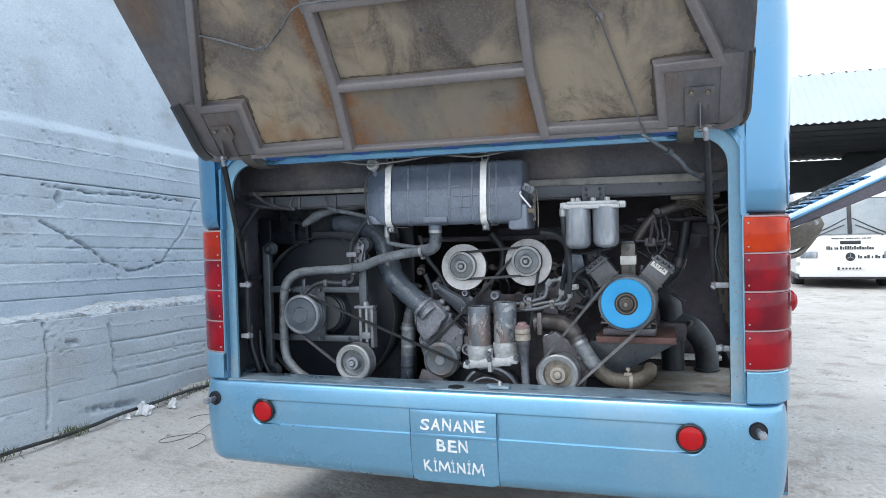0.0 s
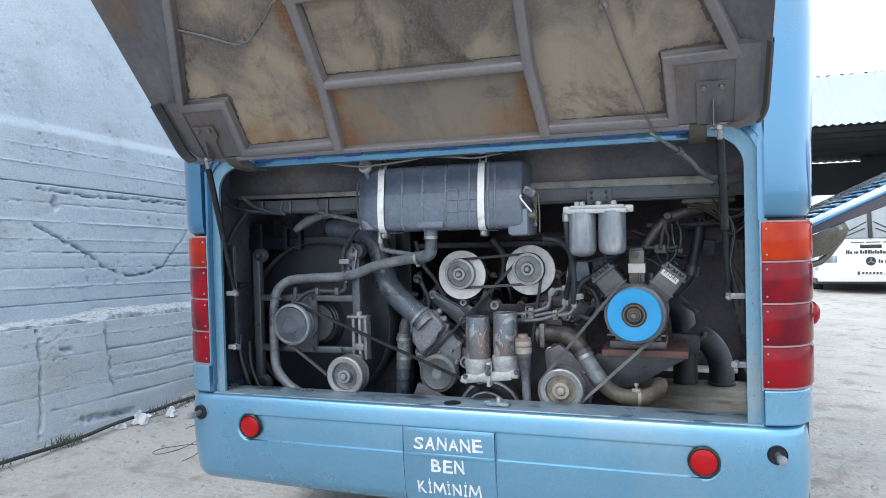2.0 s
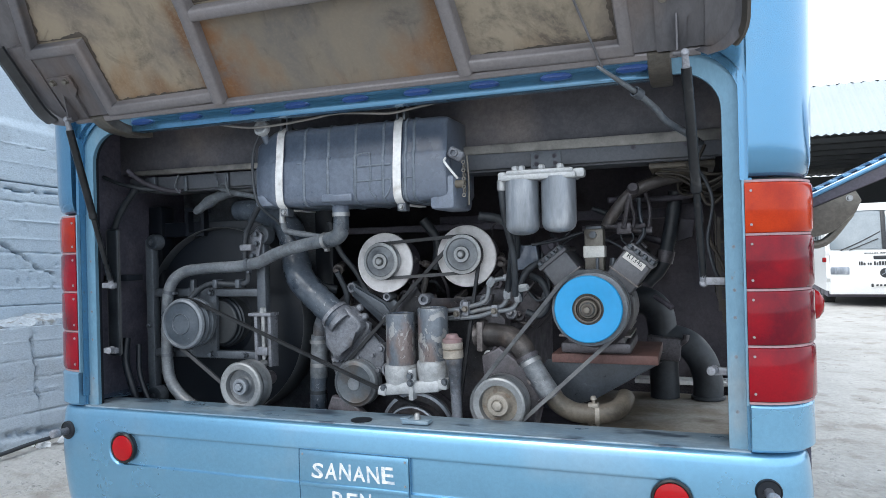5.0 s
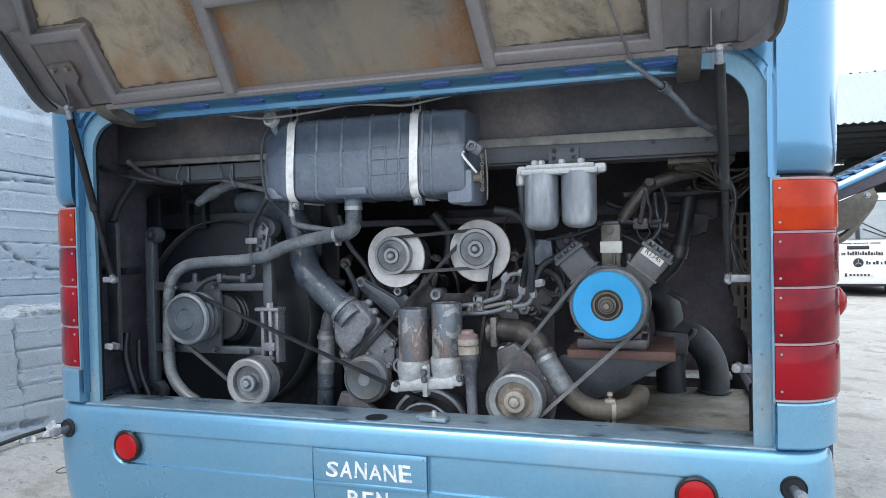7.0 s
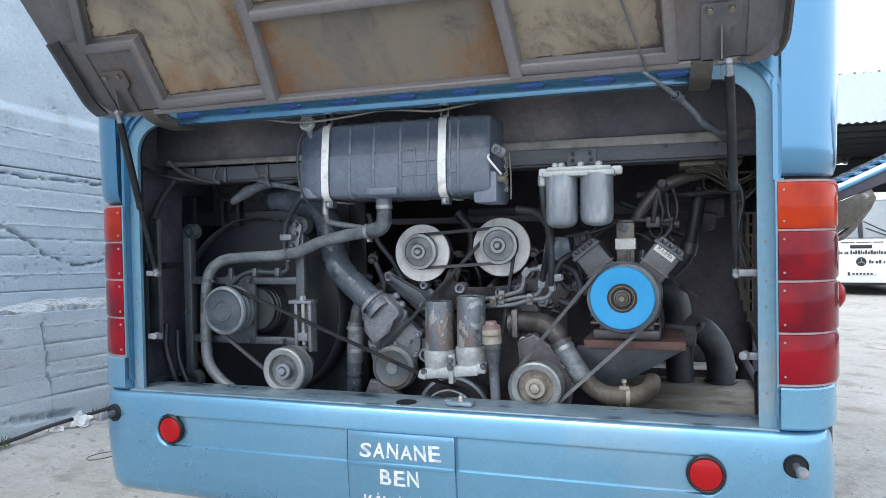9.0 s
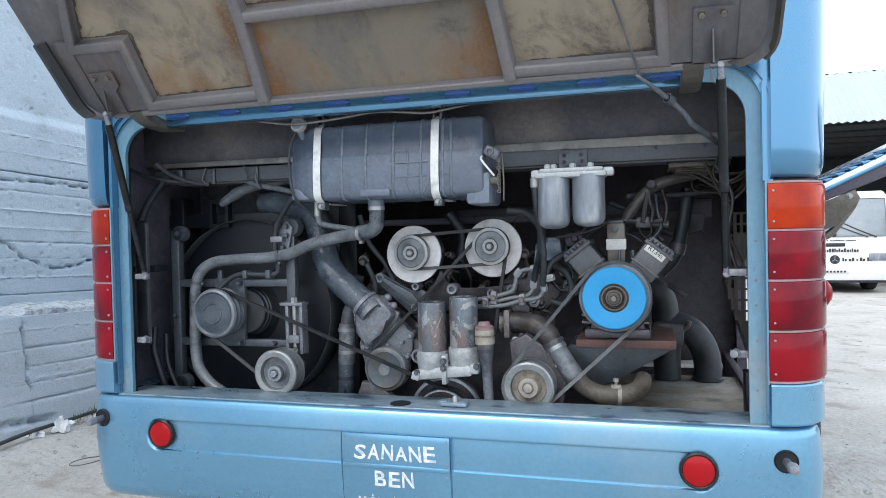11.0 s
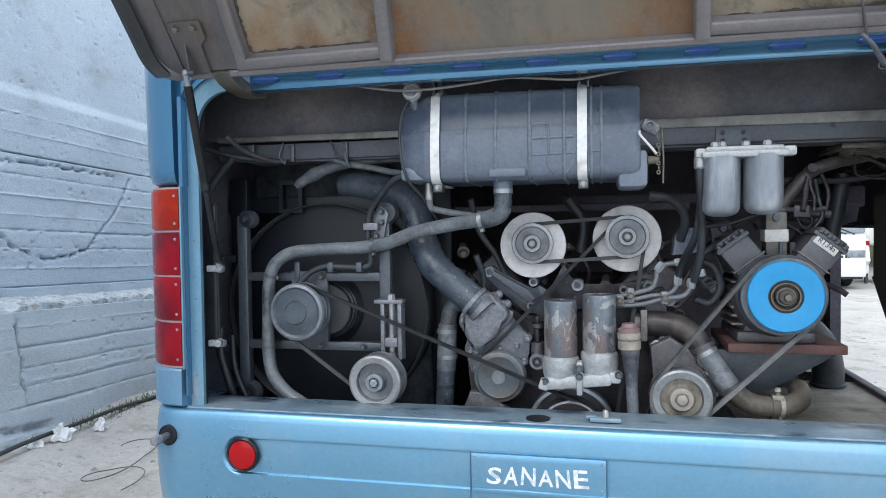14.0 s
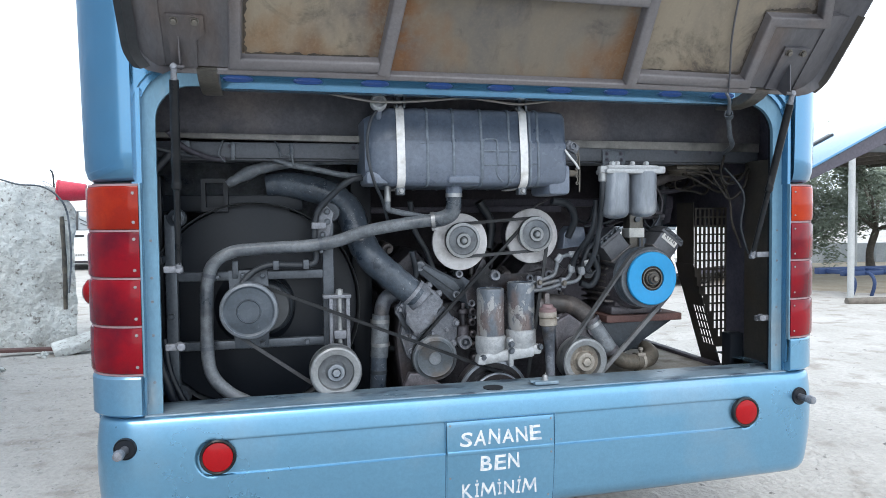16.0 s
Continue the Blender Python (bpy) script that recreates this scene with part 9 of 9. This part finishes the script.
parked_bus("parked_bus", (4.61, 14.25, gz(4.61, 14.25) - 0.02), -3, "white coach with dark lettering parked on the yard", half=1.05)
van = parked_bus("parked_van", (-6.6, 20.4, gz(-6.6, 20.4)), 6, "pale van parked far behind the rubble wall", 4.6, 0.92, 1.95, False)
van["category"] = "van"
van2 = parked_bus("parked_van", (6.9, 11.6, gz(6.9, 11.6)), -62, "white van parked far across the yard", 5.2, 1.0, 2.4, False)
van2["category"] = "van"

sprayer = thing("sprayer_trailer", (7.2, 16.6, gz(7.2, 16.6)), "pale plastic sprayer tank on a green trailer", "sprayer")
bm = B()
box(bm, 6.2, 8.2, 16.2, 17.2, 0.72, 1.25, 0.12, 4)
lathe(bm, [(0.22, 0.0), (0.22, 0.06), (0.0, 0.08)], Matrix.Translation((7.2, 16.7, 1.25)), 24)
part("tank", bm, M_label, sprayer, "pale yellowish plastic tank")
bm = B()
box(bm, 6.1, 8.3, 16.2, 17.2, 0.45, 0.72, 0.02)
part("frame", bm, M_grass, sprayer, "green painted frame")
for x in (6.3, 7.2, 8.1):
    bm = B()
    box(bm, x - 0.03, x + 0.03, 16.25, 16.31, -0.25, 0.46)
    part("leg", bm, M_shed_dark, sprayer)

# open shed with a corrugated roof
shed = thing("shed", (6.0, 24.0, 0.0), "open shed with white corrugated roof cladding", "shed")


def corrugated(bm, p0, across, up, n, pitch, amp):
    across, up = Vector(across), Vector(up)
    nrm = across.cross(up).normalized()
    prev = None
    for i in range(n * 4 + 1):
        q = Vector(p0) + across * (i * pitch / 4) + nrm * (amp * (0, 1, 0, -1)[i % 4])
        row = [bm.verts.new(q), bm.verts.new(q + up)]
        if prev:
            bm.faces.new((prev[0], row[0], row[1], prev[1]))
        prev = row
    return bm


bm = B()
corrugated(bm, (-1.0, 20.0, 4.20), (1, 0, 0.004), (0, 2.6, 1.90), 92, 0.22, 0.03)
part("roof_front", bm, M_sheet, shed, "white corrugated roof slope", 60)
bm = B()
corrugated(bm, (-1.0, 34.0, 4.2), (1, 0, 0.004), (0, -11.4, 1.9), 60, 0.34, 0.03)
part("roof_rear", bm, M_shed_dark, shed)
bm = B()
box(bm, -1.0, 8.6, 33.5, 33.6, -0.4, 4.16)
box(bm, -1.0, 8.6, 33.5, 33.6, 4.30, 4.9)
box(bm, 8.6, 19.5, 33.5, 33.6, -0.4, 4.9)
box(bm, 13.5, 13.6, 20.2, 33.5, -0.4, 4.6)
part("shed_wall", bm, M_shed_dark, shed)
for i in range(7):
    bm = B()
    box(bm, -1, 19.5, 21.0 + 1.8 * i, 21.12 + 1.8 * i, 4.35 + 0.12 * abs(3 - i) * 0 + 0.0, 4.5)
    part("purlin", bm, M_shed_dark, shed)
for x in (-0.8, 9.6, 19.2):
    bm = B()
    tube(bm, [(x, 20.3, gz(x, 20) - 0.1), (x, 20.3, 4.4)], 0.09, 12, 1)
    part("post", bm, M_post, shed)

# lean-to roof on a post, farther round
canopy = thing("canopy", (9.05, 8.0, gz(9.05, 8.0)), "lean-to roof on a pale metal post", "canopy")
bm = B()
tube(bm, [(9.05, 8.0, gz(9.05, 8) - 0.05), (9.05, 8.0, 2.50)], 0.055, 16, 1)
part("post", bm, M_post, canopy)
bm = B()
tube(bm, [(13.2, 12.2, -0.2), (13.2, 12.2, 2.62)], 0.055, 16, 1)
part("post", bm, M_post, canopy)
bm = B()
tube(bm, [(14.2, 8.0, -0.2), (14.2, 8.0, 2.5)], 0.055, 16, 1)
part("post", bm, M_post, canopy)
bm = B()
box(bm, 8.9, 14.4, 7.9, 8.0, 2.44, 2.56, 0.01)
part("beam", bm, M_shed_dark, canopy)
bm = B()
box(bm, 8.9, 14.4, 7.9, 12.4, 2.62, 2.66)
part("roof", bm, M_shed_dark, canopy)
for i in range(6):
    bm = B()
    box(bm, 9.1 + 0.9 * i, 9.18 + 0.9 * i, 8.0, 12.3, 2.53, 2.62)
    part("rafter", bm, M_bark, canopy)

plough = thing("cultivator", (9.95, 8.3, gz(9.95, 8.3)), "blue farm cultivator with curved tines", "cultivator")
bm = B()
box(bm, 9.15, 11.6, 8.25, 8.35, 0.25, 0.33, 0.012)
box(bm, 9.15, 11.6, 8.85, 8.97, 0.24, 0.36, 0.015)
for x in (9.3, 10.2, 11.2):
    box(bm, x, x + 0.08, 8.3, 8.9, 0.26, 0.34, 0.01)
part("frame", bm, M_farm_blue, plough)
for i in range(6):
    bm = B()
    x = 9.22 + 0.42 * i
    tube(bm, [(x, 8.32, 0.32), (x - 0.02, 8.12, 0.26), (x - 0.02, 8.06, 0.10), (x, 8.16, gz(x, 8.1) - 0.02), (x + 0.02, 8.24, gz(x, 8.2) - 0.06)], 0.03, 10, 5)
    part("tine", bm, M_farm_blue, plough)
log = B()
tube(log, [(8.35, 7.35, gz(8.3, 7.3) + 0.03), (9.4, 7.1, gz(9.4, 7.1) + 0.04), (11.0, 6.9, gz(11, 6.9) + 0.04)], [0.07, 0.08, 0.08], 14, 5, wobble=0.1)
tagged(part("log", log, M_bark), "grey log lying on the ground", "log")


# trees
def tree(base, height, spread, seed, label, leaves=5200):
    rnd = random.Random(seed)
    root = thing("tree", base, label, "tree", "trees beyond the yard")
    bm = B()
    b = Vector(base)
    fork = b + Vector((0.1, 0, height * 0.32))
    tube(bm, [b - Vector((0, 0, 0.1)), b + Vector((-0.05, 0.05, height * 0.15)), fork], [0.13, 0.09, 0.08], 12, 4, wobble=0.2)
    ends = []
    for k in range(9):
        a = k * 2.4 + rnd.random()
        tip = fork + Vector((math.cos(a) * spread * rnd.uniform(0.45, 0.85), math.sin(a) * spread * rnd.uniform(0.45, 0.85), height * rnd.uniform(0.02, 0.6)))
        mid = fork.lerp(tip, 0.5) + Vector((rnd.uniform(-0.2, 0.2), rnd.uniform(-0.2, 0.2), 0.2))
        tube(bm, [fork, mid, tip], [0.05, 0.03, 0.01], 8, 4)
        ends += [mid, tip, mid.lerp(tip, 0.5), tip + Vector((rnd.uniform(-0.5, 0.5), rnd.uniform(-0.5, 0.5), rnd.uniform(-0.7, 0.2)))]
    part("trunk", bm, M_bark, root)
    verts, faces = [], []
    clumps = [e + Vector((rnd.gauss(0, 0.25), rnd.gauss(0, 0.25), rnd.gauss(0, 0.2))) for e in ends for _ in range(4)]
    for k in range(leaves):
        c = rnd.choice(clumps)
        p = c + Vector((rnd.gauss(0, 0.20), rnd.gauss(0, 0.20), rnd.gauss(0, 0.17)))
        d = Vector((rnd.uniform(-1, 1), rnd.uniform(-1, 1), rnd.uniform(-1, 0.6))).normalized() * rnd.uniform(0.045, 0.085)
        n = d.orthogonal().normalized() * 0.022
        k0 = len(verts)
        verts += [p - d, p + n, p + d, p - n]
        faces.append((k0, k0 + 1, k0 + 2, k0 + 3))
    me = bpy.data.meshes.new("crown")
    me.from_pydata([v - b for v in verts], [], faces)
    me.materials.append(M_leaf)
    ob = new("crown", me)
    ob.parent = root
    return root


tree((14.75, 13.2, gz(14.75, 13.2)), 3.6, 2.2, 5, "grey-green olive tree behind the canopy post", 24000)
tree((12.2, 14.8, gz(12.2, 14.8)), 3.4, 2.0, 7, "grey-green olive tree beside a low wall", 20000)
tree((18.5, 15.0, gz(18.5, 15.0)), 4.0, 2.6, 9, "grey-green olive tree at the yard's edge", 16000)
for k, (x, y, h) in enumerate(((9.5, 40, 4.0), (13.0, 44, 4.5), (17.0, 42, 4.2), (22.0, 46, 5.0))):
    tree((x, y, gz(x, y)), h, 3.0, 30 + k, "far grey-green tree beyond the yard", 3500)
bm = B()
for i in range(24):
    box(bm, 8.0 + 0.82 * i, 8.80 + 0.82 * i, 18.5 - 0.12 * i, 18.7 - 0.12 * i, -0.5, 0.42 + 0.01 * (i % 3), 0.01)
tagged(part("wall_east", bm, M_far_wall), "low grey block wall behind the trees", "wall", kind="structure")
bm = B()
for i in range(12):
    for j in range(9):
        x, y = 8.2 + 1.4 * i, 8.0 + 1.1 * j
        q = [bm.verts.new((a, b, gz(a, b) + 0.035 + 0.05 * noise.noise(Vector((a, b, 0))) - (0.09 if a < 8.3 or b < 8.1 else 0))) for a, b in ((x, y), (x + 1.4, y), (x + 1.4, y + 1.1), (x, y + 1.1))]
        bm.faces.new(q)
bmesh.ops.remove_doubles(bm, verts=bm.verts, dist=0.001)
tagged(part("earth_bed", bm, M_earth, angle=30), "bare brown earth under the trees", "ground", kind="structure")

# hazy hills far away
bm = B()
prev = None
for i in range(120):
    a = -1.0 + 2.6 * i / 119
    d = 1150
    h = 14 + 16 * (noise.noise(Vector((a * 3, 0, 0))) + 0.5) + 5 * noise.noise(Vector((a * 11, 1, 0)))
    q = Vector((d * math.sin(a), d * math.cos(a), -14))
    row = [bm.verts.new(q), bm.verts.new(q + Vector((0, 0, 14 + max(4, h))))]
    if prev:
        bm.faces.new((prev[0], row[0], row[1], prev[1]))
    prev = row
tagged(part("backdrop", bm, M_hill), "hazy pale hills on the horizon", "hills", kind="structure")

# rusty pipe, cable and broken slab at the rubble wall's end
pipe = B()
tube(pipe, [(-2.97, 6.02, 0.42), (-2.96, 6.00, 0.9), (-2.97, 5.99, 1.42)], 0.022, 10, 4, wobble=0.3)
tagged(part("rusty_pipe", pipe, M_brass), "rusty brown pipe down the end of the rubble wall", "pipe")
cable = B()
tube(cable, [(-3.62, 6.02, 1.84), (-3.50, 5.98, 1.80), (-3.36, 5.97, 1.76), (-3.15, 5.95, 1.74), (-3.0, 5.96, 1.64), (-2.91, 5.97, 1.45), (-2.89, 5.98, 1.0), (-2.92, 5.98, 0.6)], 0.010, 10, 6)
tagged(part("wall_cable", cable, M_hose), "grey cable hanging over the rubble wall's shoulder", "cable")
rod = B()
tube(rod, [(-3.12, 6.3, 1.60), (-3.13, 6.3, 1.88), (-3.16, 6.3, 1.94)], 0.009, 8, 3)
tagged(part("iron_rod", rod, M_rubber), "short dark iron rod sticking out of the wall top", "rod")
slab = B()
obox(slab, Matrix.Translation((-2.75, 5.75, gz(-2.75, 5.75) + 0.10)) @ pose(0, 0, 0, 8, -14, 20), 0.55, 0.32, 0.10, 0.02)
tagged(part("stone_slab", slab, M_rubble, angle=50), "broken pale slab leaning at the wall's foot", "slab")
